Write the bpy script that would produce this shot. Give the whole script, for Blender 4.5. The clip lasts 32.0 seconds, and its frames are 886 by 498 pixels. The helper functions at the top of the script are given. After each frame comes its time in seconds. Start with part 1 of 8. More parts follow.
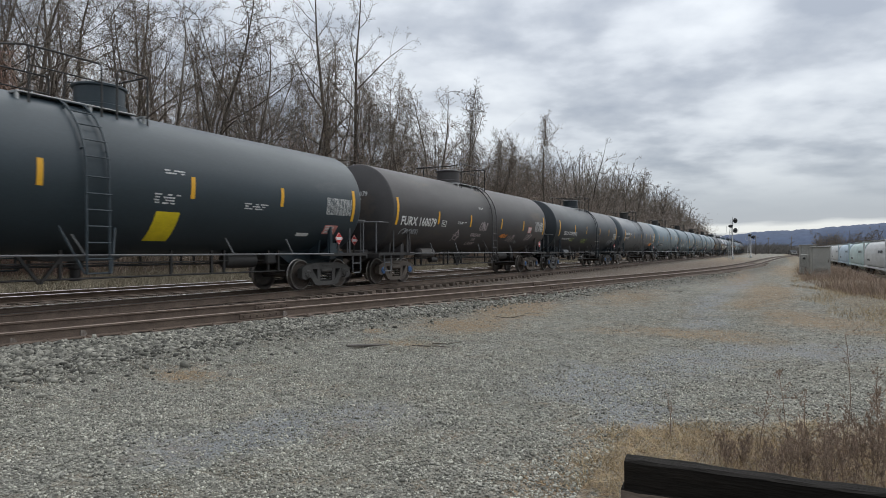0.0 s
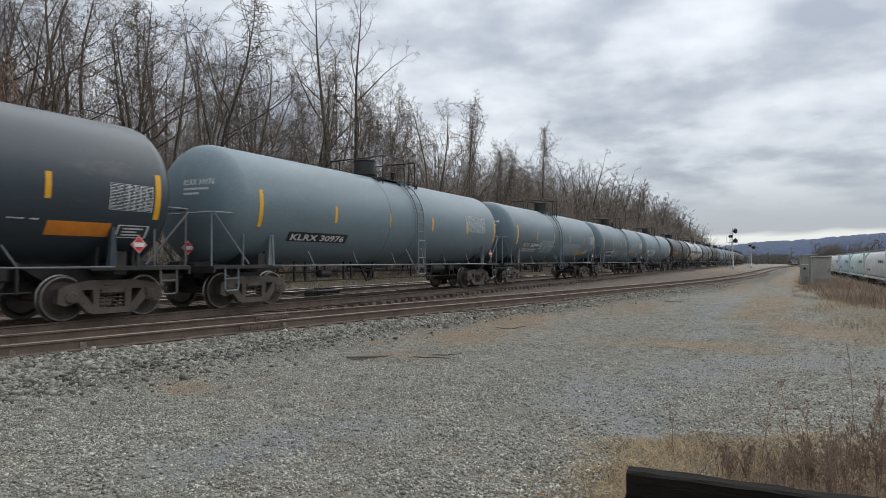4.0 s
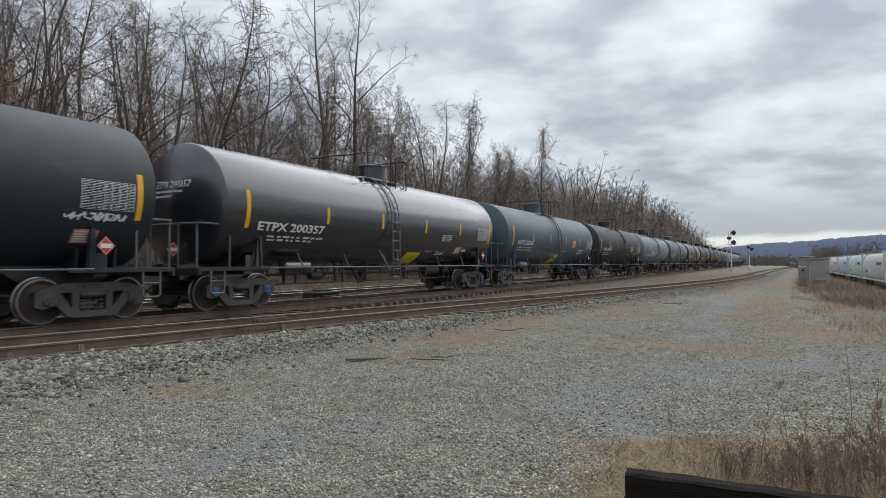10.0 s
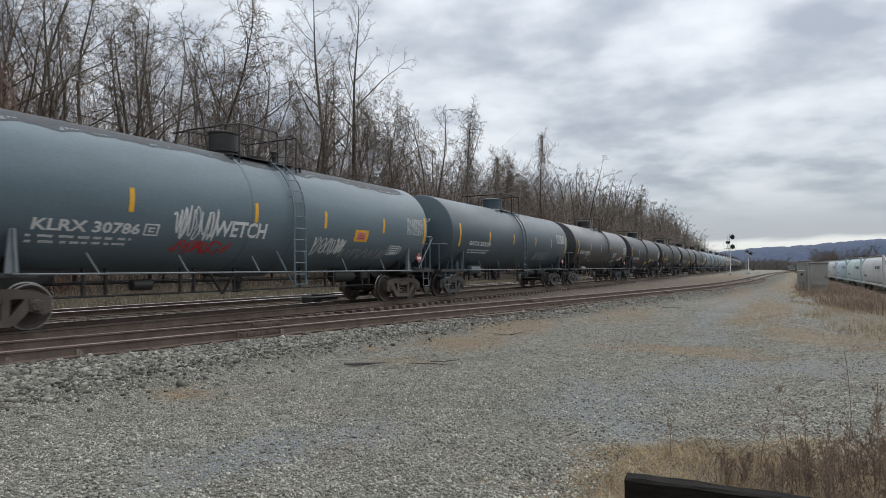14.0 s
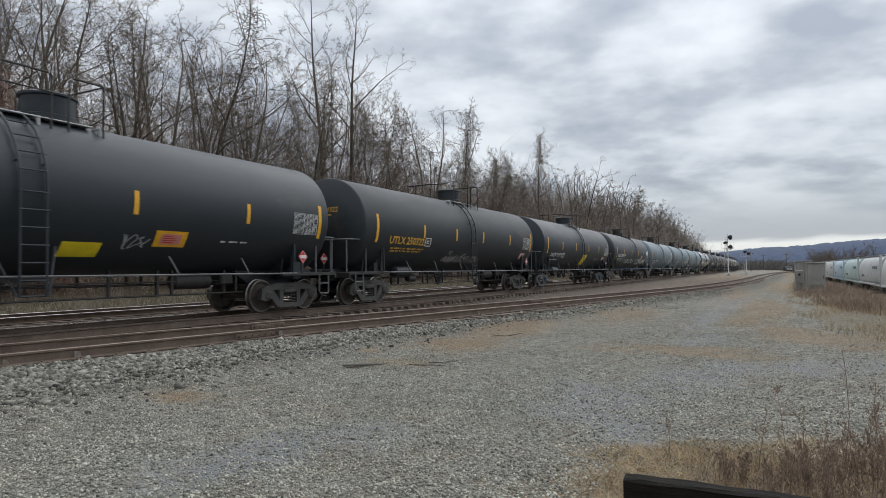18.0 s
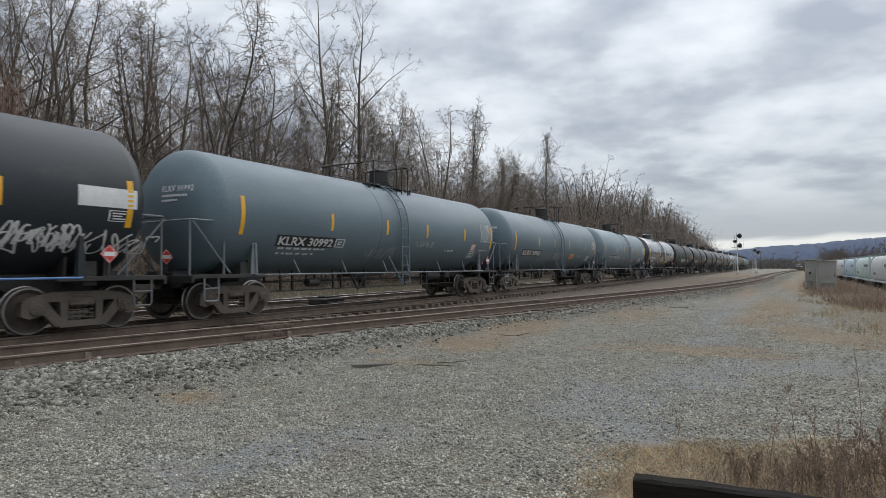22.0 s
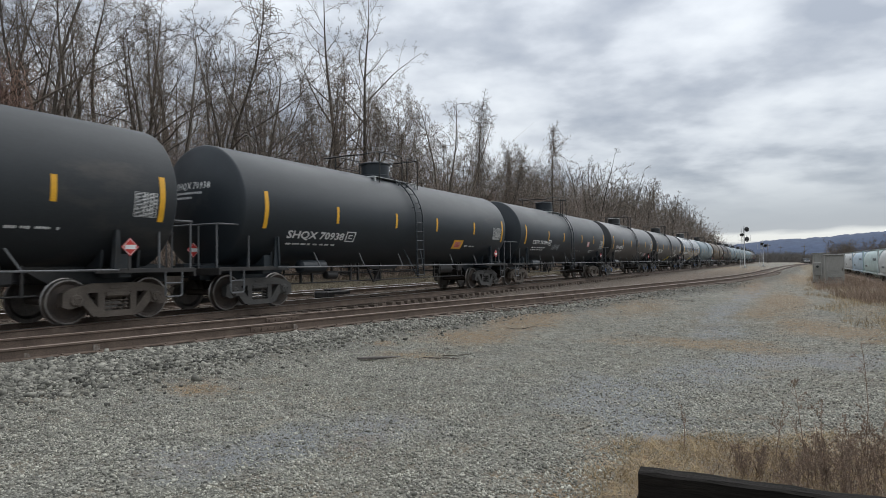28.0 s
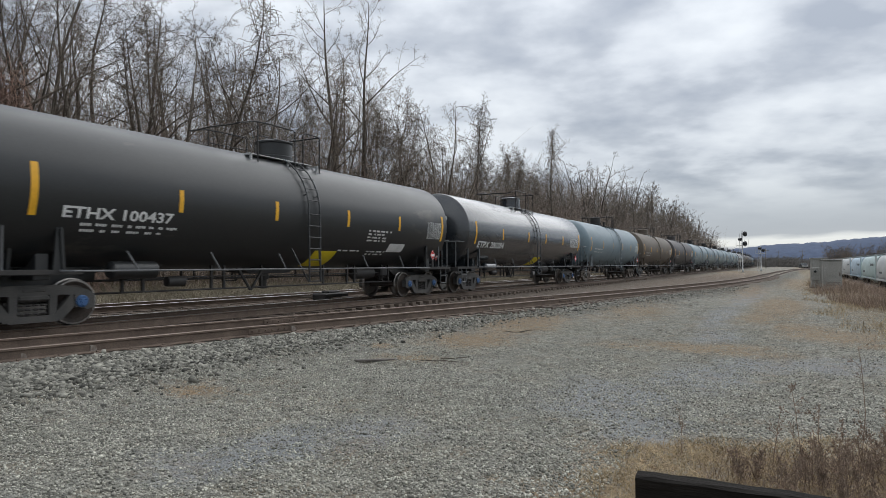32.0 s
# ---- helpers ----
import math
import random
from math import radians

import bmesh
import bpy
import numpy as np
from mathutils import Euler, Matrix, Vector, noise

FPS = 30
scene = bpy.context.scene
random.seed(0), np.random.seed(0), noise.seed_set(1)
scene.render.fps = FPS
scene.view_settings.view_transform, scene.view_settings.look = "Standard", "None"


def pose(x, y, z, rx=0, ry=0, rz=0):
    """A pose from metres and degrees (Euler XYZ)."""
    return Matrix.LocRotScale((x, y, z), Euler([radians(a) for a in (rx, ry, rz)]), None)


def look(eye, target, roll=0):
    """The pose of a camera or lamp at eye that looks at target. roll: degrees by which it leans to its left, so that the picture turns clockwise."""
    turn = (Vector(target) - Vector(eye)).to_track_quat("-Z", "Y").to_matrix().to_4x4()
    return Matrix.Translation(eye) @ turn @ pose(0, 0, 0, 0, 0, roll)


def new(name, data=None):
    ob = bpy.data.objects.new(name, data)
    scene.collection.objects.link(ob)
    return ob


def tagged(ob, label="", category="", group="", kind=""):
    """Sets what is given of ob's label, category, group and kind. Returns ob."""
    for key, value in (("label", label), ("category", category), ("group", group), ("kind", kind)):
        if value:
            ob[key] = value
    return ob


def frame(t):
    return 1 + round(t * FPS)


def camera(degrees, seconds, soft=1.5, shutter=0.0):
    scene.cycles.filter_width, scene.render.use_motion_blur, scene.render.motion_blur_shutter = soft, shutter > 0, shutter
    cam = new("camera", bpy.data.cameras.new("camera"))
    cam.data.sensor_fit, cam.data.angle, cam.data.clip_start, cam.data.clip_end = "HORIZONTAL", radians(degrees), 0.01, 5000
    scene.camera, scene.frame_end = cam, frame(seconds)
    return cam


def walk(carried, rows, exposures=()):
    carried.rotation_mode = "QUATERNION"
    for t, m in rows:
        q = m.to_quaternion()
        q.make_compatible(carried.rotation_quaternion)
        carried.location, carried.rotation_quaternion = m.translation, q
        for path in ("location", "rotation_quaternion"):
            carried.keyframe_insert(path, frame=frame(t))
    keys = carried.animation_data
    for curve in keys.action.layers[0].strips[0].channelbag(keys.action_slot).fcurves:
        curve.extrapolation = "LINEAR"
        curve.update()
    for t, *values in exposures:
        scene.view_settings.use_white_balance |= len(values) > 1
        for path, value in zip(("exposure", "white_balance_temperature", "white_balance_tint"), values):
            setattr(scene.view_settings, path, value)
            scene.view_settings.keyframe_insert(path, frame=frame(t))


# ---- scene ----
# World: x to the right of the line, y along it, z = 0 at the rail heads.
# ---------------------------------------------------------------- camera
EYE = (0.0, 0.0, 1.151)
cam = camera(71.62, 32.0, soft=0.8, shutter=0.1)
# seconds, turn to the left of the line, upward tilt, lean
PATH = [
    (0, 28.63, 0.24, -0.13), (0.5, 28.60, 0.32, -0.12), (1, 28.57, 0.53, -0.17), (1.5, 28.61, 0.73, -0.23), (2, 28.61, 0.87, -0.27), (2.5, 28.64, 0.95, -0.30),
    (3, 28.65, 1.09, -0.32), (3.5, 28.68, 1.19, -0.29), (5.5, 28.37, 1.52, -0.28), (6, 28.32, 1.62, -0.26), (6.5, 28.30, 1.65, -0.25), (7, 28.35, 1.61, -0.29),
    (7.5, 28.33, 1.60, -0.29), (8, 28.38, 1.60, -0.29), (8.5, 28.42, 1.53, -0.30), (9, 28.48, 1.51, -0.32), (9.5, 28.54, 1.47, -0.29), (10, 28.52, 1.44, -0.30),
    (10.5, 28.52, 1.51, -0.31), (11, 28.49, 1.59, -0.30), (11.5, 28.52, 1.60, -0.26), (12, 28.52, 1.60, -0.28), (12.5, 28.51, 1.63, -0.28), (13, 28.51, 1.74, -0.24),
    (13.5, 28.49, 1.79, -0.26), (14, 28.43, 1.84, -0.32), (14.5, 28.42, 1.87, -0.36), (16.5, 28.43, 1.82, -0.36), (17, 28.41, 1.84, -0.44), (17.5, 28.38, 1.91, -0.46),
    (18, 28.26, 1.95, -0.48), (18.5, 28.31, 1.90, -0.45), (19, 28.33, 1.88, -0.51), (19.5, 28.34, 1.82, -0.55), (20, 28.37, 1.88, -0.56), (20.5, 28.45, 1.85, -0.61),
    (21, 28.63, 1.87, -0.68), (21.5, 28.82, 1.92, -0.71), (22, 28.98, 1.96, -0.74), (22.5, 29.09, 1.91, -0.76), (23, 29.16, 1.93, -0.75), (23.5, 29.22, 1.93, -0.73),
    (24, 29.28, 1.89, -0.69), (24.5, 29.41, 1.82, -0.68), (25, 29.50, 1.77, -0.66), (25.5, 29.57, 1.73, -0.64), (27.5, 29.53, 1.33, -0.65), (28, 29.52, 1.33, -0.66),
    (28.5, 29.55, 1.36, -0.64), (29, 29.54, 1.45, -0.59), (29.5, 29.58, 1.56, -0.55), (30, 29.59, 1.63, -0.45), (30.5, 29.55, 1.68, -0.36), (31, 29.49, 1.58, -0.34),
    (31.5, 29.44, 1.55, -0.34), (32, 29.37, 1.58, -0.31),
]
walk(cam, [(t, pose(*EYE, 90 + up, 0, turn) @ pose(0, 0, 0, 0, 0, lean)) for t, turn, up, lean in PATH])

# ---------------------------------------------------------------- world and light
SUN_UP, SUN_ROUND = radians(55), radians(16)
world = bpy.data.worlds.new("overcast")
scene.world = world
world.use_nodes = True


def link(nt, a, b):
    nt.links.new(a, b)


def make_sky():
    nt = world.node_tree
    nt.nodes.clear()
    N = nt.nodes.new
    out, bg = N("ShaderNodeOutputWorld"), N("ShaderNodeBackground")
    sky = N("ShaderNodeTexSky")
    sky.sky_type, sky.sun_disc = "NISHITA", False
    sky.sun_elevation, sky.sun_rotation = SUN_UP, SUN_ROUND
    co, sep = N("ShaderNodeTexCoord"), N("ShaderNodeSeparateXYZ")
    link(nt, co.outputs["Generated"], sep.inputs[0])

    def math_node(op, a, b=None, clamp=False):
        n = N("ShaderNodeMath")
        n.operation, n.use_clamp = op, clamp
        for i, v in enumerate((a, b)):
            if v is None:
                continue
            if isinstance(v, (int, float)):
                n.inputs[i].default_value = v
            else:
                link(nt, v, n.inputs[i])
        return n.outputs[0]

    x, y, z = sep.outputs
    up = math_node("MAXIMUM", z, 0.0)
    den = math_node("ADD", up, 0.20)
    # the deck runs in long rolls across the line of sight down the yard
    across = math_node("ADD", math_node("MULTIPLY", x, 0.88), math_node("MULTIPLY", y, 0.47))
    along = math_node("SUBTRACT", math_node("MULTIPLY", y, 0.88), math_node("MULTIPLY", x, 0.47))
    comb = N("ShaderNodeCombineXYZ")
    link(nt, math_node("DIVIDE", across, den), comb.inputs[0])
    link(nt, math_node("DIVIDE", along, den), comb.inputs[1])

    def clouds(scale, detail, rough, off, warp, wide):
        m = N("ShaderNodeMapping")
        m.inputs["Location"].default_value = off
        m.inputs["Scale"].default_value = (wide, 1.0, 1)
        link(nt, comb.outputs[0], m.inputs[0])
        n = N("ShaderNodeTexNoise")
        n.inputs["Scale"].default_value, n.inputs["Detail"].default_value = scale, detail
        n.inputs["Roughness"].default_value, n.inputs["Distortion"].default_value = rough, warp
        link(nt, m.outputs[0], n.inputs["Vector"])
        return n.outputs[0]

    def ramp(v, stops):
        n = N("ShaderNodeValToRGB")
        e = n.color_ramp.elements
        while len(e) < len(stops):
            e.new(0.5)
        for el, (p, c) in zip(e, stops):
            el.position, el.color = p, (*c, 1)
        link(nt, v, n.inputs[0])
        return n.outputs[0]

    def mix(fac, a, b, kind="MIX"):
        n = N("ShaderNodeMix")
        n.data_type, n.blend_type = "RGBA", kind
        for i, v in ((0, fac), (6, a), (7, b)):
            if isinstance(v, (int, float)):
                n.inputs[i].default_value = v
            elif isinstance(v, tuple):
                n.inputs[i].default_value = (*v, 1)
            else:
                link(nt, v, n.inputs[i])
        return n.outputs[2]

    big = clouds(1.3, 4, 0.5, (3.1, 1.7, 0.4), 0.0, 0.85)
    small = clouds(3.3, 6, 0.48, (0.3, 5.2, 2.0), 0.0, 0.95)
    both = math_node("ADD", math_node("MULTIPLY", big, 0.45), math_node("MULTIPLY", small, 0.55))
    deck = ramp(both, [(0.39, (0.35, 0.37, 0.41)), (0.455, (0.455, 0.47, 0.50)), (0.51, (0.585, 0.597, 0.62)), (0.60, (0.72, 0.727, 0.735))])
    # the break of light under the far edge of the deck
    wob = math_node("ADD", z, math_node("MULTIPLY", math_node("SUBTRACT", small, 0.5), 0.016))
    near = ramp(wob, [(0.0, (0.36, 0.39, 0.45)), (0.020, (0.40, 0.43, 0.49)), (0.026, (0.90, 0.89, 0.85)), (0.036, (0.88, 0.875, 0.85)), (0.042, (0.46, 0.48, 0.52)), (0.075, (0.40, 0.42, 0.46)), (0.12, (0.52, 0.535, 0.56))])
    edge = ramp(z, [(0.05, (0, 0, 0)), (0.13, (1, 1, 1))])
    deck = mix(edge, near, deck)
    # an overcast sky is brightest overhead
    lift = N("ShaderNodeVectorMath")
    lift.operation = "SCALE"
    link(nt, deck, lift.inputs[0])
    link(nt, math_node("ADD", math_node("MULTIPLY", up, 1.25), 0.84), lift.inputs["Scale"])
    col = mix(1.0, mix(0.012, lift.outputs[0], sky.outputs[0]), (0.965, 1.0, 1.03), "MULTIPLY")
    link(nt, col, bg.inputs[0])
    bg.inputs[1].default_value = 1.0
    link(nt, bg.outputs[0], out.inputs[0])


make_sky()
sun = new("sun", bpy.data.lights.new("sun", "SUN"))
sun.data.energy, sun.data.angle, sun.data.color = 1.5, radians(80), (1.0, 0.99, 0.965)
SUN_WAY = Vector((math.sin(SUN_ROUND) * math.cos(SUN_UP), math.cos(SUN_ROUND) * math.cos(SUN_UP), math.sin(SUN_UP)))
sun.matrix_world = look(SUN_WAY * 50, (0, 0, 0))
scene.view_settings.exposure = 0.0


# ---------------------------------------------------------------- materials
def material(name, a, b, rough=0.7, scale=4.0, fine=60.0, bump=0.15, metal=0.0, stain=None, stain_scale=0.8, stain_at=0.58,
             coat=0.0, stretch=(1, 1, 1), vary=0.0, dist=0.01, fine_amount=0.35, space="Object"):
    """Two colours mixed by coarse and fine noise, stains, and relief."""
    m = bpy.data.materials.new(name)
    m.use_nodes = True
    nt = m.node_tree
    p = nt.nodes["Principled BSDF"]
    N = nt.nodes.new
    co, mp = N("ShaderNodeTexCoord"), N("ShaderNodeMapping")
    mp.inputs["Scale"].default_value = stretch
    link(nt, co.outputs[space], mp.inputs[0])

    def tex(s, d, r=0.6):
        n = N("ShaderNodeTexNoise")
        n.inputs["Scale"].default_value, n.inputs["Detail"].default_value, n.inputs["Roughness"].default_value = s, d, r
        link(nt, mp.outputs[0], n.inputs["Vector"])
        return n.outputs[0]

    def mixed(fac, x, y, kind="MIX"):
        n = N("ShaderNodeMix")
        n.data_type, n.blend_type = "RGBA", kind
        for i, v in ((0, fac), (6, x), (7, y)):
            if isinstance(v, float):
                n.inputs[i].default_value = v
            elif isinstance(v, tuple):
                n.inputs[i].default_value = (*v, 1)
            else:
                link(nt, v, n.inputs[i])
        return n.outputs[2]

    def ramp(v, lo, hi):
        n = N("ShaderNodeMapRange")
        n.inputs[1].default_value, n.inputs[2].default_value = lo, hi
        link(nt, v, n.inputs[0])
        return n.outputs[0]

    coarse, small = tex(scale, 4), tex(fine, 3)
    col = mixed(ramp(coarse, 0.32, 0.68), a, b)
    if stain:
        col = mixed(ramp(tex(stain_scale, 6, 0.65), stain_at, stain_at + 0.12), col, stain)
    grey = N("ShaderNodeMapRange")
    grey.inputs[1].default_value, grey.inputs[2].default_value = 0.25, 0.75
    grey.inputs[3].default_value, grey.inputs[4].default_value = 1 - fine_amount, 1 + fine_amount
    link(nt, small, grey.inputs[0])
    hsv = N("ShaderNodeHueSaturation")
    link(nt, col, hsv.inputs["Color"])
    val = grey.outputs[0]
    if vary:
        info = N("ShaderNodeObjectInfo")
        r = N("ShaderNodeMapRange")
        r.inputs[3].default_value, r.inputs[4].default_value = 1 - vary, 1 + vary
        link(nt, info.outputs["Random"], r.inputs[0])
        mul = N("ShaderNodeMath")
        mul.operation = "MULTIPLY"
        link(nt, val, mul.inputs[0]), link(nt, r.outputs[0], mul.inputs[1])
        val = mul.outputs[0]
    link(nt, val, hsv.inputs["Value"])
    link(nt, hsv.outputs[0], p.inputs["Base Color"])
    rr = N("ShaderNodeMapRange")
    rr.inputs[3].default_value, rr.inputs[4].default_value = max(rough - 0.1, 0.02), min(rough + 0.1, 1)
    link(nt, coarse, rr.inputs[0])
    link(nt, rr.outputs[0], p.inputs["Roughness"])
    p.inputs["Metallic"].default_value = metal
    p.inputs["Coat Weight"].default_value = coat
    p.inputs["Coat Roughness"].default_value = 0.25
    if bump:
        bp = N("ShaderNodeBump")
        bp.inputs["Strength"].default_value, bp.inputs["Distance"].default_value = bump, dist
        link(nt, small, bp.inputs["Height"])
        link(nt, bp.outputs[0], p.inputs["Normal"])
    return m


def plain(name, c, rough=0.6, metal=0.0, dirt=0.2):
    return material(name, c, tuple(v * (1 - dirt) for v in c), rough, 3.0, 40.0, 0.05, metal, fine_amount=0.12)


def paint(name, a, rough, coat=0.0, dirt=(0.10, 0.085, 0.07), at=0.62):
    b = tuple(v * 0.82 for v in a)
    m = material(name, a, b, rough, 0.9, 26.0, 0.03, 0.0, dirt, 0.55, at, coat, (1, 0.35, 1), fine_amount=0.10, dist=0.004)
    m.node_tree.nodes["Principled BSDF"].inputs["Specular IOR Level"].default_value = 0.5 if coat > 0.3 else 0.34
    return m


M_BLACK = paint("matt_black_paint", (0.022, 0.029, 0.035), 0.46, 0.05, dirt=(0.046, 0.048, 0.048))
M_BLACK_B = paint("weathered_black_paint", (0.027, 0.032, 0.036), 0.54, dirt=(0.056, 0.053, 0.050), at=0.58)
M_GLOSS = paint("gloss_black_paint", (0.016, 0.021, 0.026), 0.25, 1.0, dirt=(0.042, 0.048, 0.052), at=0.66)
M_TAN = paint("dusty_gloss_black_paint", (0.024, 0.026, 0.027), 0.40, 0.25, dirt=(0.085, 0.078, 0.066), at=0.60)
M_BROWN = paint("brown_black_paint", (0.064, 0.060, 0.060), 0.54, dirt=(0.095, 0.078, 0.064), at=0.56)
M_BLUEBLACK = paint("satin_blue_black_paint", (0.037, 0.052, 0.065), 0.40, 0.25, dirt=(0.09, 0.095, 0.09), at=0.62)
M_NAVY = paint("dark_blue_grey_paint", (0.030, 0.045, 0.055), 0.46, 0.10, dirt=(0.05, 0.06, 0.066))
M_SLATE = paint("slate_grey_paint", (0.066, 0.094, 0.112), 0.46, 0.08, dirt=(0.085, 0.10, 0.105), at=0.64)
M_GREY = paint("blue_grey_paint", (0.126, 0.174, 0.202), 0.46, 0.05, dirt=(0.16, 0.185, 0.195), at=0.64)
M_PALE = paint("pale_blue_grey_paint", (0.165, 0.222, 0.250), 0.46, 0.05, dirt=(0.20, 0.23, 0.245), at=0.66)
M_DUN = paint("dun_brown_paint", (0.12, 0.10, 0.078), 0.6, dirt=(0.12, 0.09, 0.06), at=0.55)
M_STEEL = material("grimy_cast_steel", (0.072, 0.060, 0.050), (0.130, 0.108, 0.088), 0.7, 3.0, 50.0, 0.3, 0.2)
M_STEEL_BLACK = material("black_cast_steel", (0.018, 0.018, 0.019), (0.04, 0.037, 0.034), 0.6, 3.0, 50.0, 0.25, 0.1)
M_TRUCK = material("dusty_black_casting", (0.040, 0.040, 0.039), (0.082, 0.078, 0.072), 0.65, 3.0, 50.0, 0.25, 0.1)
M_WHEEL = material("brown_wheel_steel", (0.034, 0.028, 0.024), (0.070, 0.053, 0.042), 0.75, 4.0, 40.0, 0.2)
M_TREAD = material("bright_tread_steel", (0.22, 0.21, 0.20), (0.32, 0.30, 0.28), 0.4, 6.0, 40.0, 0.02, 1.0)
M_RAILSIDE = material("rusty_rail", (0.098, 0.071, 0.054), (0.165, 0.122, 0.094), 0.75, 3.0, 60.0, 0.3, 0.1)
M_RAILTOP = material("worn_rail_head", (0.17, 0.125, 0.10), (0.27, 0.21, 0.175), 0.6, 2.0, 60.0, 0.05, 0.25, stretch=(1, 0.1, 1))
M_RAILSHINE = material("bright_rail_head", (0.50, 0.49, 0.48), (0.62, 0.60, 0.58), 0.28, 2.0, 60.0, 0.02, 1.0, stretch=(1, 0.1, 1))
M_TIE = material("old_creosoted_tie", (0.085, 0.064, 0.050), (0.165, 0.126, 0.098), 0.85, 2.0, 30.0, 0.4, vary=0.3, stretch=(0.3, 3, 3))
M_YELLOW = plain("reflective_yellow", (0.80, 0.42, 0.02), 0.45)
M_YELLOW2 = plain("panel_yellow", (0.78, 0.62, 0.02), 0.5)
M_WHITE = plain("stencil_white", (0.70, 0.71, 0.70), 0.6)
M_GHOST = plain("faded_white", (0.30, 0.32, 0.33), 0.65)
M_CHALK = plain("pale_pink_spray", (0.42, 0.36, 0.36), 0.65)
M_LETTER = plain("stencil_yellow", (0.70, 0.40, 0.04), 0.6)
M_RED = plain("placard_red", (0.55, 0.035, 0.03), 0.5)
M_PINK = plain("faded_red_label", (0.62, 0.25, 0.22), 0.55)
M_ORANGE = plain("orange_label", (0.75, 0.25, 0.03), 0.55)
M_PATCH = plain("grey_overpaint", (0.23, 0.28, 0.30), 0.6)
M_PLATE = plain("black_number_panel", (0.012, 0.013, 0.015), 0.5)
M_GALV = material("galvanised_steel", (0.38, 0.39, 0.39), (0.50, 0.50, 0.49), 0.5, 5.0, 50.0, 0.05, 0.6)
# grey carries the highlights along dark hand rails in its base colour
M_RAILGREY = plain("worn_grey_hand_rail", (0.13, 0.135, 0.14), 0.5)
M_RAILMID = plain("grey_painted_rail", (0.19, 0.215, 0.23), 0.5)
M_CRUST = material("dark_crusted_residue", (0.028, 0.033, 0.038), (0.055, 0.062, 0.069), 0.7, 1.6, 22.0, 0.4, stain=(0.085, 0.10, 0.11), stain_scale=1.3, stain_at=0.56, stretch=(1, 0.5, 1))
M_CAP_BLUE = plain("blue_bearing_cap", (0.05, 0.13, 0.30), 0.5)
M_LIME = plain("lime_spray", (0.28, 0.34, 0.10), 0.6)
M_BLUE = plain("blue_spray", (0.05, 0.22, 0.34), 0.6)
M_BLUELINE = plain("blue_hand_rail", (0.10, 0.22, 0.45), 0.5)


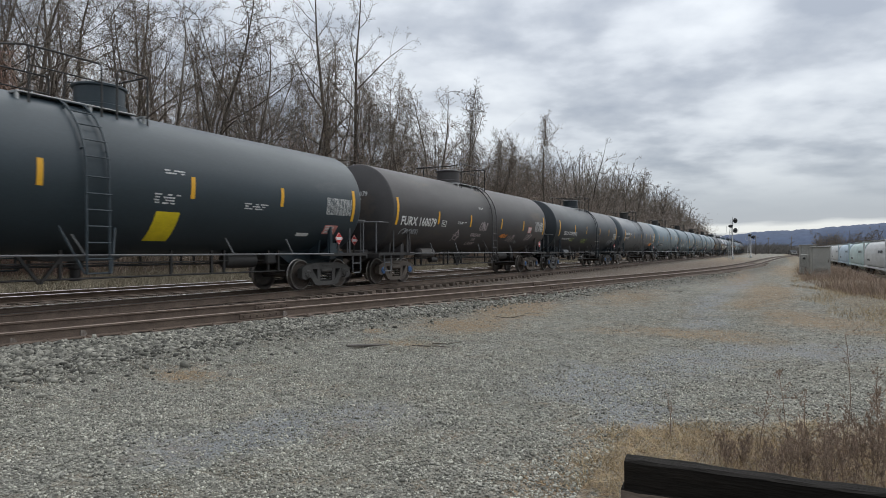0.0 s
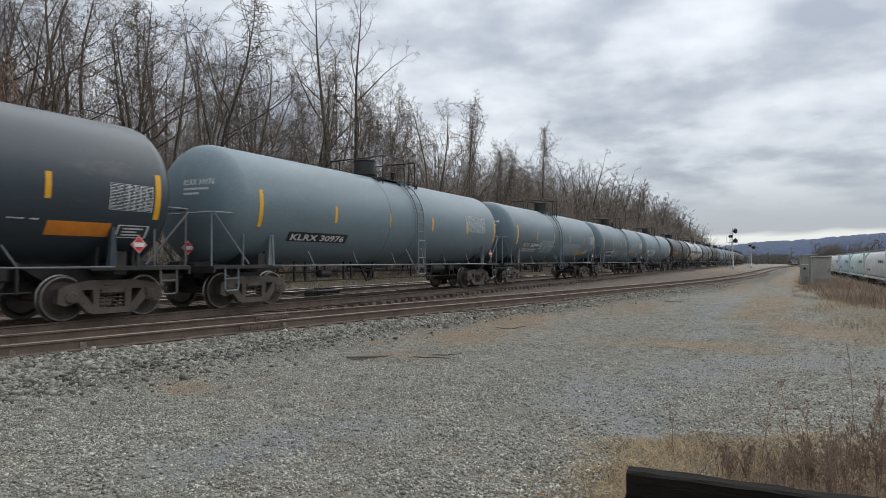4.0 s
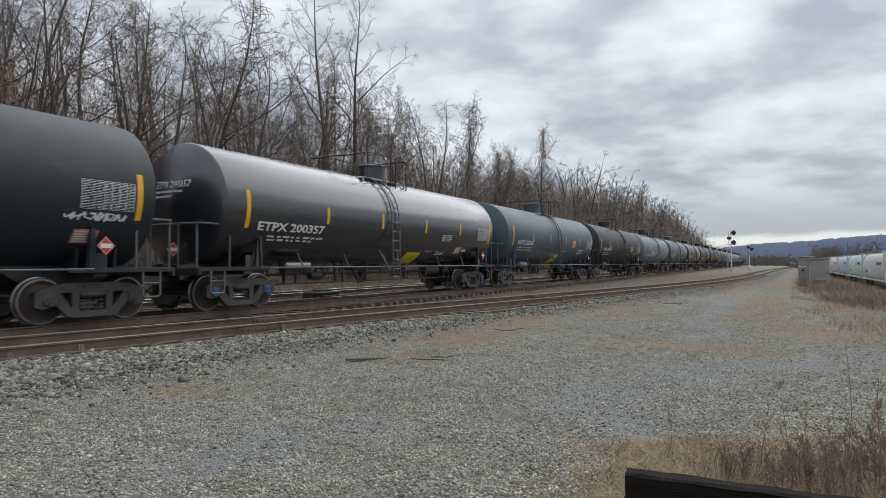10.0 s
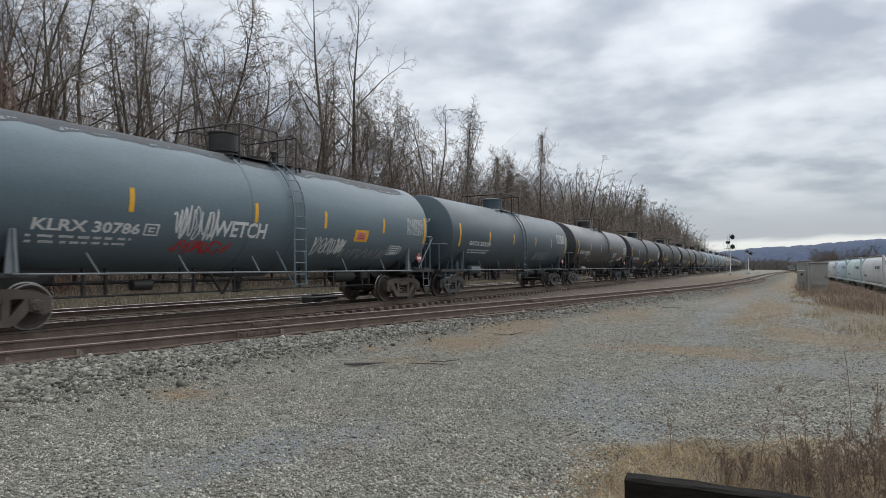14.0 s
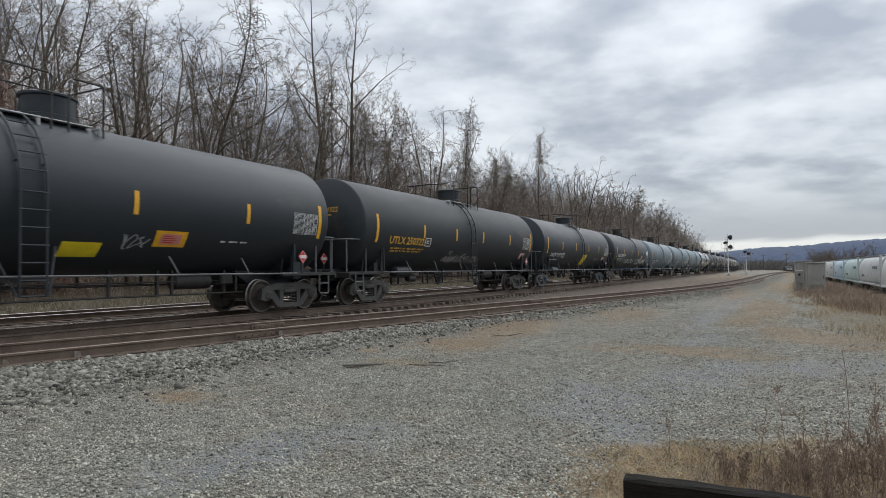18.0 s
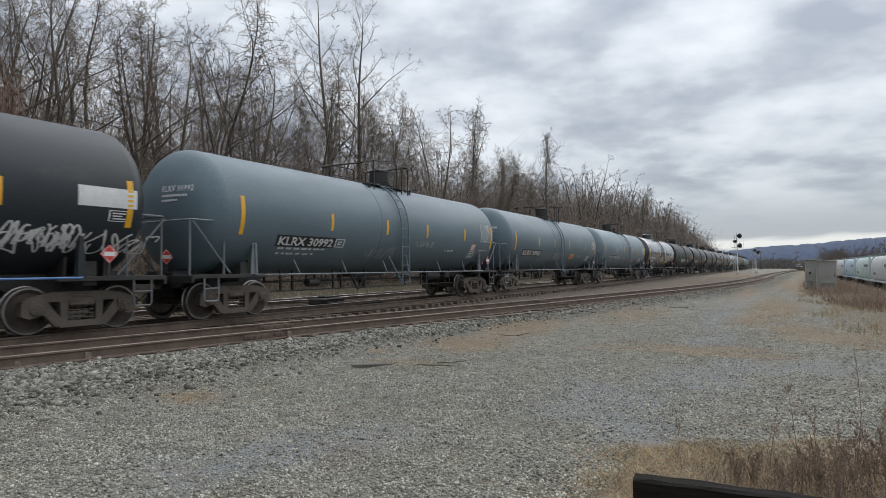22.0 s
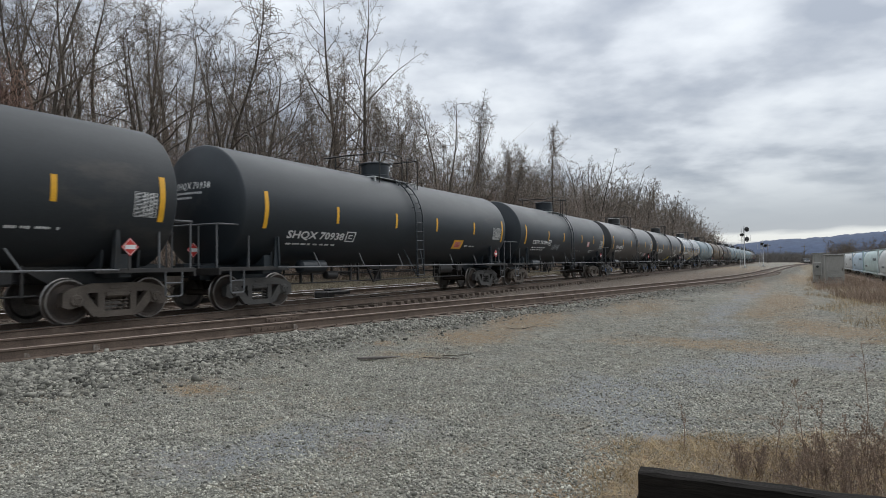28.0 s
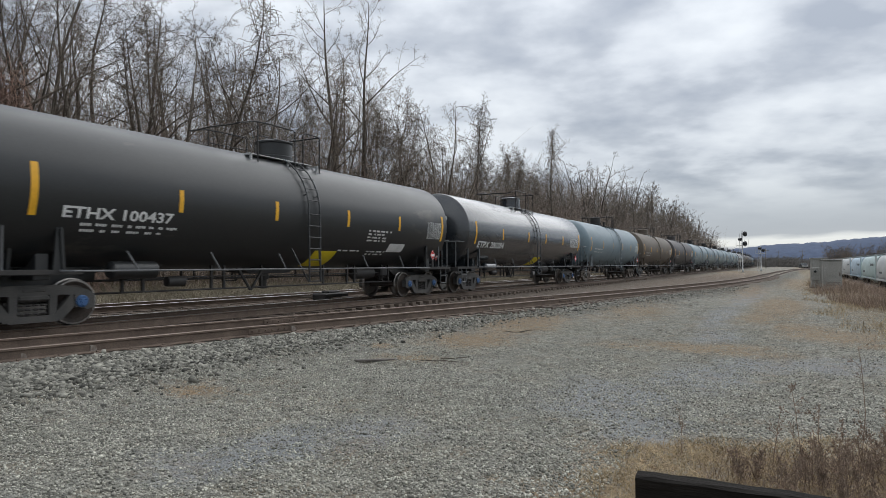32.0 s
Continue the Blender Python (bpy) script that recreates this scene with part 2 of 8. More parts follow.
# ---------------------------------------------------------------- mesh building
class Shape:
    """Collects vertices, faces and material slots for one mesh."""

    def __init__(self):
        self.v, self.f, self.k, self.s = [], [], [], []

    def add(self, verts, faces, k=0, smooth=False):
        o = len(self.v)
        self.v += [tuple(p) for p in verts]
        self.f += [tuple(i + o for i in f) for f in faces]
        self.k += [k] * len(faces)
        self.s += [smooth] * len(faces)
        return self

    def box(self, lo, hi, k=0, bevel=0.0):
        (x0, y0, z0), (x1, y1, z1) = lo, hi
        if not bevel:
            v = [(x, y, z) for x in (x0, x1) for y in (y0, y1) for z in (z0, z1)]
            return self.add(v, [(0, 1, 3, 2), (4, 6, 7, 5), (0, 4, 5, 1), (2, 3, 7, 6), (0, 2, 6, 4), (1, 5, 7, 3)], k)
        b = min(bevel, (x1 - x0) / 2.01, (y1 - y0) / 2.01, (z1 - z0) / 2.01)
        c = Vector(((x0 + x1) / 2, (y0 + y1) / 2, (z0 + z1) / 2))
        h = Vector(((x1 - x0) / 2, (y1 - y0) / 2, (z1 - z0) / 2))
        bm = bmesh.new()
        for sx in (-1, 1):
            for sy in (-1, 1):
                for sz in (-1, 1):
                    for ax in range(3):
                        p = [sx * (h.x - b), sy * (h.y - b), sz * (h.z - b)]
                        p[ax] += (sx, sy, sz)[ax] * b
                        bm.verts.new(c + Vector(p))
        bmesh.ops.convex_hull(bm, input=bm.verts)
        bm.verts.index_update()
        self.add([v.co for v in bm.verts], [[v.index for v in f.verts] for f in bm.faces], k)
        bm.free()
        return self

    def rod(self, a, b, r, n=8, k=0, r2=None, caps=True):
        a, b = Vector(a), Vector(b)
        d = (b - a).normalized()
        u = d.orthogonal().normalized()
        w = d.cross(u)
        r2 = r if r2 is None else r2
        v = []
        for p, q in ((a, r), (b, r2)):
            v += [p + (u * math.cos(t) + w * math.sin(t)) * q for t in (2 * math.pi * i / n for i in range(n))]
        f = [(i, (i + 1) % n, n + (i + 1) % n, n + i) for i in range(n)]
        self.add(v, f, k, True)
        if caps:
            self.add(v, [tuple(range(n))[::-1], tuple(range(n, 2 * n))], k)
        return self

    def pipe(self, pts, r, n=6, k=0):
        """A bent rod with rounded-over joints."""
        pts = [Vector(p) for p in pts]
        rings = []
        u = None
        for i, p in enumerate(pts):
            d = (pts[min(i + 1, len(pts) - 1)] - pts[max(i - 1, 0)]).normalized()
            if u is None:
                u = d.orthogonal().normalized()
            u = (u - d * u.dot(d)).normalized()
            w = d.cross(u)
            rings.append([p + (u * math.cos(t) + w * math.sin(t)) * r for t in (2 * math.pi * j / n for j in range(n))])
        v = [q for ring in rings for q in ring]
        f = [(i * n + j, i * n + (j + 1) % n, (i + 1) * n + (j + 1) % n, (i + 1) * n + j) for i in range(len(pts) - 1) for j in range(n)]
        self.add(v, f, k, True)
        e = (len(pts) - 1) * n
        return self.add(v, [tuple(range(n))[::-1], tuple(range(e, e + n))], k)

    def lathe(self, profile, n=48, axis="y", k=0, at=(0, 0, 0), smooth=True, caps=True):
        """profile: (along, radius) rows turned about an axis."""
        v, f = [], []
        for a, r in profile:
            for j in range(n):
                t = 2 * math.pi * j / n
                c, s = r * math.cos(t), r * math.sin(t)
                p = {"y": (c, a, s), "x": (a, c, s), "z": (c, s, a)}[axis]
                v.append((p[0] + at[0], p[1] + at[1], p[2] + at[2]))
        for i in range(len(profile) - 1):
            f += [(i * n + j, i * n + (j + 1) % n, (i + 1) * n + (j + 1) % n, (i + 1) * n + j) for j in range(n)]
        e = (len(profile) - 1) * n
        if caps:
            f += [tuple(range(n))[::-1], tuple(range(e, e + n))]
        return self.add(v, f, k, smooth)

    def slab(self, outline, lo, hi, axis="x", k=0):
        """An outline of (a, b) pairs given thickness along an axis."""
        n = len(outline)
        put = {"x": lambda a, b, t: (t, a, b), "y": lambda a, b, t: (a, t, b), "z": lambda a, b, t: (a, b, t)}[axis]
        v = [put(a, b, lo) for a, b in outline] + [put(a, b, hi) for a, b in outline]
        f = [(i, (i + 1) % n, n + (i + 1) % n, n + i) for i in range(n)]
        return self.add(v, f + [tuple(range(n))[::-1], tuple(range(n, 2 * n))], k)

    def mesh(self, name, mats):
        me = bpy.data.meshes.new(name)
        me.from_pydata(self.v, [], self.f)
        for m in mats if isinstance(mats, (list, tuple)) else [mats]:
            me.materials.append(m)
        me.polygons.foreach_set("material_index", self.k)
        me.polygons.foreach_set("use_smooth", self.s)
        bm = bmesh.new()
        bm.from_mesh(me)
        bmesh.ops.recalc_face_normals(bm, faces=bm.faces)
        bm.to_mesh(me)
        bm.free()
        return me


def part(name, shape, mats, parent=None, label="", at=None, mesh=None):
    """Links one mesh object, under a thing or a part where one is given."""
    ob = new(name, mesh or shape.mesh(name, mats))
    if parent:
        ob.parent = parent
    if at is not None:
        ob.matrix_basis = at
    if label:
        ob["label"] = label
    return ob


def thing(name, label, category, group="", kind="", at=None):
    ob = new(name)
    if at is not None:
        ob.matrix_basis = at
    return tagged(ob, label, category, group, kind)


def big_mesh(name, verts, faces, mats, smooth=False, index=None):
    """A mesh from numpy arrays with faces of one size."""
    me = bpy.data.meshes.new(name)
    n, k = faces.shape
    me.vertices.add(len(verts)), me.loops.add(n * k), me.polygons.add(n)
    me.vertices.foreach_set("co", verts.astype(np.float32).ravel())
    me.loops.foreach_set("vertex_index", faces.astype(np.int32).ravel())
    me.polygons.foreach_set("loop_start", np.arange(0, n * k, k, dtype=np.int32))
    if smooth:
        me.polygons.foreach_set("use_smooth", np.ones(n, dtype=bool))
    for m in mats if isinstance(mats, (list, tuple)) else [mats]:
        me.materials.append(m)
    if index is not None:
        me.polygons.foreach_set("material_index", index.astype(np.int32))
    me.update(calc_edges=True)
    me.validate()
    return me


# ---------------------------------------------------------------- the train's line
TRACK_X = -13.44          # centre line of the train's track
BEND_AT, BEND_R = 200.0, 3100.0


def line_pose(s, z=0.0):
    """Pose on the train's track, s metres along: straight, then a wide bend to the left."""
    if s <= BEND_AT:
        return pose(TRACK_X, s, z)
    a = (s - BEND_AT) / BEND_R
    return pose(TRACK_X - BEND_R * (1 - math.cos(a)), BEND_AT + BEND_R * math.sin(a), z, 0, 0, math.degrees(a))


PITCH, HALF = 18.104, 9.05
TR, TZ = 1.625, 2.707     # tank radius and height of its axis
EASE = [(0, 0.22), (1, 0.15), (3, -0.35), (6, -0.10), (10, -0.10), (14, 0.15), (17, 0.10), (20, 0.20), (21, -0.20), (23, -0.30), (25, 0.0), (28, 0.0), (32, 0.0)]


def car_s(i, t):
    """How far along the line the middle of car i is at t seconds."""
    e = float(np.interp(t, [a for a, _ in EASE], [b for _, b in EASE]))
    return 0.994 * (16.976 + PITCH * i - 15.238 * t + 0.00417 * t * t + e - HALF)


# ---------------------------------------------------------------- tank car: shared meshes
def on_tank(u, deg, lift=0.0, r=TR):
    """A point on the shell's side; deg runs from the under side up over a line a little above the axis."""
    a = radians(3.06736 + 0.94022 * deg + 0.00137 * deg * deg)
    return ((r + lift) * math.cos(a), u, TZ + (r + lift) * math.sin(a))


def wrap(shape, u0, u1, a0, a1, lift=0.004, k=0, slant=0.0, n=None, thick=0.006):
    """A panel lying on the tank's side, between lengths u and angles a; slant shifts its foot along the car."""
    n = n or max(2, int(abs(a1 - a0) / 4) + 1)
    v, f = [], []
    for i in range(n + 1):
        a = a0 + (a1 - a0) * i / n
        d = slant * (1 - i / n)
        for u in (u0 + d, u1 + d):
            for h in (lift - thick, lift):
                v.append(on_tank(u, a, h))
    for i in range(n):
        b, c = 4 * i, 4 * i + 4
        f += [(b + 1, b + 3, c + 3, c + 1), (b, b + 1, c + 1, c), (b + 2, c + 2, c + 3, b + 3)]
    f += [(0, 2, 3, 1), (4 * n, 4 * n + 1, 4 * n + 3, 4 * n + 2)]
    return shape.add(v, f, k)


def tank_shape(kind):
    """Shell with its two heads: 'round' has bare dished heads, 'flat' a jacket with a sharp edge."""
    if kind == "round":
        end, depth = 7.72, 0.76
        head = [(end + depth * math.sin(t), TR * math.cos(t)) for t in (radians(a) for a in (0, 12, 24, 36, 48, 60, 70, 78, 84, 88))]
    else:
        end = 7.98
        head = [(end, TR), (end + 0.035, TR - 0.008), (end + 0.06, TR - 0.035)]
        head += [(end + 0.06 + 0.42 * (1 - (r / 1.58) ** 2), r) for r in (1.51, 1.35, 1.13, 0.86, 0.54, 0.2, 0.03)]
    prof = [(-a, r) for a, r in head[::-1]] + [(u, TR) for u in (-5.0, -2.5, 0.0, 2.5, 5.0)] + head
    s = Shape()
    s.lathe(prof, 72, "y", at=(0, 0, TZ))
    return s


def sharp(me, deg=24):
    """Keeps edges steeper than this crisp."""
    me.set_sharp_from_angle(angle=radians(deg))
    return me


ME = {}


def car_meshes():
    for kind in ("round", "flat"):
        ME["tank_" + kind] = tank_shape(kind)
    # side frame of a truck: arched casting with two windows and a spring nest
    for side in (1, -1):
        s = Shape()
        x0, x1 = (0.92, 1.06) if side > 0 else (-1.06, -0.92)
        # arched top bar, diagonals round the windows, columns and the seat of the springs
        s.slab([(-1.12, 0.66), (-0.95, 0.74), (-0.52, 0.82), (0.52, 0.82), (0.95, 0.74), (1.12, 0.66), (1.12, 0.50), (0.9, 0.55), (0.62, 0.63), (-0.62, 0.63), (-0.9, 0.55), (-1.12, 0.50)], x0, x1)
        s.slab([(-0.54, 0.32), (-0.44, 0.12), (0.44, 0.12), (0.54, 0.32), (0.34, 0.25), (-0.34, 0.25)], x0, x1)
        for d in (-1, 1):
            s.slab([(d * 0.94, 0.60), (d * 0.68, 0.63), (d * 0.32, 0.18), (d * 0.52, 0.14)], x0, x1)
            s.slab([(d * 0.28, 0.68), (d * 0.43, 0.68), (d * 0.42, 0.22), (d * 0.28, 0.22)], x0 + 0.01, x1 - 0.01)
            s.slab([(d * 0.74, 0.64), (d * 1.14, 0.64), (d * 1.16, 0.38), (d * 1.02, 0.32), (d * 0.76, 0.38)], x0 - 0.02, x1 + 0.02)
        for q in (-0.2, -0.07, 0.07, 0.2):
            for z in (0.29, 0.37, 0.45, 0.53):
                s.lathe([(z - 0.022, 0.042), (z, 0.064), (z + 0.022, 0.042)], 6, "z", at=((x0 + x1) / 2, q, 0))
        s.box((x0 - 0.03, -0.27, 0.53), (x1 + 0.02, 0.27, 0.64), bevel=0.03)
        s.box((x0 + 0.03, -0.20, 0.70), (x1 + 0.012, 0.20, 0.76), bevel=0.01)
        ME["frame%d" % side] = s
    s = Shape()
    for x in (0.745, -0.745):
        d = 1 if x > 0 else -1
        prof = [(0.07, 0.03), (0.07, 0.12), (0.035, 0.17), (0.02, 0.35), (0.05, 0.385), (0.06, 0.42)]
        s.lathe([(d * a, r) for a, r in prof], 24, "x", 0, at=(x, 0, 0), caps=False)
        s.lathe([(d * 0.06, 0.42), (d * 0.058, 0.452), (d * -0.05, 0.462), (d * -0.062, 0.487), (d * -0.082, 0.475), (d * -0.085, 0.40), (d * -0.03, 0.34), (d * -0.03, 0.06)], 24, "x", 1, at=(x, 0, 0), caps=False)
    s.rod((-0.95, 0, 0), (0.95, 0, 0), 0.085, 14)
    ME["wheelset"] = s
    for x in (1, -1):
        s = Shape()
        s.lathe([(x * 0.90, 0.12), (x * 1.06, 0.13), (x * 1.10, 0.12), (x * 1.115, 0.10), (x * 1.115, 0.05), (x * 1.13, 0.045)], 16, "x")
        for k in range(3):
            a = 2.1 * k + 0.4
            s.rod((x * 1.11, 0.075 * math.cos(a), 0.075 * math.sin(a)), (x * 1.14, 0.075 * math.cos(a), 0.075 * math.sin(a)), 0.018, 6)
        ME["cap%d" % x] = s
    s = Shape()
    s.box((-0.98, -0.19, 0.48), (0.98, 0.19, 0.78), bevel=0.04)
    s.box((-0.7, -0.72, 0.40), (0.7, -0.64, 0.50), bevel=0.02)
    s.box((-0.7, 0.64, 0.40), (0.7, 0.72, 0.50), bevel=0.02)
    s.lathe([(0.78, 0.24), (0.93, 0.24)], 20, "z")
    ME["bolster"] = s
    # stub sill, body bolster and end sill, built for the +y end
    s = Shape()
    s.box((-0.17, 5.3, 0.86), (0.17, 8.70, 1.22), bevel=0.015)
    s.box((-1.30, 6.85, 0.92), (1.30, 7.15, 1.06), bevel=0.02)
    s.slab([(-1.32, 1.06), (1.32, 1.06), (1.32, 1.42), (0.95, 1.16), (-0.95, 1.16), (-1.32, 1.42)], 6.9, 7.12, "y")
    s.slab([(-1.05, 1.06), (1.05, 1.06), (1.12, 1.72), (0.7, 1.50), (0, 1.36), (-0.7, 1.50), (-1.12, 1.72)], 6.6, 6.66, "y")
    s.slab([(-1.05, 1.06), (1.05, 1.06), (1.12, 1.72), (0.7, 1.50), (0, 1.36), (-0.7, 1.50), (-1.12, 1.72)], 7.42, 7.48, "y")
    s.slab([(5.1, 1.30), (5.9, 0.80), (8.5, 0.80), (8.5, 1.16), (7.6, 1.30)], -0.52, 0.52, "x")
    ME["sill"] = s
    s = Shape()
    s.box((-1.42, 7.35, 1.06), (1.42, 8.64, 1.10), bevel=0.008)
    for x in (-1.42, 1.36):
        s.box((x, 6.3, 1.02), (x + 0.06, 8.64, 1.12), bevel=0.008)
    s.box((-1.42, 8.60, 0.92), (1.42, 8.67, 1.10), bevel=0.01)
    ME["deck"] = s
    s = Shape()
    s.box((-0.12, 8.5, 0.76), (0.12, 8.9, 0.98), bevel=0.03)
    s.slab([(-0.16, 8.78), (0.16, 8.78), (0.20, 9.02), (0.05, 9.05), (0.02, 8.95), (-0.10, 9.00), (-0.18, 8.95)], 0.70, 1.02, "z")
    s.pipe([(0.25, 8.4, 0.85), (0.3, 8.7, 0.62), (0.2, 8.95, 0.48), (0.05, 9.05, 0.45)], 0.025, 6)
    ME["coupler"] = s
    # end hand rail: a hoop across the car with posts
    for style in ("round", "flat"):
        s = Shape()
        z = 2.42 if style == "round" else 2.18
        y0, y1 = 8.62, 7.72
        hoop = [(1.40, y1, 1.10), (1.40, y1, z - 0.14), (1.40, y1 + 0.06, z - 0.04), (1.40, y1 + 0.16, z), (1.40, y0 - 0.1, z), (1.37, y0 - 0.03, z), (1.28, y0, z)]
        full = hoop + [(-x, y, q) for x, y, q in hoop[::-1]]
        s.pipe(full, 0.024, 6)
        for x in (1.28, -1.28):
            s.rod((x, y0, 1.0), (x, y0, z), 0.024, 6)
            if style == "round":
                s.rod((x * 1.09, y0, z - 0.05), (x * 1.09, y1 - 0.2, 1.14), 0.022, 6)
        if style == "flat":
            for x in (0.62, -0.62):
                s.rod((x, y0, 1.0), (x, y0, z), 0.02, 6)
        ME["end_rail_" + style] = s
    for side in (1, -1):      # stirrup step under a corner
        s, x = Shape(), 1.40 * side
        s.pipe([(x, 8.30, 1.06), (x, 8.30, 0.52), (x, 8.26, 0.48), (x, 7.92, 0.48), (x, 7.88, 0.52), (x, 7.88, 1.06)], 0.022, 6)
        s.rod((x, 8.30, 0.78), (x, 7.88, 0.78), 0.02, 6)
        ME["stirrup%d" % side] = s
    for side in (1, -1):      # push pole or jacking post near the bolster
        s = Shape()
        x = 1.40 * side
        s.slab([(6.62, 1.10), (6.86, 1.10), (6.80, 1.92), (6.70, 1.92)], x - 0.02, x + 0.02, "x")
        s.slab([(6.66, 1.10), (6.70, 1.10), (6.76, 1.90), (6.70, 1.92)], x - 0.06, x + 0.06, "x")
        s.box((min(x, x - 0.12 * side), 6.62, 1.04), (max(x, x - 0.12 * side), 6.88, 1.10))
        ME["post%d" % side] = s
    for side in (1, -1):
        s = Shape()
        x = 1.66 * side
        s.pipe([(x - 0.2 * side, -6.75, 1.10), (x, -6.6, 1.09), (x, -6.0, 1.09), (x, 6.0, 1.09), (x, 6.6, 1.09), (x - 0.2 * side, 6.75, 1.10)], 0.022, 6)
        ME["hand_rail%d" % side] = s
        s = Shape()
        s.slab([(-0.16, 1.50), (-0.12, 1.50), (0.17, 1.07), (0.13, 1.07)], x - 0.03 if side > 0 else x, x if side > 0 else x + 0.03, "x")
        ME["bracket%d" % side] = s
    # top platform, its rail and the manway housing
    s = Shape()
    for x in (-0.82, 0.52):
        s.box((x, -0.9, 4.215), (x + 0.30, 1.6, 4.24), bevel=0.006)
    for u in (-0.95, 0.45, 1.68):
        s.box((-0.95, u, 4.17), (0.95, u + 0.05, 4.215), bevel=0.006)
        for x in (-0.9, 0.9):
            s.box((x - 0.03, u, 3.98), (x + 0.03, u + 0.05, 4.2))
    ME["platform"] = s
    for style in ("round", "flat"):
        s = Shape()
        z, lo, hi = (5.06, -1.35, 1.45) if style == "round" else (5.10, -1.45, 1.75)
        for x in (0.98, -0.98):
            s.pipe([(x * 0.8, lo, z - 0.20), (x, lo + 0.06, z - 0.16), (x, lo + 0.6, z - 0.02), (x, -0.3, z), (x, 0.62, z), (x, 0.68, z - 0.06), (x, 0.68, 3.96)], 0.021, 6)
            s.pipe([(x, 1.02, 3.96), (x, 1.02, z - 0.10), (x, 1.10, z), (x, hi - 0.08, z), (x, hi, z - 0.05), (x, hi, 3.96)], 0.021, 6)
            s.rod((x, -0.75, 3.96), (x, -0.75, z - 0.01), 0.021, 6)
            s.rod((x, -0.75, 4.72), (x, 0.68, 4.72), 0.016, 6)
        s.pipe([(0.98, hi, z - 0.02), (0.90, hi + 0.02, z), (-0.90, hi + 0.02, z), (-0.98, hi, z - 0.02)], 0.021, 6)
        s.pipe([(0.79, lo, z - 0.20), (0, lo - 0.03, z - 0.18), (-0.79, lo, z - 0.20)], 0.021, 6)
        ME["top_rail_" + style] = s
    s = Shape()
    s.lathe([(4.20, 0.56), (4.42, 0.56), (4.44, 0.52), (4.46, 0.52), (4.80, 0.52), (4.82, 0.57), (4.86, 0.57), (4.89, 0.5), (4.90, 0.05)], 32, "z", at=(0, -0.25, 0))
    ME["housing_flat"] = s
    s = Shape()
    s.lathe([(4.20, 0.40), (4.38, 0.40), (4.39, 0.46), (4.43, 0.46), (4.44, 0.39), (4.88, 0.39), (4.90, 0.42), (4.94, 0.42), (4.97, 0.32), (4.98, 0.03)], 24, "z", at=(0, -0.5, 0))
    for a in range(8):
        t = a * math.pi / 4
        s.rod((0.43 * math.cos(t), -0.5 + 0.43 * math.sin(t), 4.37), (0.43 * math.cos(t), -0.5 + 0.43 * math.sin(t), 4.48), 0.022, 6)
    ME["housing_round"] = s
    s = Shape()
    s.lathe([(4.2, 0.24), (4.36, 0.24), (4.37, 0.30), (4.43, 0.30), (4.45, 0.1)], 20, "z", at=(0, 0.45, 0))
    ME["manway"] = s
    s = Shape()
    s.lathe([(4.2, 0.07), (4.6, 0.07), (4.61, 0.12), (4.65, 0.12), (4.66, 0.09), (4.72, 0.09), (4.73, 0.12), (4.77, 0.12), (4.79, 0.05)], 14, "z", at=(0.3, 0.95, -0.12))
    ME["valve"] = s
    s = Shape()
    s.lathe([(-0.05, TR - 0.02), (-0.045, TR + 0.008), (0.045, TR + 0.008), (0.05, TR - 0.02)], 64, "y", at=(0, 0, TZ))
    ME["band"] = s
    for side in (1, -1):
        s = Shape()
        for u in (1.06, 1.52):
            pts = [(side * (TR + 0.09) * math.cos(radians(a)), u, TZ + (TR + 0.09) * math.sin(radians(a))) for a in (66, 54, 42, 30, 18, 6, -4)]
            pts += [(side * 1.72, u, 2.2), (side * 1.73, u, 1.5), (side * 1.74, u, 0.72)]
            s.pipe(pts, 0.024, 6)
        for a in (56, 44, 32, 20, 8, -6):
            p = on_tank(1.0, a, 0.09)
            s.rod((side * p[0], 1.04, p[2]), (side * p[0], 1.56, p[2]), 0.017, 6)
        for z in (2.3, 1.98, 1.66, 1.34, 1.02, 0.74):
            s.rod((side * 1.73, 1.04, z), (side * 1.73, 1.56, z), 0.019, 6)
        for u in (1.04, 1.54):
            for a in (50, 14):
                p, q = on_tank(u, a, 0.0), on_tank(u, a, 0.09)
                s.rod((side * p[0], u, p[2]), (side * q[0], u, q[2]), 0.018, 6)
        for u in (0.72, 1.86):
            s.rod((side * 1.38, u, 1.66), (side * 1.73, u + (0.3 if u < 1 else -0.3), 0.74), 0.022, 6)
        ME["ladder%d" % side] = s
    s = Shape()      # saddle and bottom outlet
    s.slab([(-1.5, 1.30), (1.3, 1.30), (0.5, 0.98), (0.2, 0.96), (-0.8, 0.96), (-1.1, 1.0)], -0.34, 0.34, "x")
    s.lathe([(0.96, 0.16), (0.80, 0.16), (0.78, 0.11), (0.60, 0.11), (0.58, 0.14), (0.54, 0.14), (0.52, 0.02)], 16, "z", at=(0, -0.2, 0))
    ME["outlet"] = s
    s = Shape()      # brake rigging: long rods hung on pairs of hangers, with braces by the outlet
    for x in (-0.5, 0.1):
        s.rod((x, -5.9, 0.86), (x, 5.9, 0.84), 0.022, 6)
    s.rod((0.62, -5.6, 0.60), (0.62, 5.6, 0.60), 0.022, 6)
    s.rod((0.62, -5.2, 0.92), (0.62, 5.2, 0.92), 0.016, 6)
    for u in (-5.0, -4.5, -2.6, -2.2, -0.9, 1.7, 2.9, 3.3, 4.9, 5.3):
        s.box((0.59, u, 0.58), (0.65, u + 0.06, 1.20))
        s.box((-0.55, u, 0.82), (-0.50, u + 0.05, 1.36))
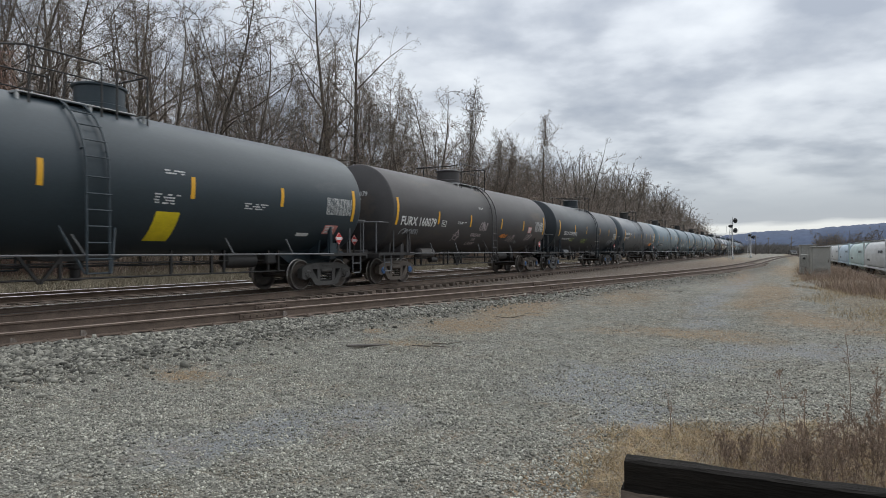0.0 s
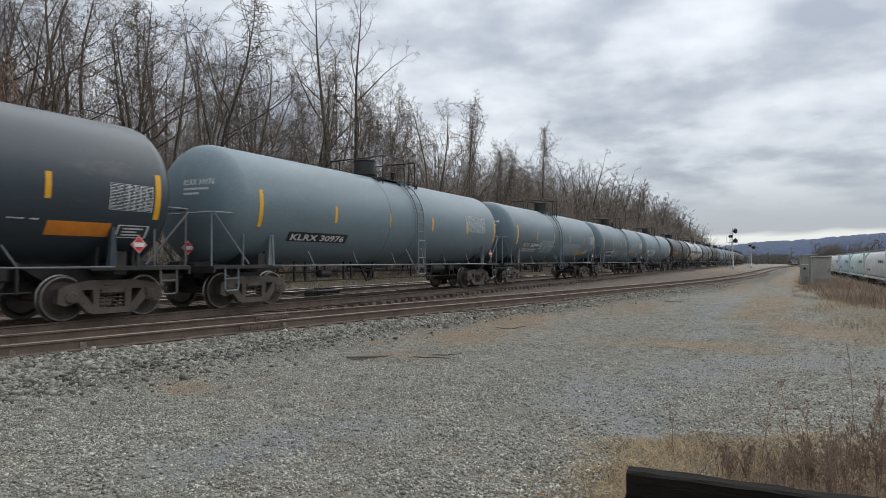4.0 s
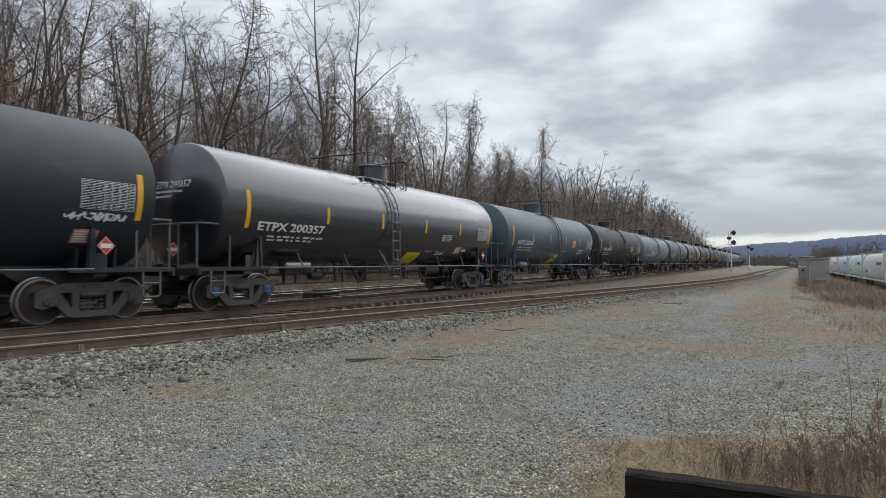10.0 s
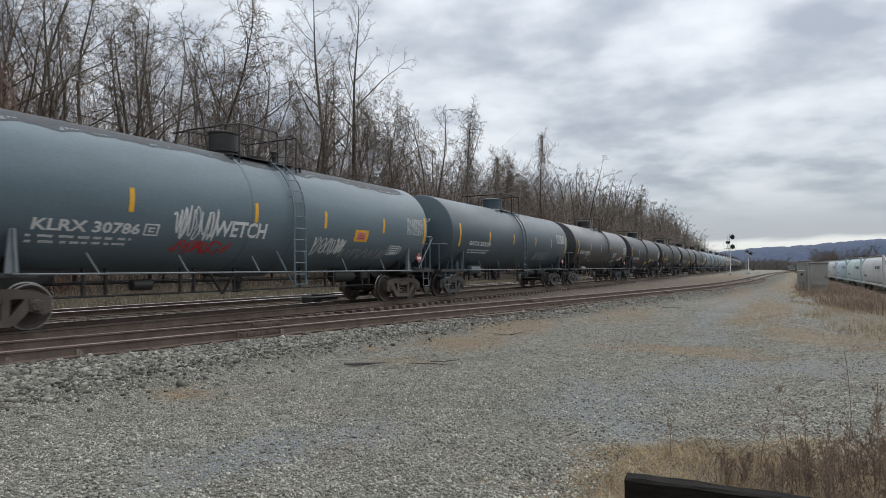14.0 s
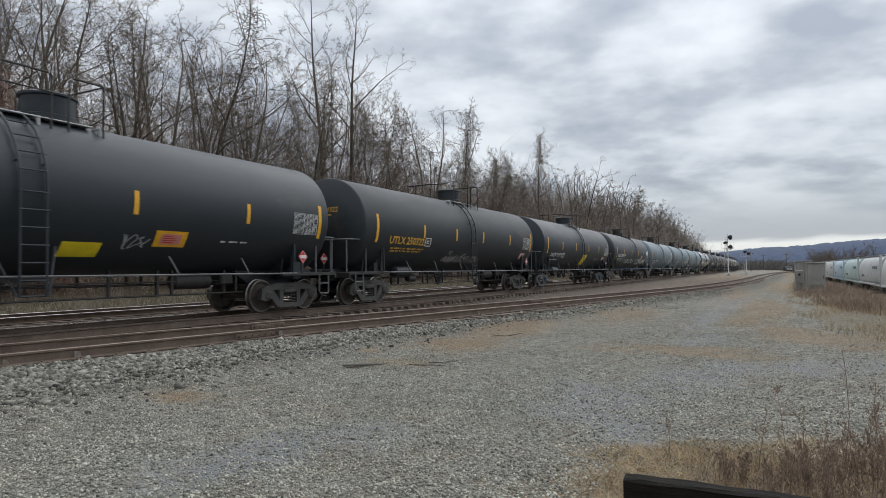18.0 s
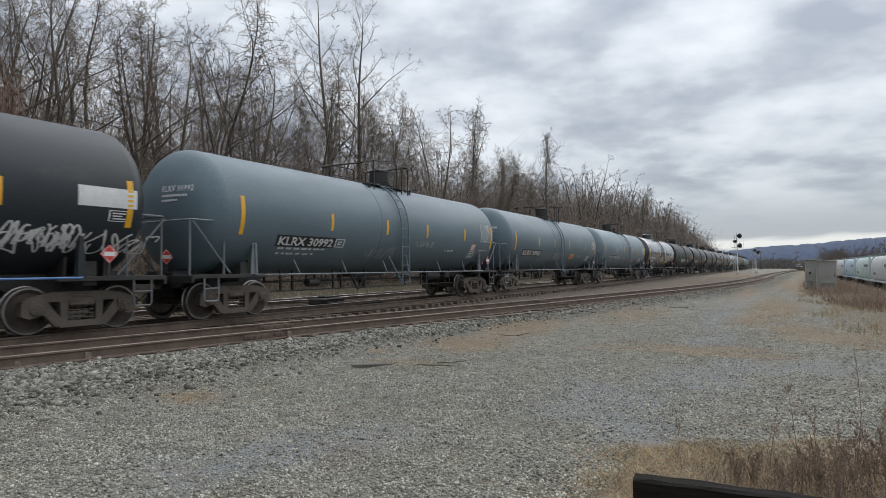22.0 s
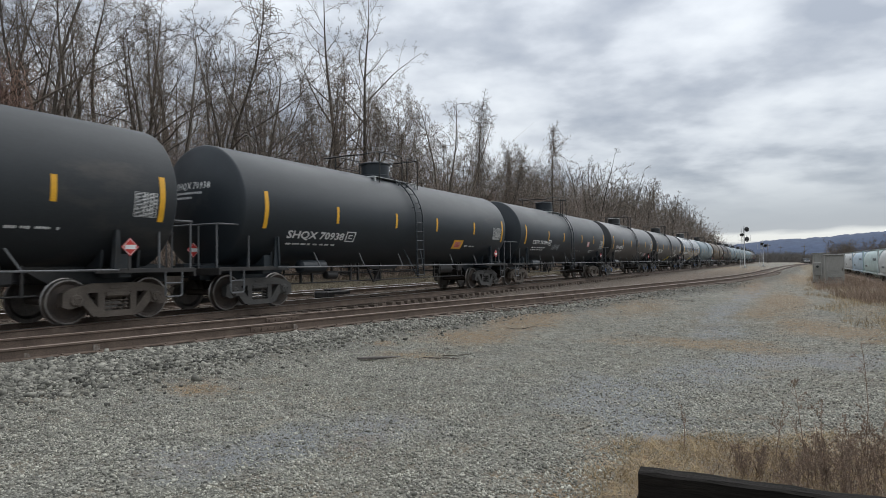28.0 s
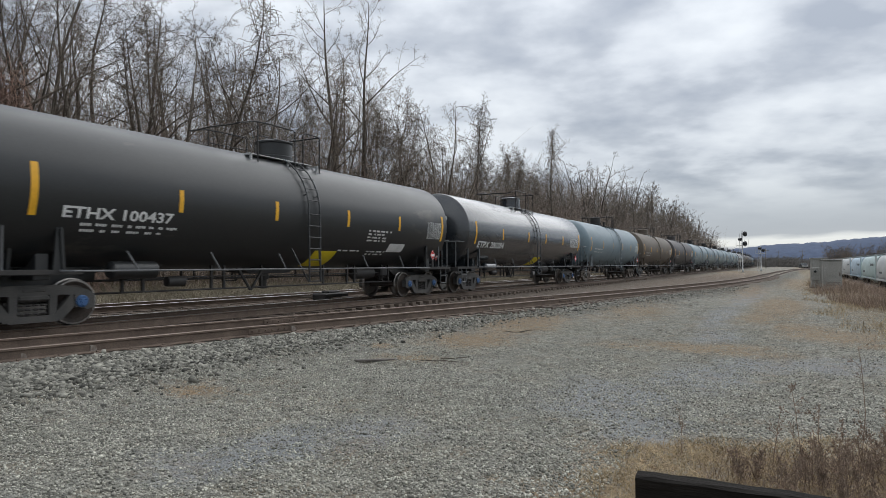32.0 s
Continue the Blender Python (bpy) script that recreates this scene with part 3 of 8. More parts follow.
    for u, d in ((-1.75, 0.45), (-0.85, -0.45)):
        s.slab([(u, 1.12), (u + 0.07, 1.12), (u + d + 0.07, 0.52), (u + d, 0.52)], 0.60, 0.66, "x")
    s.lathe([(-3.95, 0.04), (-3.92, 0.12), (-3.45, 0.13), (-3.42, 0.05)], 12, "y", at=(0.7, 0, 0.82))
    ME["rigging"] = s
    s = Shape()
    s.lathe([(-5.62, 0.05), (-5.60, 0.14), (-5.55, 0.19), (-4.55, 0.19), (-4.50, 0.14), (-4.48, 0.05)], 20, "y", at=(1.12, 0, 1.10))
    ME["reservoir_high"] = s
    s = Shape()
    s.lathe([(3.4, 0.05), (3.42, 0.14), (3.48, 0.20), (4.5, 0.20), (4.56, 0.14), (4.58, 0.05)], 20, "y", at=(0.45, 0, 0.92))
    s.box((0.2, 4.75, 0.80), (0.75, 5.15, 1.12), bevel=0.05)
    ME["reservoir_low"] = s
    s = Shape()
    wrap(s, -0.055, 0.055, 3.3, -16.0, 0.005)
    ME["stripe"] = s
    s = Shape()
    wrap(s, -0.065, 0.065, 10.8, -27.0, 0.005)
    ME["stripe_long"] = s
    s = Shape()
    x = 1.62
    d = 0.19
    s.slab([(-d, 1.52), (0, 1.52 - d), (d, 1.52), (0, 1.52 + d)], x - 0.012, x, "x")
    s.slab([(-d * .93, 1.52), (0, 1.52 - d * .93), (d * .93, 1.52), (0, 1.52 + d * .93)], x, x + 0.002, "x", 1)
    s.slab([(-d * .86, 1.52), (0, 1.52 - d * .86), (d * .86, 1.52), (0, 1.52 + d * .86)], x + 0.002, x + 0.004, "x", 0)
    s.box((x + 0.004, -0.12, 1.475), (x + 0.006, 0.12, 1.565), 1)
    s.slab([(-0.03, 1.04), (0.03, 1.04), (0.03, 1.36), (-0.03, 1.36)], x - 0.03, x - 0.012, "x", 2)
    ME["placard"] = s


car_meshes()
CACHE = {}


def shared(key, mats):
    """One mesh for a shape in one set of materials."""
    mats = mats if isinstance(mats, (list, tuple)) else [mats]
    k = (key, tuple(m.name for m in mats))
    if k not in CACHE:
        CACHE[k] = sharp(ME[key].mesh(key, mats), 35)
    return CACHE[k]


TURN = pose(0, 0, 0, 0, 0, 180)


# ---------------------------------------------------------------- lettering
def text_shape(words, u0, u1, deg, height):
    """Letters laid on the tank's side from u0 to u1, deg the angle of their foot."""
    cu = bpy.data.curves.new("letters", "FONT")
    cu.body, cu.size, cu.resolution_u, cu.offset = words, 1.0, 2, 0.026
    tmp = bpy.data.objects.new("letters", cu)
    me = bpy.data.meshes.new_from_object(tmp)
    bm = bmesh.new()
    bm.from_mesh(me)
    xs, zs = [v.co.x for v in bm.verts], [v.co.y for v in bm.verts]
    lo, hi, left, right = min(zs), max(zs), min(xs), max(xs)
    for q in np.linspace(lo, hi, 6)[1:-1]:
        bmesh.ops.bisect_plane(bm, geom=bm.verts[:] + bm.edges[:] + bm.faces[:], plane_co=(0, float(q), 0), plane_no=(0, 1, 0))
    bm.verts.index_update()
    v = [on_tank(u0 + (c.co.x - left) / (right - left) * (u1 - u0), deg + math.degrees((c.co.y - lo) / (hi - lo) * height / TR), 0.007) for c in bm.verts]
    f = [[c.index for c in face.verts] for face in bm.faces]
    bm.free()
    bpy.data.objects.remove(tmp)
    bpy.data.meshes.remove(me)
    bpy.data.curves.remove(cu)
    return Shape().add(v, f)


def ribbon(s, pts, h, lift):
    """One sprayed line through points (length, angle) on the shell."""
    v = []
    for j, (p, q) in enumerate(pts):
        n = pts[min(j + 1, len(pts) - 1)]
        m = pts[max(j - 1, 0)]
        d = Vector((n[0] - m[0], (n[1] - m[1]) * TR * 0.01745))
        d = d.normalized() if d.length > 1e-6 else Vector((1, 0))
        for sgn in (-1, 1):
            v.append(on_tank(p - sgn * d.y * h, q + math.degrees(sgn * d.x * h / TR), lift))
    s.add(v, [(2 * j, 2 * j + 1, 2 * j + 3, 2 * j + 2) for j in range(len(pts) - 1)])


def ringed_a(car, u, a, size, mat):
    """A sprayed capital A in a ring."""
    s = Shape()
    k = math.degrees(1 / TR)
    ribbon(s, [(u + 0.36 * size * math.cos(0.3 * j), a + 0.36 * size * k * math.sin(0.3 * j)) for j in range(22)], 0.018, 0.005)
    for j, ((p0, q0), (p1, q1)) in enumerate((((-0.42, -0.55), (0.05, 0.58)), ((0.05, 0.58), (0.30, -0.50)), ((-0.50, 0.10), (0.55, -0.08)))):
        ribbon(s, [(u + (p0 + (p1 - p0) * n / 8) * size, a + (q0 + (q1 - q0) * n / 8) * size * k) for n in range(9)], 0.018, 0.0055 + 0.0004 * j)
    part("graffiti", s, mat, car, "sprayed capital letter in a ring")


def scrawl(u0, u1, a0, a1, count, seed):
    """Loose sprayed strokes."""
    r = random.Random(seed)
    s = Shape()
    count = max(count, math.ceil((u1 - u0) / 0.33))
    for i in range(count):
        u = u0 + (u1 - u0) * (i + 0.5) / count
        w, mid, amp = (u1 - u0) / count, (a0 + a1) / 2, (a1 - a0) / 2
        k1, k2, p1, p2 = r.choice((1, 1.5, 2)), r.choice((1, 1.5, 2.5)), r.uniform(0, 6.28), r.uniform(0, 6.28)
        rise, skew = r.uniform(0.55, 0.95), r.uniform(0.1, 0.35)
        pts = []
        for j in range(26):
            t = j / 25
            q = amp * rise * math.sin(6.283 * k2 * t + p2) + amp * 0.15 * math.sin(6.283 * 3 * t + p1)
            pts.append((u + w * ((t - 0.5) * 1.0 + 0.34 * math.sin(6.283 * k1 * t + p1)) + skew * w * q / max(amp, 1e-3), mid + q))
        h = r.uniform(0.014, 0.024)
        ribbon(s, pts, h, 0.005 + 0.0004 * (i % 5))
    return s


def stripes(car, *us, drop=0):
    for u in us:
        part("reflector_stripe", None, None, car, mesh=shared("stripe", M_YELLOW), at=pose(0, u, TZ, 0, drop, 0) @ pose(0, 0, -TZ), label="yellow reflective stripe")


def letters(car, words, u0, u1, a0, a1, mat):
    """Large stencilled marks between lengths u and angles a."""
    h = radians(a1 - a0) * TR
    s = text_shape(words, u0, u1, a0, h)
    us = sorted(p[1] for p in s.v)
    gaps = [(q - p, (p + q) / 2) for p, q in zip(us, us[1:])]
    cut = max(gaps)[1] if " " in words else u1 + 1
    for near, label in ((True, "stencilled letters"), (False, "stencilled number")):
        w = Shape()
        w.v = s.v
        for f in s.f:
            if (s.v[f[0]][1] < cut) == near:
                w.f.append(f), w.k.append(0), w.s.append(False)
        if w.f:
            used = sorted({i for f in w.f for i in f})
            at = {i: k for k, i in enumerate(used)}
            w.v, w.f = [s.v[i] for i in used], [tuple(at[i] for i in f) for f in w.f]
            part("lettering", w, mat, car, label)


def panel(car, mat, u0, u1, a0, a1, name="panel", lift=0.005):
    if mat is not M_PATCH:
        a0, u1 = max(a0, a1 - (42 if mat is M_YELLOW2 else 15)), min(u1, u0 + 1.25)
    if mat in (M_PINK, M_YELLOW2):
        mid, half = (u0 + u1) / 2, (0.36 if mat is M_PINK else 0.40) * (u1 - u0)
        u0, u1 = mid - half, mid + half
    pn = part(name, wrap(Shape(), u0, u1, a0, a1, lift), mat, car, mat.name.replace("_", " ") + " panel")
    if mat is M_PINK:
        rows, r = Shape(), random.Random(int(u0 * 77))
        for k in range(5):
            b = a0 + (0.12 + 0.17 * k) * (a1 - a0)
            wrap(rows, u0 + 0.07 * (u1 - u0), u0 + r.uniform(0.6, 0.94) * (u1 - u0), b, b + 0.09 * (a1 - a0), lift + 0.003, n=1, thick=0.002)
        tagged(part("print", rows, M_WHITE, pn, "rows of pale print"), kind="stuff")


def head_marks(car, words, x0, x1, z, kind, mat):
    """Small marks on the leading head, bent to its dish."""
    cu = bpy.data.curves.new("letters", "FONT")
    cu.body, cu.size, cu.resolution_u, cu.offset = words, 1.0, 1, 0.012
    tmp = bpy.data.objects.new("letters", cu)
    me = bpy.data.meshes.new_from_object(tmp)
    w = max(v.co.x for v in me.vertices)
    k = (x1 - x0) / w

    def dish(x, q):
        r = math.hypot(x, q - TZ)
        if kind == "round":
            return -(7.72 + 0.76 * math.sqrt(max(0.0, 1 - (r / TR) ** 2))) - 0.012
        return -(8.04 + 0.42 * (1 - (r / 1.58) ** 2)) - 0.012

    s = Shape()
    pts = [(x0 + v.co.x * k, z + v.co.y * k * 1.15) for v in me.vertices]
    s.add([(x, dish(x, q), q) for x, q in pts], [list(p.vertices) for p in me.polygons])
    bpy.data.objects.remove(tmp), bpy.data.meshes.remove(me), bpy.data.curves.remove(cu)
    part("head_lettering", s, mat, car, "small stencilled letters on the head")
    s = Shape()
    for i, f in enumerate((0.8, 0.55)):
        q = z - 0.13 - 0.12 * i
        x = x0 + 0.03
        while x < x0 + f * (x1 - x0):
            p = [(x, q), (x + 0.05, q), (x + 0.05, q + 0.055), (x, q + 0.055)]
            s.add([(a, dish(a, b), b) for a, b in p], [(0, 1, 2, 3)])
            x += 0.065
    tagged(part("head_stencilling", s, mat, car, "small stencilling"), kind="stuff")


def number_panel(car, u0, u1, a0, a1):
    if u0 < 4.5:
        part("number_panel", wrap(Shape(), u0, u1, a0, a1, 0.003), M_PLATE, car, "black number panel")
        return
    # towards the trailing end it is an open frame with bars of print
    mid, half = (u0 + u1) / 2, 0.34 * (u1 - u0)
    u0, u1 = mid - half, mid + half
    s, w, h = Shape(), 0.06 * (u1 - u0), 0.07 * (a1 - a0)
    wrap(s, u0, u1, a0, a0 + h, n=1), wrap(s, u0, u1, a1 - h, a1, n=1)
    wrap(s, u0, u0 + w, a0, a1), wrap(s, u1 - w, u1, a0, a1)
    for k in range(3):
        b = a0 + (0.2 + 0.24 * k) * (a1 - a0)
        wrap(s, u0 + 3 * w, u1 - (3 + 3 * (k % 2)) * w, b, b + 1.6 * h, n=1)
    part("print_frame", s, M_WHITE, car, "white outlined frame with bars of print")


def framed_label(car, u0, u1, a0, a1):
    a0 = max(a0, a1 - 17)
    mid, half = (u0 + u1) / 2 - 0.08, 0.39 * (u1 - u0)
    u0, u1 = mid - half, mid + half
    s = wrap(Shape(), u0, u1, a0, a1, 0.004)
    wrap(s, u0 + 0.18 * (u1 - u0), u1 - 0.18 * (u1 - u0), a0 + 0.18 * (a1 - a0), a1 - 0.18 * (a1 - a0), 0.007, 1)
    r = random.Random(int(u0 * 100))
    for k in range(4):
        b = a0 + (0.28 + 0.13 * k) * (a1 - a0)
        wrap(s, u0 + 0.25 * (u1 - u0), u0 + r.uniform(0.5, 0.75) * (u1 - u0), b, b + 0.05 * (a1 - a0), 0.009, 2, n=1)
    part("warning_label", s, [M_YELLOW, M_PINK, M_RED], car, "yellow-framed pink label")


def boxed(car, u0, u1, a0, a1):
    """A small outlined square with a bar in it."""
    u1 = min(u1, u0 + 0.45)
    s = Shape()
    w, h = 0.1 * (u1 - u0), 0.1 * (a1 - a0)
    wrap(s, u0, u1, a0, a0 + h, n=1), wrap(s, u0, u1, a1 - h, a1, n=1)
    wrap(s, u0, u0 + w, a0, a1), wrap(s, u1 - w, u1, a0, a1)
    wrap(s, u0 + 3 * w, u1 - 3 * w, a0 + 6 * h, a0 + 7 * h, n=1), wrap(s, u0 + 3 * w, u0 + 4 * w, a0 + 3 * h, a0 + 6 * h, n=1)
    wrap(s, u0 + 3 * w, u1 - 3 * w, a0 + 3 * h, a0 + 4 * h, n=1)
    part("stencil", s, M_WHITE, car, "small outlined stencil")


def lines(car, u0, u1, a0, a1, count, mat):
    """Lines of small unreadable stencilling."""
    s = Shape()
    r = random.Random(int(u0 * 131) + count)
    step = (a1 - a0) / count
    hgt = min(0.6 * step, 2.6)
    for k in range(count):
        b = a1 - k * step
        u = u0 + (0.02 if k % 2 else 0)
        end = u1 - (0 if k == 0 else r.uniform(0, 0.25) * (u1 - u0))
        while u < end - 0.03:
            w = min(r.uniform(0.08, 0.30), end - u)
            c = u
            while c < u + w - 0.02:          # letter-sized bars
                wrap(s, c, min(c + 0.045, u + w), b - hgt * r.uniform(0.75, 1.0), b, 0.005, n=1)
                c += 0.058
            u += w + r.uniform(0.06, 0.14)
    if s.v:
        tagged(part("stencilling", s, mat, car, "rows of small stencilling"), kind="stuff")


def table(car, u0, u1, a0, a1):
    """A framed table of small stencilled lines."""
    u1 = min(u1, 7.52)
    s = Shape()
    r = random.Random(int(u1 * 97))
    w, h = u1 - u0, a1 - a0
    for k in range(10):
        b = a1 - k * h / 9
        wrap(s, u0, u1, b - 0.13, b + 0.13, 0.006, n=1)
    for p in (0, 0.42, 0.56, 0.70, 0.84, 1.0):
        wrap(s, u0 + p * w - 0.006, u0 + p * w + 0.006, a0, a1, 0.006)
    for k in range(9):
        b = a1 - (k + 0.5) * h / 9
        x = 0.03
        while x < w - 0.08:
            q = r.uniform(0.05, 0.16)
            wrap(s, u0 + x, u0 + min(x + q, w), b - 0.27, b + 0.27, 0.0055, n=1)
            x += q + r.uniform(0.03, 0.06)
    tagged(part("data_table", s, M_WHITE, car, "white stencilled test data table"), kind="stuff")


def graffiti(car, u0, u1, a0, a1, count, mat):
    a0 = max(a0, a1 - 34)
    tagged(part("graffiti", scrawl(u0, u1, a0, a1, count, int(u0 * 53) + count), mat, car, "sprayed graffiti strokes"), kind="stuff")


def crust(car, u0, u1, low, seed):
    """A ragged crust of residue along the top of the shell."""
    r = random.Random(seed)
    n, m, v, f = 120, 8, [], []
    edge = low
    for i in range(n + 1):
        u = u0 + (u1 - u0) * i / n
        edge += r.uniform(-1.6, 1.6) + (low - edge) * 0.12
        for j in range(m + 1):
            v.append(on_tank(u, edge + (122 - edge) * j / m, 0.004 + 0.005 * (0 < j < m)))
    f = [(i * (m + 1) + j, (i + 1) * (m + 1) + j, (i + 1) * (m + 1) + j + 1, i * (m + 1) + j + 1) for i in range(n) for j in range(m)]
    part("crust", Shape().add(v, f, 0, True), M_CRUST, car, "dark ragged crust along the top")


# ---------------------------------------------------------------- a tank car
WHEELS = []      # (car number, wheelset, its place on the truck)
CARS = []
# how far the ladder, the housing and the top platform stand from their usual place, car by car
LADDER = {0: -0.85, 1: 0.35, 2: 1.1, 5: -1.1, 7: -1.4, 8: 0.35, 9: -0.65, 11: 0.6, 12: -0.2, 14: 1.0, 15: -0.5, 18: 0.6, 19: -0.6, 20: -0.7, 26: 0.4}
HOUSING = {0: 0.6, 1: -0.7, 2: 0.4, 3: 0.5, 5: 1.2, 7: 0.9, 8: -0.45, 9: 0.75, 11: 0.2, 12: -0.2, 15: 1.0, 16: 1.2, 17: 1.15, 18: 0.8, 19: 1.5, 20: 1.5, 26: -0.5, 27: 0.5, 28: 0.5}
PLATFORM = {0: -0.3, 1: -0.2, 2: 0.4, 5: -0.5, 7: -0.6, 8: 0.25, 9: 0.15, 12: -0.3, 14: 0.45, 15: 0.2, 16: 0.9, 17: 0.5, 18: 0.25, 26: 0.15}
PLACARD = {26: 5.9}


def tank_car(i, kind, body, label, frame_mat=None, cap=None, rail_mat=None):
    """One tank car with its parts; +y is its trailing end, +x the side that is seen."""
    frame_mat = frame_mat or M_STEEL_BLACK
    cap = cap or frame_mat
    rail_mat = rail_mat or (M_RAILGREY if kind == "flat" else M_RAILMID if body in (M_PALE, M_GREY) else M_RAILGREY)
    car = thing("tank_car", label, "tank car", "tank cars of the train")
    tank = part("tank", None, None, car, mesh=shared("tank_" + kind, body))
    part("saddle", None, None, car, mesh=shared("outlet", M_STEEL_BLACK))
    part("brake_rigging", None, None, car, mesh=shared("rigging", M_STEEL_BLACK))
    part("air_reservoir", None, None, car, mesh=shared("reservoir_low", M_STEEL_BLACK))
    if kind == "flat":
        part("air_reservoir", None, None, car, mesh=shared("reservoir_high", body))
    for end in (None, TURN):
        part("stub_sill", None, None, car, mesh=shared("sill", body if kind == "flat" else M_STEEL_BLACK), at=end)
        part("end_deck", None, None, car, mesh=shared("deck", M_STEEL_BLACK), at=end)
        part("coupler", None, None, car, mesh=shared("coupler", M_STEEL), at=end, label="rusty steel coupler")
        part("end_rail", None, None, car, mesh=shared("end_rail_" + kind, rail_mat), at=end)
        for side in (1, -1):
            part("stirrup_step", None, None, car, mesh=shared("stirrup%d" % side, rail_mat), at=end)
            part("post", None, None, car, mesh=shared("post%d" % side, M_RAILMID if kind == "round" and body not in (M_BLACK, M_BLUEBLACK) else body), at=end)
    for side in (1, -1):
        rail = part("side_rail", None, None, car, mesh=shared("hand_rail%d" % side, M_BLUELINE if i == 18 else rail_mat))
        for u in (-5.4, -3.3, -1.1, 2.6, 4.7):
            part("bracket", None, None, rail, mesh=shared("bracket%d" % side, rail_mat), at=pose(0, u, 0))
    part("platform", None, None, car, mesh=shared("platform", M_STEEL_BLACK if kind == "round" else M_GALV), at=pose(0, (0 if kind == "round" else -0.6) + PLATFORM.get(i, 0), 0))
    part("top_rail", None, None, car, mesh=shared("top_rail_" + kind, M_STEEL_BLACK), at=pose(0, (0 if kind == "round" else -0.6) + PLATFORM.get(i, 0), 0))
    part("manway_housing", None, None, car, mesh=shared("housing_" + kind, M_STEEL_BLACK if kind == "round" else body), at=pose(0, HOUSING.get(i, 0), 0))
    part("manway", None, None, car, mesh=shared("manway", M_STEEL_BLACK))
    if kind == "round":
        for u in (-1.15, 0.5):
            part("band", None, None, car, mesh=shared("band", body), at=pose(0, u, 0))
        part("valve", None, None, car, mesh=shared("valve", M_STEEL_BLACK))
    for side in (1, -1):
        part("ladder", None, None, car, mesh=shared("ladder%d" % side, body if kind == "flat" or body is M_GREY else rail_mat), at=pose(0, (-0.6 if kind == "round" else -1.2) + LADDER.get(i, 0), 0))
    for u in (-7.0, 7.0):
        truck = part("truck", None, None, car, mesh=shared("bolster", frame_mat), at=pose(0, u, 0))
        for side in (1, -1):
            part("side_frame", None, None, truck, mesh=shared("frame%d" % side, frame_mat))
        for w in (-0.89, 0.89):
            ws = part("wheelset", None, None, truck, mesh=shared("wheelset", [M_WHEEL, M_TREAD]), at=pose(0, w, 0.462))
            for side in (1, -1):
                part("bearing_cap", None, None, truck, mesh=shared("cap%d" % side, cap), at=pose(0, w, 0.49))
            WHEELS.append((i, ws, w))
    for u in ({1: -7.75, 3: -6.88, 18: -6.88}.get(i, -7.3), 7.65):
        part("reflector_stripe", None, None, car, mesh=shared("stripe_long", M_YELLOW), at=pose(0, u, 0), label="yellow reflective stripe")
    # one placard on the side near the trailing end, one in the middle of the leading end
    for x, u in ((0.0, PLACARD.get(i, 7.2 if kind == "round" else 6.9)), (-1.40, -8.45)):
        part("placard", None, None, car, mesh=shared("placard", [M_RED, M_WHITE, M_STEEL_BLACK]), at=pose(x, u, 0.04), label="red and white diamond placard")
    CARS.append((i, car))
    return car


# ---------------------------------------------------------------- ground
def ramp01(v, lo, hi):
    t = np.clip((v - lo) / (hi - lo), 0, 1)
    return t * t * (3 - 2 * t)


SIDING = [(-40, -13.44), (-24, -13.40), (-14, -12.85), (-4, -11.75), (6, -10.30), (12.7, -9.12), (21, -7.55), (30, -5.95), (38, -4.65), (48, -3.45), (60, -2.6), (75, -2.1), (95, -1.5), (120, -0.6), (150, 1.0), (200, 5.0)]


def siding_x(y):
    """Smooth centre line of the siding that leaves the line on this side."""
    ys, xs = np.array([p[0] for p in SIDING], float), np.array([p[1] for p in SIDING], float)
    d = np.gradient(xs, ys)
    i = np.clip(np.searchsorted(ys, y) - 1, 0, len(ys) - 2)
    h = ys[i + 1] - ys[i]
    t = np.clip((y - ys[i]) / h, 0, 1)
    return (2 * t**3 - 3 * t**2 + 1) * xs[i] + (t**3 - 2 * t**2 + t) * h * d[i] + (-2 * t**3 + 3 * t**2) * xs[i + 1] + (t**3 - t**2) * h * d[i + 1]


BUMPS = []
_bump_rng = np.random.default_rng(5)
for _s, _a in ((0.35, 0.012), (0.9, 0.018), (2.3, 0.025), (7.0, 0.04)):
    for _ in range(4):
        _d = _bump_rng.normal(size=2)
        _d /= np.linalg.norm(_d)
        BUMPS.append((float(_d[0]) / _s * 2.2, float(_d[1]) / _s * 2.2, float(_bump_rng.uniform(0, 6)), _a * 0.4))


def ground_z(x, y):
    """Height of the ground: track bed, lower gravel yard, a ditch behind the tracks and the wooded bank."""
    x, y = np.asarray(x, float), np.asarray(y, float)
    edge = siding_x(y) + 1.0
    z = -0.215 - 0.235 * ramp01(x, edge - 0.1, edge + 3.2)
    z = z - 0.10 * ramp01(x, -12.6, -12.1) * (1 - ramp01(x, edge - 2.5, edge - 2.2)) * ramp01(y, 12, 20)
    z = z - (1.27 * ramp01(x, 3.8, 7.0) + 0.45 * ramp01(x, 9.2, 10.2)) * ramp01(y, 12, 45)
    back = -x - 21.2
    z = z - 0.25 * ramp01(back, 0, 1.5) + 0.35 * ramp01(back, 2.0, 4.0)
    z = z + (6.8 * ramp01(back, 5, 20) + 3.2 * ramp01(back, 5, 15) * (1 - ramp01(y, 22, 50))) * (1 - ramp01(y, 140, 420)) + 3.0 * ramp01(back, 30, 80)
    uneven = sum(a * np.sin(x * p + y * q + o) for p, q, o, a in BUMPS)
    return z + uneven * np.where((x > -21) & (x < siding_x(y) + 1.3), 0.3, 1.0)


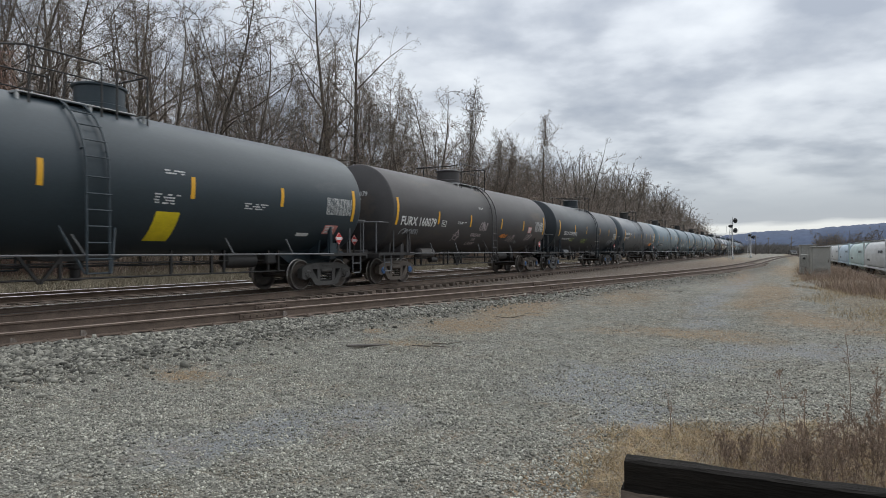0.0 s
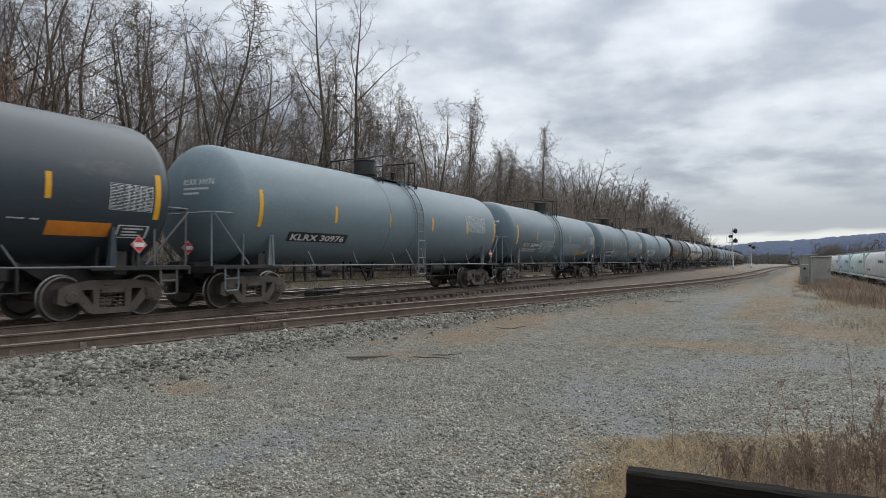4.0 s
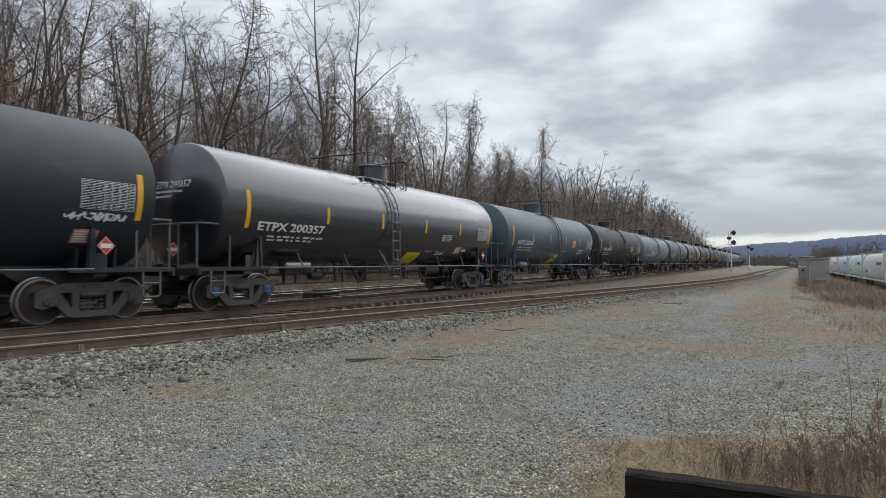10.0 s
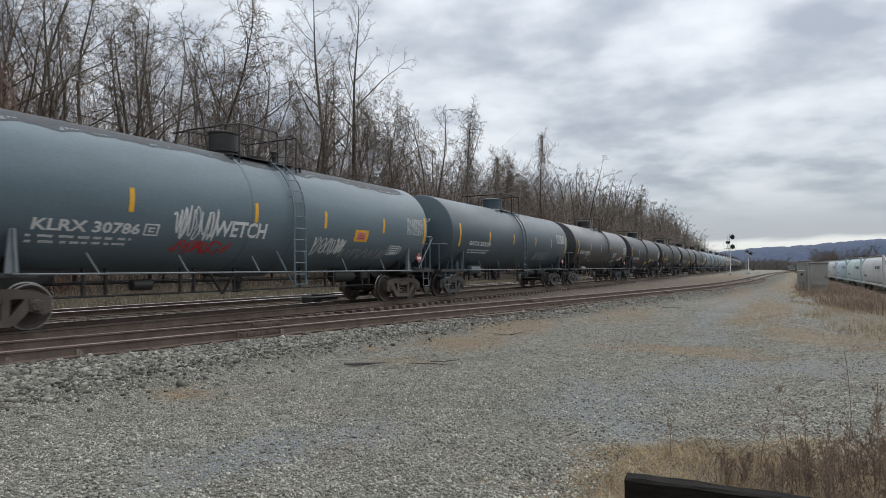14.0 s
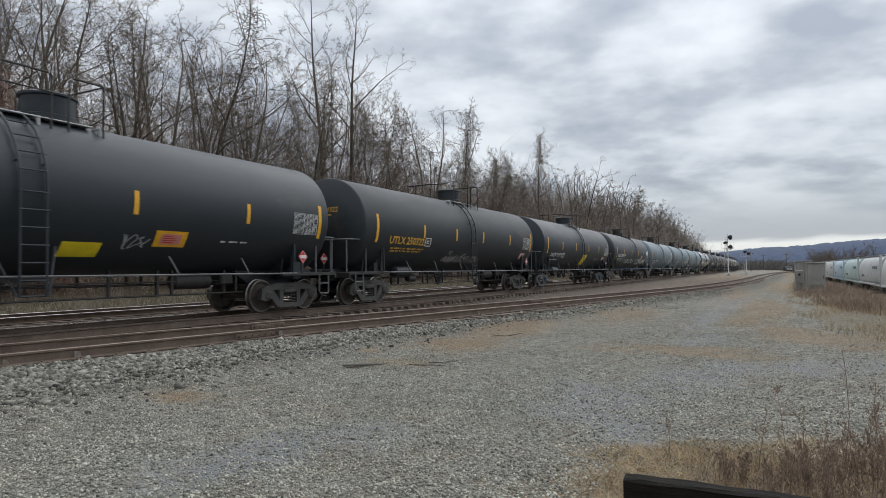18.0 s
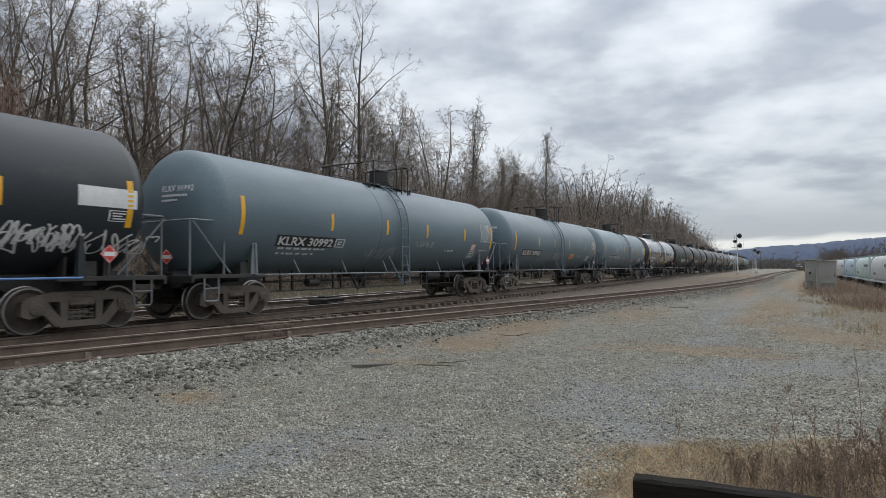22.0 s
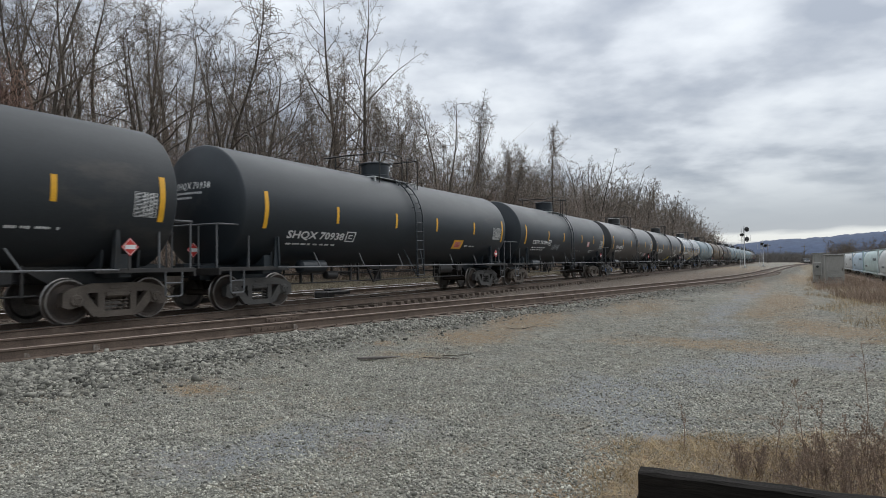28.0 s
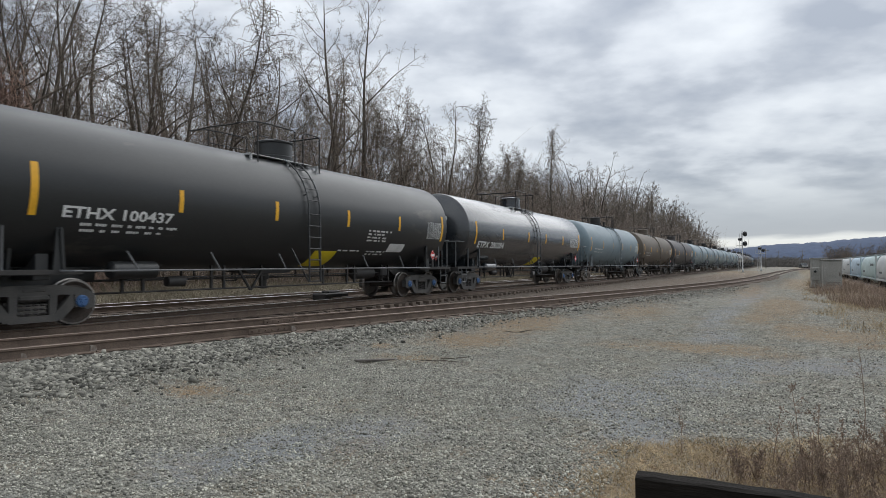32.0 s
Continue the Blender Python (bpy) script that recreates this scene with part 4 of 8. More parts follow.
def bend_x(y):
    y = np.asarray(y, float)
    return np.where(y > BEND_AT, (y - BEND_AT) ** 2 / (2 * BEND_R), 0.0)


# dead grass and dirt: middle, reach across and along, strength
TAN_SPOTS = [
    (-6.0, 15.1, 0.75, 2.1, 1.15), (-5.8, 11.5, 0.8, 1.1, 1.1), (-5.7, 13.2, 0.5, 1.8, 0.8), (-5.6, 8.8, 0.5, 0.45, 0.7),
    (-1.5, 13.0, 1.1, 0.75, 1.2), (-0.75, 12.5, 0.8, 0.4, 1.0), (-2.9, 12.6, 0.8, 0.5, 0.6), (0.9, 16.2, 1.1, 1.2, 1.1), (0.3, 17.6, 0.7, 1.3, 1.0),
    (1.7, 14.6, 0.7, 0.5, 0.95), (-0.3, 26.8, 0.8, 6.5, 1.1), (-0.8, 20.8, 0.6, 2.4, 0.95), (-6.65, 9.5, 0.22, 0.25, 1.1), (-6.48, 5.2, 0.5, 0.32, 1.0),
    (-4.4, 21.0, 1.0, 3.0, 0.6), (1.0, 55.0, 1.3, 14.0, 0.95), (-1.8, 38.0, 0.8, 8.0, 0.6), (-6.5, 90.0, 3.2, 28.0, 1.0), (-8.0, 55.0, 2.0, 18.0, 0.9), (-9.0, 130.0, 4.0, 20.0, 1.0)]


def tan_at(x, y):
    return np.max([k * np.exp(-(((x - a) / p) ** 2 + ((y - b) / q) ** 2)) for a, b, p, q, k in TAN_SPOTS], axis=0)


def ground_mesh():
    xs = np.unique(np.concatenate([np.linspace(-3000, -140, 24), np.linspace(-140, -40, 40), np.linspace(-40, -22, 50), np.linspace(-22, -10, 50), np.linspace(-10, 5, 120), np.linspace(5, 8, 12), np.linspace(8, 40, 60), np.linspace(40, 200, 30), np.linspace(200, 3000, 24)]))
    ys = np.unique(np.concatenate([np.linspace(-400, -20, 24), np.linspace(-20, 1, 40), np.linspace(1, 22, 150), np.linspace(22, 90, 150), np.linspace(90, 320, 70), np.linspace(320, 3600, 50)]))
    X, Y = np.meshgrid(xs, ys)
    Z = ground_z(X + bend_x(Y) * (Y < 900), Y)
    v = np.stack([X, Y, Z], -1).reshape(-1, 3)
    n, m = len(xs), len(ys)
    i = (np.arange(m - 1)[:, None] * n + np.arange(n - 1)[None]).reshape(-1)
    me = big_mesh("ground", v, np.stack([i, i + 1, i + n + 1, i + n], -1), M_GROUND, True)

    def spots(rows):
        a = np.zeros(X.shape)
        for x, y, rx, ry, k in rows:
            a = np.maximum(a, k * np.exp(-(((X - x) / rx) ** 2 + ((Y - y) / ry) ** 2)))
        return a.ravel()

    # dead grass and dirt, then fines ground down by wheels
    tan = spots(TAN_SPOTS)
    near = np.clip(np.minimum((X + 1.75) * 2.2, (5.9 + 0.5 * (X + 1.3) - Y) * 2.0), 0, 1) * (1 - ramp01(Y, 7.5, 9.5)) * ramp01(Y, 1.6, 3.8)
    tan = np.maximum(tan, near.ravel())
    fines = spots([(-1.9, 7.5, 0.9, 1.4, 1), (-1.2, 9.7, 0.8, 1.4, 1), (-0.5, 11.2, 0.7, 0.8, .9), (0.7, 11.6, 0.9, 0.9, 1), (1.5, 12.3, 0.6, 0.8, .8), (-4.1, 3.4, 0.6, 0.6, .8), (-4.0, 4.2, 0.5, 0.7, .8), (-3.5, 4.8, 0.5, 0.8, .8), (-1.35, 6.2, 0.6, 0.8, .8), (-1.4, 15.6, 0.6, 2.2, .8), (-1.9, 22.0, 0.6, 6.0, .8), (-1.7, 34.0, 0.7, 10.0, .8)])
    off = X - siding_x(Y) - 1.0
    shoulder = (ramp01(off, -0.1, 0.15) * (1 - ramp01(off, 0.9 + 0.8 * np.clip(1 - Y / 10, 0, 1), 2.3 + 0.9 * np.clip(1 - Y / 10, 0, 1)))).ravel()
    sx = siding_x(Y) + 0.95
    bed = np.clip((sx - X) / 0.5, 0, 1) * np.clip((X + bend_x(Y) + 21.4) / 0.6, 0, 1) * (1 - 0.75 * ramp01(Y, 60, 130) * (X > -12))
    bed = bed.ravel()
    for name, val in (("tan", tan), ("fines", fines), ("bed", bed), ("shoulder", shoulder)):
        at = me.attributes.new(name, "FLOAT", "POINT")
        at.data.foreach_set("value", val.astype(np.float32))
    return me


def ground_material():
    """Crushed grey gravel with tan dead-grass patches, fines and ruts; leaf litter under the trees."""
    m = bpy.data.materials.new("crushed_gravel")
    m.use_nodes = True
    nt = m.node_tree
    p = nt.nodes["Principled BSDF"]
    N = nt.nodes.new
    co = N("ShaderNodeTexCoord")
    obj = co.outputs["Object"]
    sep = N("ShaderNodeSeparateXYZ")
    link(nt, obj, sep.inputs[0])

    def mapped(scale, rot=0):
        n = N("ShaderNodeMapping")
        n.inputs["Scale"].default_value = scale
        n.inputs["Rotation"].default_value = (0, 0, radians(rot))
        link(nt, obj, n.inputs[0])
        return n.outputs[0]

    def noise_tex(s, d=5, r=0.6, vec=None, w=0.0):
        n = N("ShaderNodeTexNoise")
        n.inputs["Scale"].default_value, n.inputs["Detail"].default_value, n.inputs["Roughness"].default_value = s, d, r
        n.inputs["Distortion"].default_value = w
        link(nt, vec or obj, n.inputs["Vector"])
        return n.outputs[0]

    def rng(v, lo, hi, a=0.0, b=1.0):
        n = N("ShaderNodeMapRange")
        for k, q in enumerate((lo, hi, a, b)):
            n.inputs[k + 1].default_value = q
        link(nt, v, n.inputs[0])
        return n.outputs[0]

    def mul(a, b, op="MULTIPLY"):
        n = N("ShaderNodeMath")
        n.operation = op
        for k, q in enumerate((a, b)):
            if isinstance(q, (int, float)):
                n.inputs[k].default_value = q
            else:
                link(nt, q, n.inputs[k])
        return n.outputs[0]

    def mix(fac, a, b, kind="MIX"):
        n = N("ShaderNodeMix")
        n.data_type, n.blend_type = "RGBA", kind
        for k, q in ((0, fac), (6, a), (7, b)):
            if isinstance(q, (int, float)):
                n.inputs[k].default_value = q
            elif isinstance(q, tuple):
                n.inputs[k].default_value = (*q, 1)
            else:
                link(nt, q, n.inputs[k])
        return n.outputs[2]

    def cells(scale):
        n = N("ShaderNodeTexVoronoi")
        n.inputs["Scale"].default_value = scale
        w = N("ShaderNodeTexNoise")
        w.inputs["Scale"].default_value, w.inputs["Detail"].default_value = scale * 0.35, 3
        link(nt, obj, w.inputs["Vector"])
        o = N("ShaderNodeVectorMath")
        o.operation = "MULTIPLY_ADD"
        o.inputs[1].default_value = (1.6 / scale,) * 3
        link(nt, w.outputs["Color"], o.inputs[0]), link(nt, obj, o.inputs[2])
        link(nt, o.outputs[0], n.inputs["Vector"])
        c = N("ShaderNodeSeparateColor")
        link(nt, n.outputs["Color"], c.inputs[0])
        return n.outputs["Distance"], c.outputs[0], c.outputs[1]

    def attr(name):
        n = N("ShaderNodeAttribute")
        n.attribute_name = name
        return n.outputs["Fac"]

    def streaked(long, short, turn):
        n = N("ShaderNodeMapping")
        n.vector_type = "TEXTURE"
        n.inputs["Scale"].default_value = (long, short, 1)
        n.inputs["Rotation"].default_value = (0, 0, radians(turn))
        link(nt, obj, n.inputs[0])
        return n.outputs[0]

    d1, shade, hue = cells(34)
    d2, shade2, _ = cells(80)
    d3, shade3, _ = cells(13)
    col = mix(rng(shade, 0.1, 0.9), (0.09, 0.09, 0.079), (0.51, 0.498, 0.425))
    col = mix(mul(rng(hue, 0.75, 1.0), 0.5), col, (0.27, 0.22, 0.165))
    col = mix(0.42, col, mix(shade2, (0.085, 0.085, 0.073), (0.50, 0.488, 0.42)))
    col = mix(0.34, col, mix(rng(shade3, 0.15, 0.85), (0.075, 0.075, 0.067), (0.50, 0.488, 0.42)))
    col = mix(mul(rng(noise_tex(55, 4, 0.75), 0.5, 0.72), 0.6), col, (0.06, 0.058, 0.054))
    # brownish and greenish dust lying between the stones
    col = mix(mul(rng(noise_tex(0.8, 7, 0.7), 0.42, 0.68), 0.42), col, (0.245, 0.222, 0.172))
    col = mix(mul(rng(noise_tex(0.5, 6, 0.65, mapped((1, 1, 1), 40)), 0.48, 0.66), 0.35), col, (0.195, 0.198, 0.152))
    # dark damp streaks left by wheels
    col = mix(mul(rng(noise_tex(3.0, 7, 0.7, streaked(4.0, 0.9, 62)), 0.50, 0.66), 0.50), col, (0.105, 0.105, 0.095))
    col = mix(mul(rng(noise_tex(11.0, 5, 0.7, streaked(3.0, 0.8, 30)), 0.54, 0.66), 0.45), col, (0.09, 0.088, 0.08))
    grain = noise_tex(45, 4, 0.7)
    worn = mix(rng(grain, 0.3, 0.7), (0.16, 0.169, 0.177), (0.385, 0.402, 0.415))
    col = mix(mul(rng(mul(mul(attr("fines"), 0.55), noise_tex(1.3, 8, 0.72), "ADD"), 0.62, 0.90), 0.68), col, worn)
    # dark soil under the ballast, the shade of its gaps put into the colour
    col = mix(mul(attr("shoulder"), 0.72), col, mix(rng(grain, 0.35, 0.65), (0.045, 0.042, 0.036), (0.16, 0.155, 0.135)))
    dead = mix(rng(noise_tex(34, 6, 0.8), 0.36, 0.64), (0.10, 0.068, 0.040), (0.46, 0.325, 0.19))
    speck = rng(noise_tex(9, 8, 0.85), 0.36, 0.58)
    blotch = mul(mul(attr("tan"), 0.42), mul(noise_tex(1.9, 9, 0.75, None, 0.6), 0.95), "ADD")
    col = mix(mul(mul(rng(blotch, 0.48, 0.74), 1.0), speck), col, dead)
    col = mix(mul(mul(rng(noise_tex(0.45, 8, 0.75, mapped((1.0, 0.4, 1), 12), 0.5), 0.54, 0.66), 0.40), speck), col, dead)
    # leaf litter and dead grass behind the tracks and beyond the yard
    litter = mix(noise_tex(2.2, 7, 0.7), (0.085, 0.066, 0.046), (0.19, 0.145, 0.09))
    col = mix(rng(mul(mul(sep.outputs[0], -1.0), noise_tex(1.5, 4), "ADD"), 21.2, 22.4), col, litter)
    yard = mul(rng(mul(sep.outputs[0], mul(noise_tex(0.9, 6, 0.7), 3.0), "ADD"), 2.6, 3.4), rng(sep.outputs[1], 12.0, 18.0))
    col = mix(mul(yard, rng(noise_tex(5.0, 8, 0.8), 0.30, 0.62)), col, mix(rng(noise_tex(2.6, 8, 0.75), 0.3, 0.7), (0.11, 0.085, 0.052), (0.33, 0.25, 0.15)))
    # dirty bed between the rails
    bed = attr("bed")
    col = mix(mul(bed, 0.88), col, mix(rng(noise_tex(9.0, 7, 0.75), 0.3, 0.7), (0.06, 0.047, 0.038), (0.235, 0.185, 0.145)))
    far = rng(sep.outputs[1], 250.0, 420.0)
    col = mix(far, col, mix(noise_tex(0.05, 6, 0.7), (0.11, 0.095, 0.07), (0.19, 0.165, 0.12)))
    link(nt, col, p.inputs["Base Color"])
    p.inputs["Roughness"].default_value = 0.9
    p.inputs["Specular IOR Level"].default_value = 0.25
    hgt = mul(mul(rng(d1, 0.0, 0.6, 1.0, 0.0), 0.8), mul(rng(d2, 0.0, 0.6, 1.0, 0.0), 0.35), "ADD")
    bp = N("ShaderNodeBump")
    bp.inputs["Strength"].default_value, bp.inputs["Distance"].default_value = 1.0, 0.04
    link(nt, hgt, bp.inputs["Height"])
    link(nt, bp.outputs[0], p.inputs["Normal"])
    return m


M_GROUND = ground_material()
tagged(new("ground", ground_mesh()), "grey crushed gravel yard with tan dead grass patches", "ground", kind="structure")


# ---------------------------------------------------------------- stones
M_STONE = material("ballast_stone", (0.125, 0.120, 0.101), (0.275, 0.266, 0.224), 0.85, 6.0, 70.0, 0.3)
M_GRIT = material("loose_grey_grit", (0.225, 0.218, 0.184), (0.40, 0.388, 0.328), 0.85, 6.0, 70.0, 0.3)


def island_tint(m, lo, hi):
    """Each loose piece of a joined mesh takes its own shade."""
    nt = m.node_tree
    p = nt.nodes["Principled BSDF"]
    was = p.inputs["Base Color"].links[0].from_socket
    g, r, h = nt.nodes.new("ShaderNodeNewGeometry"), nt.nodes.new("ShaderNodeMapRange"), nt.nodes.new("ShaderNodeHueSaturation")
    r.inputs[3].default_value, r.inputs[4].default_value = lo, hi
    link(nt, g.outputs["Random Per Island"], r.inputs[0])
    link(nt, was, h.inputs["Color"]), link(nt, r.outputs[0], h.inputs["Value"]), link(nt, h.outputs[0], p.inputs["Base Color"])
    return m


island_tint(M_STONE, 0.30, 1.5)
island_tint(M_GRIT, 0.38, 1.55)


def scatter_stones(name, xs, ys, size, mat, label, seed, sink=0.3):
    """Broken stones, each a rough eight-cornered lump, joined into one mesh."""
    rng = np.random.default_rng(seed)
    n = len(xs)
    # a broken block: eight knocked-about corners, flatter than it is wide
    base = np.array([(x, y, z) for x in (-1, 1) for y in (-1, 1) for z in (-1, 1)], float) * np.array([0.85, 0.68, 0.5])
    quad = np.array([(0, 1, 3, 2), (4, 6, 7, 5), (0, 4, 5, 1), (2, 3, 7, 6), (0, 2, 6, 4), (1, 5, 7, 3)])
    q = rng.normal(size=(n, 4))
    q /= np.linalg.norm(q, axis=1, keepdims=True)
    w, x, y, z = q.T
    R = np.stack([1 - 2 * (y * y + z * z), 2 * (x * y - z * w), 2 * (x * z + y * w), 2 * (x * y + z * w), 1 - 2 * (x * x + z * z), 2 * (y * z - x * w), 2 * (x * z - y * w), 2 * (y * z + x * w), 1 - 2 * (x * x + y * y)], -1).reshape(n, 3, 3)
    s = size * rng.lognormal(0, 0.28, n)
    v = base[None] * rng.uniform(0.55, 1.3, (n, 8, 3)) + rng.normal(0, 0.12, (n, 8, 3))
    v = np.einsum("nij,nkj->nki", R, v) * s[:, None, None]
    v[:, :, 2] *= 0.8
    v += np.stack([xs, ys, ground_z(xs, ys) + s * (0.55 - sink)], -1)[:, None]
    f = (np.arange(n) * 8)[:, None, None] + quad[None]
    return tagged(new(name, big_mesh(name, v.reshape(-1, 3), f.reshape(-1, 4), mat)), label, "gravel", kind="stuff")


def stones():
    rng = np.random.default_rng(11)

    def wedge(n, lo, knee, hi, fall):
        """Even cover out to the knee, thinning beyond it."""
        r = np.linspace(lo, hi, 4000)
        w = np.cumsum(r * np.minimum(1, (knee / r) ** fall))
        r = np.interp(rng.random(n), w / w[-1], r)
        a = radians(-10) + radians(77) * rng.random(n)
        return -r * np.sin(a), r * np.cos(a)

    # ballast shoulder beside the siding, thinning out into the yard
    x, y = wedge(210000, 4.0, 9.0, 42.0, 2.6)
    off = x - siding_x(y) - 1.0
    reach = 1.35 + 0.8 * np.clip(1 - y / 10, 0, 1)
    keep = (off > 0.12) & (rng.random(len(x)) < np.exp(-np.maximum(off / reach - 0.7, 0) * 5.5) * (1 - 0.85 * np.clip(tan_at(x, y), 0, 1)))
    scatter_stones("ballast", x[keep][:40000], y[keep][:40000], 0.028, M_STONE, "pale grey crushed stone ballast beside the rails", 1, 0.25)
    x, y = wedge(210000, 3.0, 7.5, 26.0, 2.4)
    worn = np.max([np.exp(-(((x - a) / p) ** 2 + ((y - b) / q) ** 2)) for a, b, p, q in ((-1.9, 7.5, 0.9, 1.4), (-1.2, 9.7, 0.8, 1.4), (-0.5, 11.2, 0.7, 0.8), (0.7, 11.6, 0.9, 0.9), (-4.1, 3.4, 0.6, 0.6), (-4.0, 4.2, 0.5, 0.7), (-3.5, 4.8, 0.5, 0.8), (-1.35, 6.2, 0.6, 0.8))], axis=0)
    patchy = 0.72 + 0.28 * np.sin(1.3 * x + 0.7 * y) * np.sin(0.9 * y - 1.9 * x + 1)
    keep = (x > siding_x(y) + 1.4) & (rng.random(len(x)) < patchy * (1 - 0.45 * np.clip(worn, 0, 1)) * (1 - 0.9 * np.clip(tan_at(x, y), 0, 1))) & ((y > 6) | (x < -1.2))
    scatter_stones("loose_stones", x[keep], y[keep], 0.0092, M_GRIT, "small loose grey stones on the yard", 2, 0.2)
    n = 9000
    y = -2 + 60 * rng.random(n) ** 1.4
    x = np.where(rng.random(n) < 0.5, -20.6 + 9.0 * rng.random(n), -16.4 + 1.8 * rng.random(n))
    scatter_stones("bed_stones", x, y, 0.032, M_BEDSTONE, "brown stained stones between the tracks", 3)


M_BEDSTONE = island_tint(material("stained_bed_stone", (0.10, 0.078, 0.06), (0.19, 0.155, 0.125), 0.9, 5.0, 60.0, 0.3), 0.6, 1.4)


# ---------------------------------------------------------------- tracks
M_ENDPLATE = material("pale_end_plate", (0.14, 0.115, 0.095), (0.27, 0.235, 0.205), 0.8, 14.0, 60.0, 0.2, stain=(0.13, 0.09, 0.065), stain_scale=9.0, stain_at=0.5)


def rail_run(name, parent, pts, top, mats):
    """A rail with foot, web and head swept along a line of points."""
    prof = [(-0.075, -0.185), (0.075, -0.185), (0.075, -0.170), (0.012, -0.150), (0.012, -0.045), (0.037, -0.032), (0.037, -0.006), (0.028, 0.0), (-0.028, 0.0), (-0.037, -0.006), (-0.037, -0.032), (-0.012, -0.045), (-0.012, -0.150), (-0.075, -0.170)]
    n = len(prof)
    v, f, k = [], [], []
    for i, p in enumerate(pts):
        a, b = Vector(pts[max(i - 1, 0)]), Vector(pts[min(i + 1, len(pts) - 1)])
        d = (b - a).normalized()
        side = Vector((d.y, -d.x, 0))
        v += [Vector(p) + side * x + Vector((0, 0, z + top)) for x, z in prof]
    for i in range(len(pts) - 1):
        for j in range(n):
            f.append((i * n + j, i * n + (j + 1) % n, (i + 1) * n + (j + 1) % n, (i + 1) * n + j))
            k.append(1 if j in (6, 7, 8) else 0)
    s = Shape()
    s.add(v, f)
    s.k = k
    s.add(v[:n], [tuple(range(n))]), s.add(v[-n:], [tuple(range(n))])
    return part(name, s, mats, parent)


def track(name, label, centre, ys, head, ties, top=0.0, detail=False):
    t = tagged(new(name), label, "railway track", kind="structure")
    for side in (-1, 1):
        pts = []
        for y in ys:
            x, x2 = centre(y), centre(y + 0.5)
            d = Vector((x2 - x, 0.5, 0)).normalized()
            pts.append((x + side * 0.7525 * d.y, y - side * 0.7525 * d.x, 0))
        rail_run("rail", t, pts, top, [M_RAILSIDE, head])
    s = Shape()
    s.box((-1.3, -0.115, -0.36), (1.3, 0.115, -0.188), bevel=0.012)
    me = s.mesh("tie", M_TIE)
    r = random.Random(len(name))
    plate, cap = Shape(), Shape()
    plate.box((-0.17, -0.095, -0.19), (0.17, 0.095, -0.172), bevel=0.006)
    for dx in (-0.105, 0.105):
        plate.box((dx - 0.022, -0.05, -0.172), (dx + 0.022, -0.015, -0.148), bevel=0.006)
    cap.box((0.766, -0.055, -0.168), (0.798, 0.055, -0.06), bevel=0.006)
    plate_me, cap_me = plate.mesh("tie_plate", M_RAILSIDE), cap.mesh("rail_clip", M_ENDPLATE)
    for y in ties:
        x, x2 = centre(y), centre(y + 0.5)
        tie = part("tie", None, None, t, mesh=me, at=pose(x + r.uniform(-.04, .04), y, top + r.uniform(-0.012, 0.012), 0, 0, -math.degrees(math.atan2(x2 - x, 0.5)) + r.uniform(-1, 1)))
        if detail and 0 < y < 32:
            for dx in (-0.7525, 0.7525):
                part("tie_plate", None, None, tie, mesh=plate_me, at=pose(dx, 0, 0))
            if r.random() < (0.6 if y < 7.4 else 0.12):
                part("rail_clip", None, None, tie, "pale clip against the rail", mesh=cap_me, at=pose(0, r.uniform(-0.1, 0.1), -0.012) @ Matrix.Diagonal((1, r.uniform(0.5, 1.0), 1, 1)))
    if detail:
        for side in (-1, 1):
            for y in ((8.95, 20.8, 32.6) if side > 0 else (10.55, 22.4)):
                x, x2 = centre(y), centre(y + 0.5)
                bar = Shape()
                for w in (-0.030, 0.030):
                    bar.box((w - 0.014, -0.46, -0.150), (w + 0.014, 0.46, -0.045), bevel=0.008)
                    for k in range(6):
                        bar.rod((w + 0.014 * (1 if w > 0 else -1), -0.375 + 0.15 * k, -0.098), (w + 0.05 * (1 if w > 0 else -1), -0.375 + 0.15 * k, -0.098), 0.019, 6)
                part("joint_bar", bar, M_RAILSIDE, t, at=pose(x + side * 0.7525, y, top, 0, 0, -math.degrees(math.atan2(x2 - x, 0.5))))
    return t


def hopper_x(y):
    return 11.5


def tracks():
    main = lambda y: TRACK_X - float(bend_x(y))
    second = lambda y: TRACK_X - 4.95 - float(bend_x(y))
    side = lambda y: float(siding_x(y))
    far = [-60, 0, 40, 100, 200] + list(range(220, 700, 20))
    near = [0.53 * k - 6 for k in range(130)]
    track("track_main", "main line track with bright worn rails under the train", main, far, M_RAILSHINE, near)
    track("track_second", "second main track with bright rails", second, far, M_RAILSHINE, [0.53 * k + 2 for k in range(90)])
    track("track_siding", "rusty brown siding track curving away over the gravel", side, list(np.arange(-12, 200, 1.5)), M_RAILTOP, [0.53 * k - 2 for k in range(150)], 0.0, True)
    track("track_yard", "yard track in front of the parked hopper cars", lambda y: 8.05, [30, 60, 120, 400], M_RAILTOP, [0.6 * k + 40 for k in range(80)], -1.5)
    track("track_hopper", "yard track under the parked hopper cars", hopper_x, [40, 60, 120, 500], M_RAILTOP, [], -1.95)


tracks()
stones()


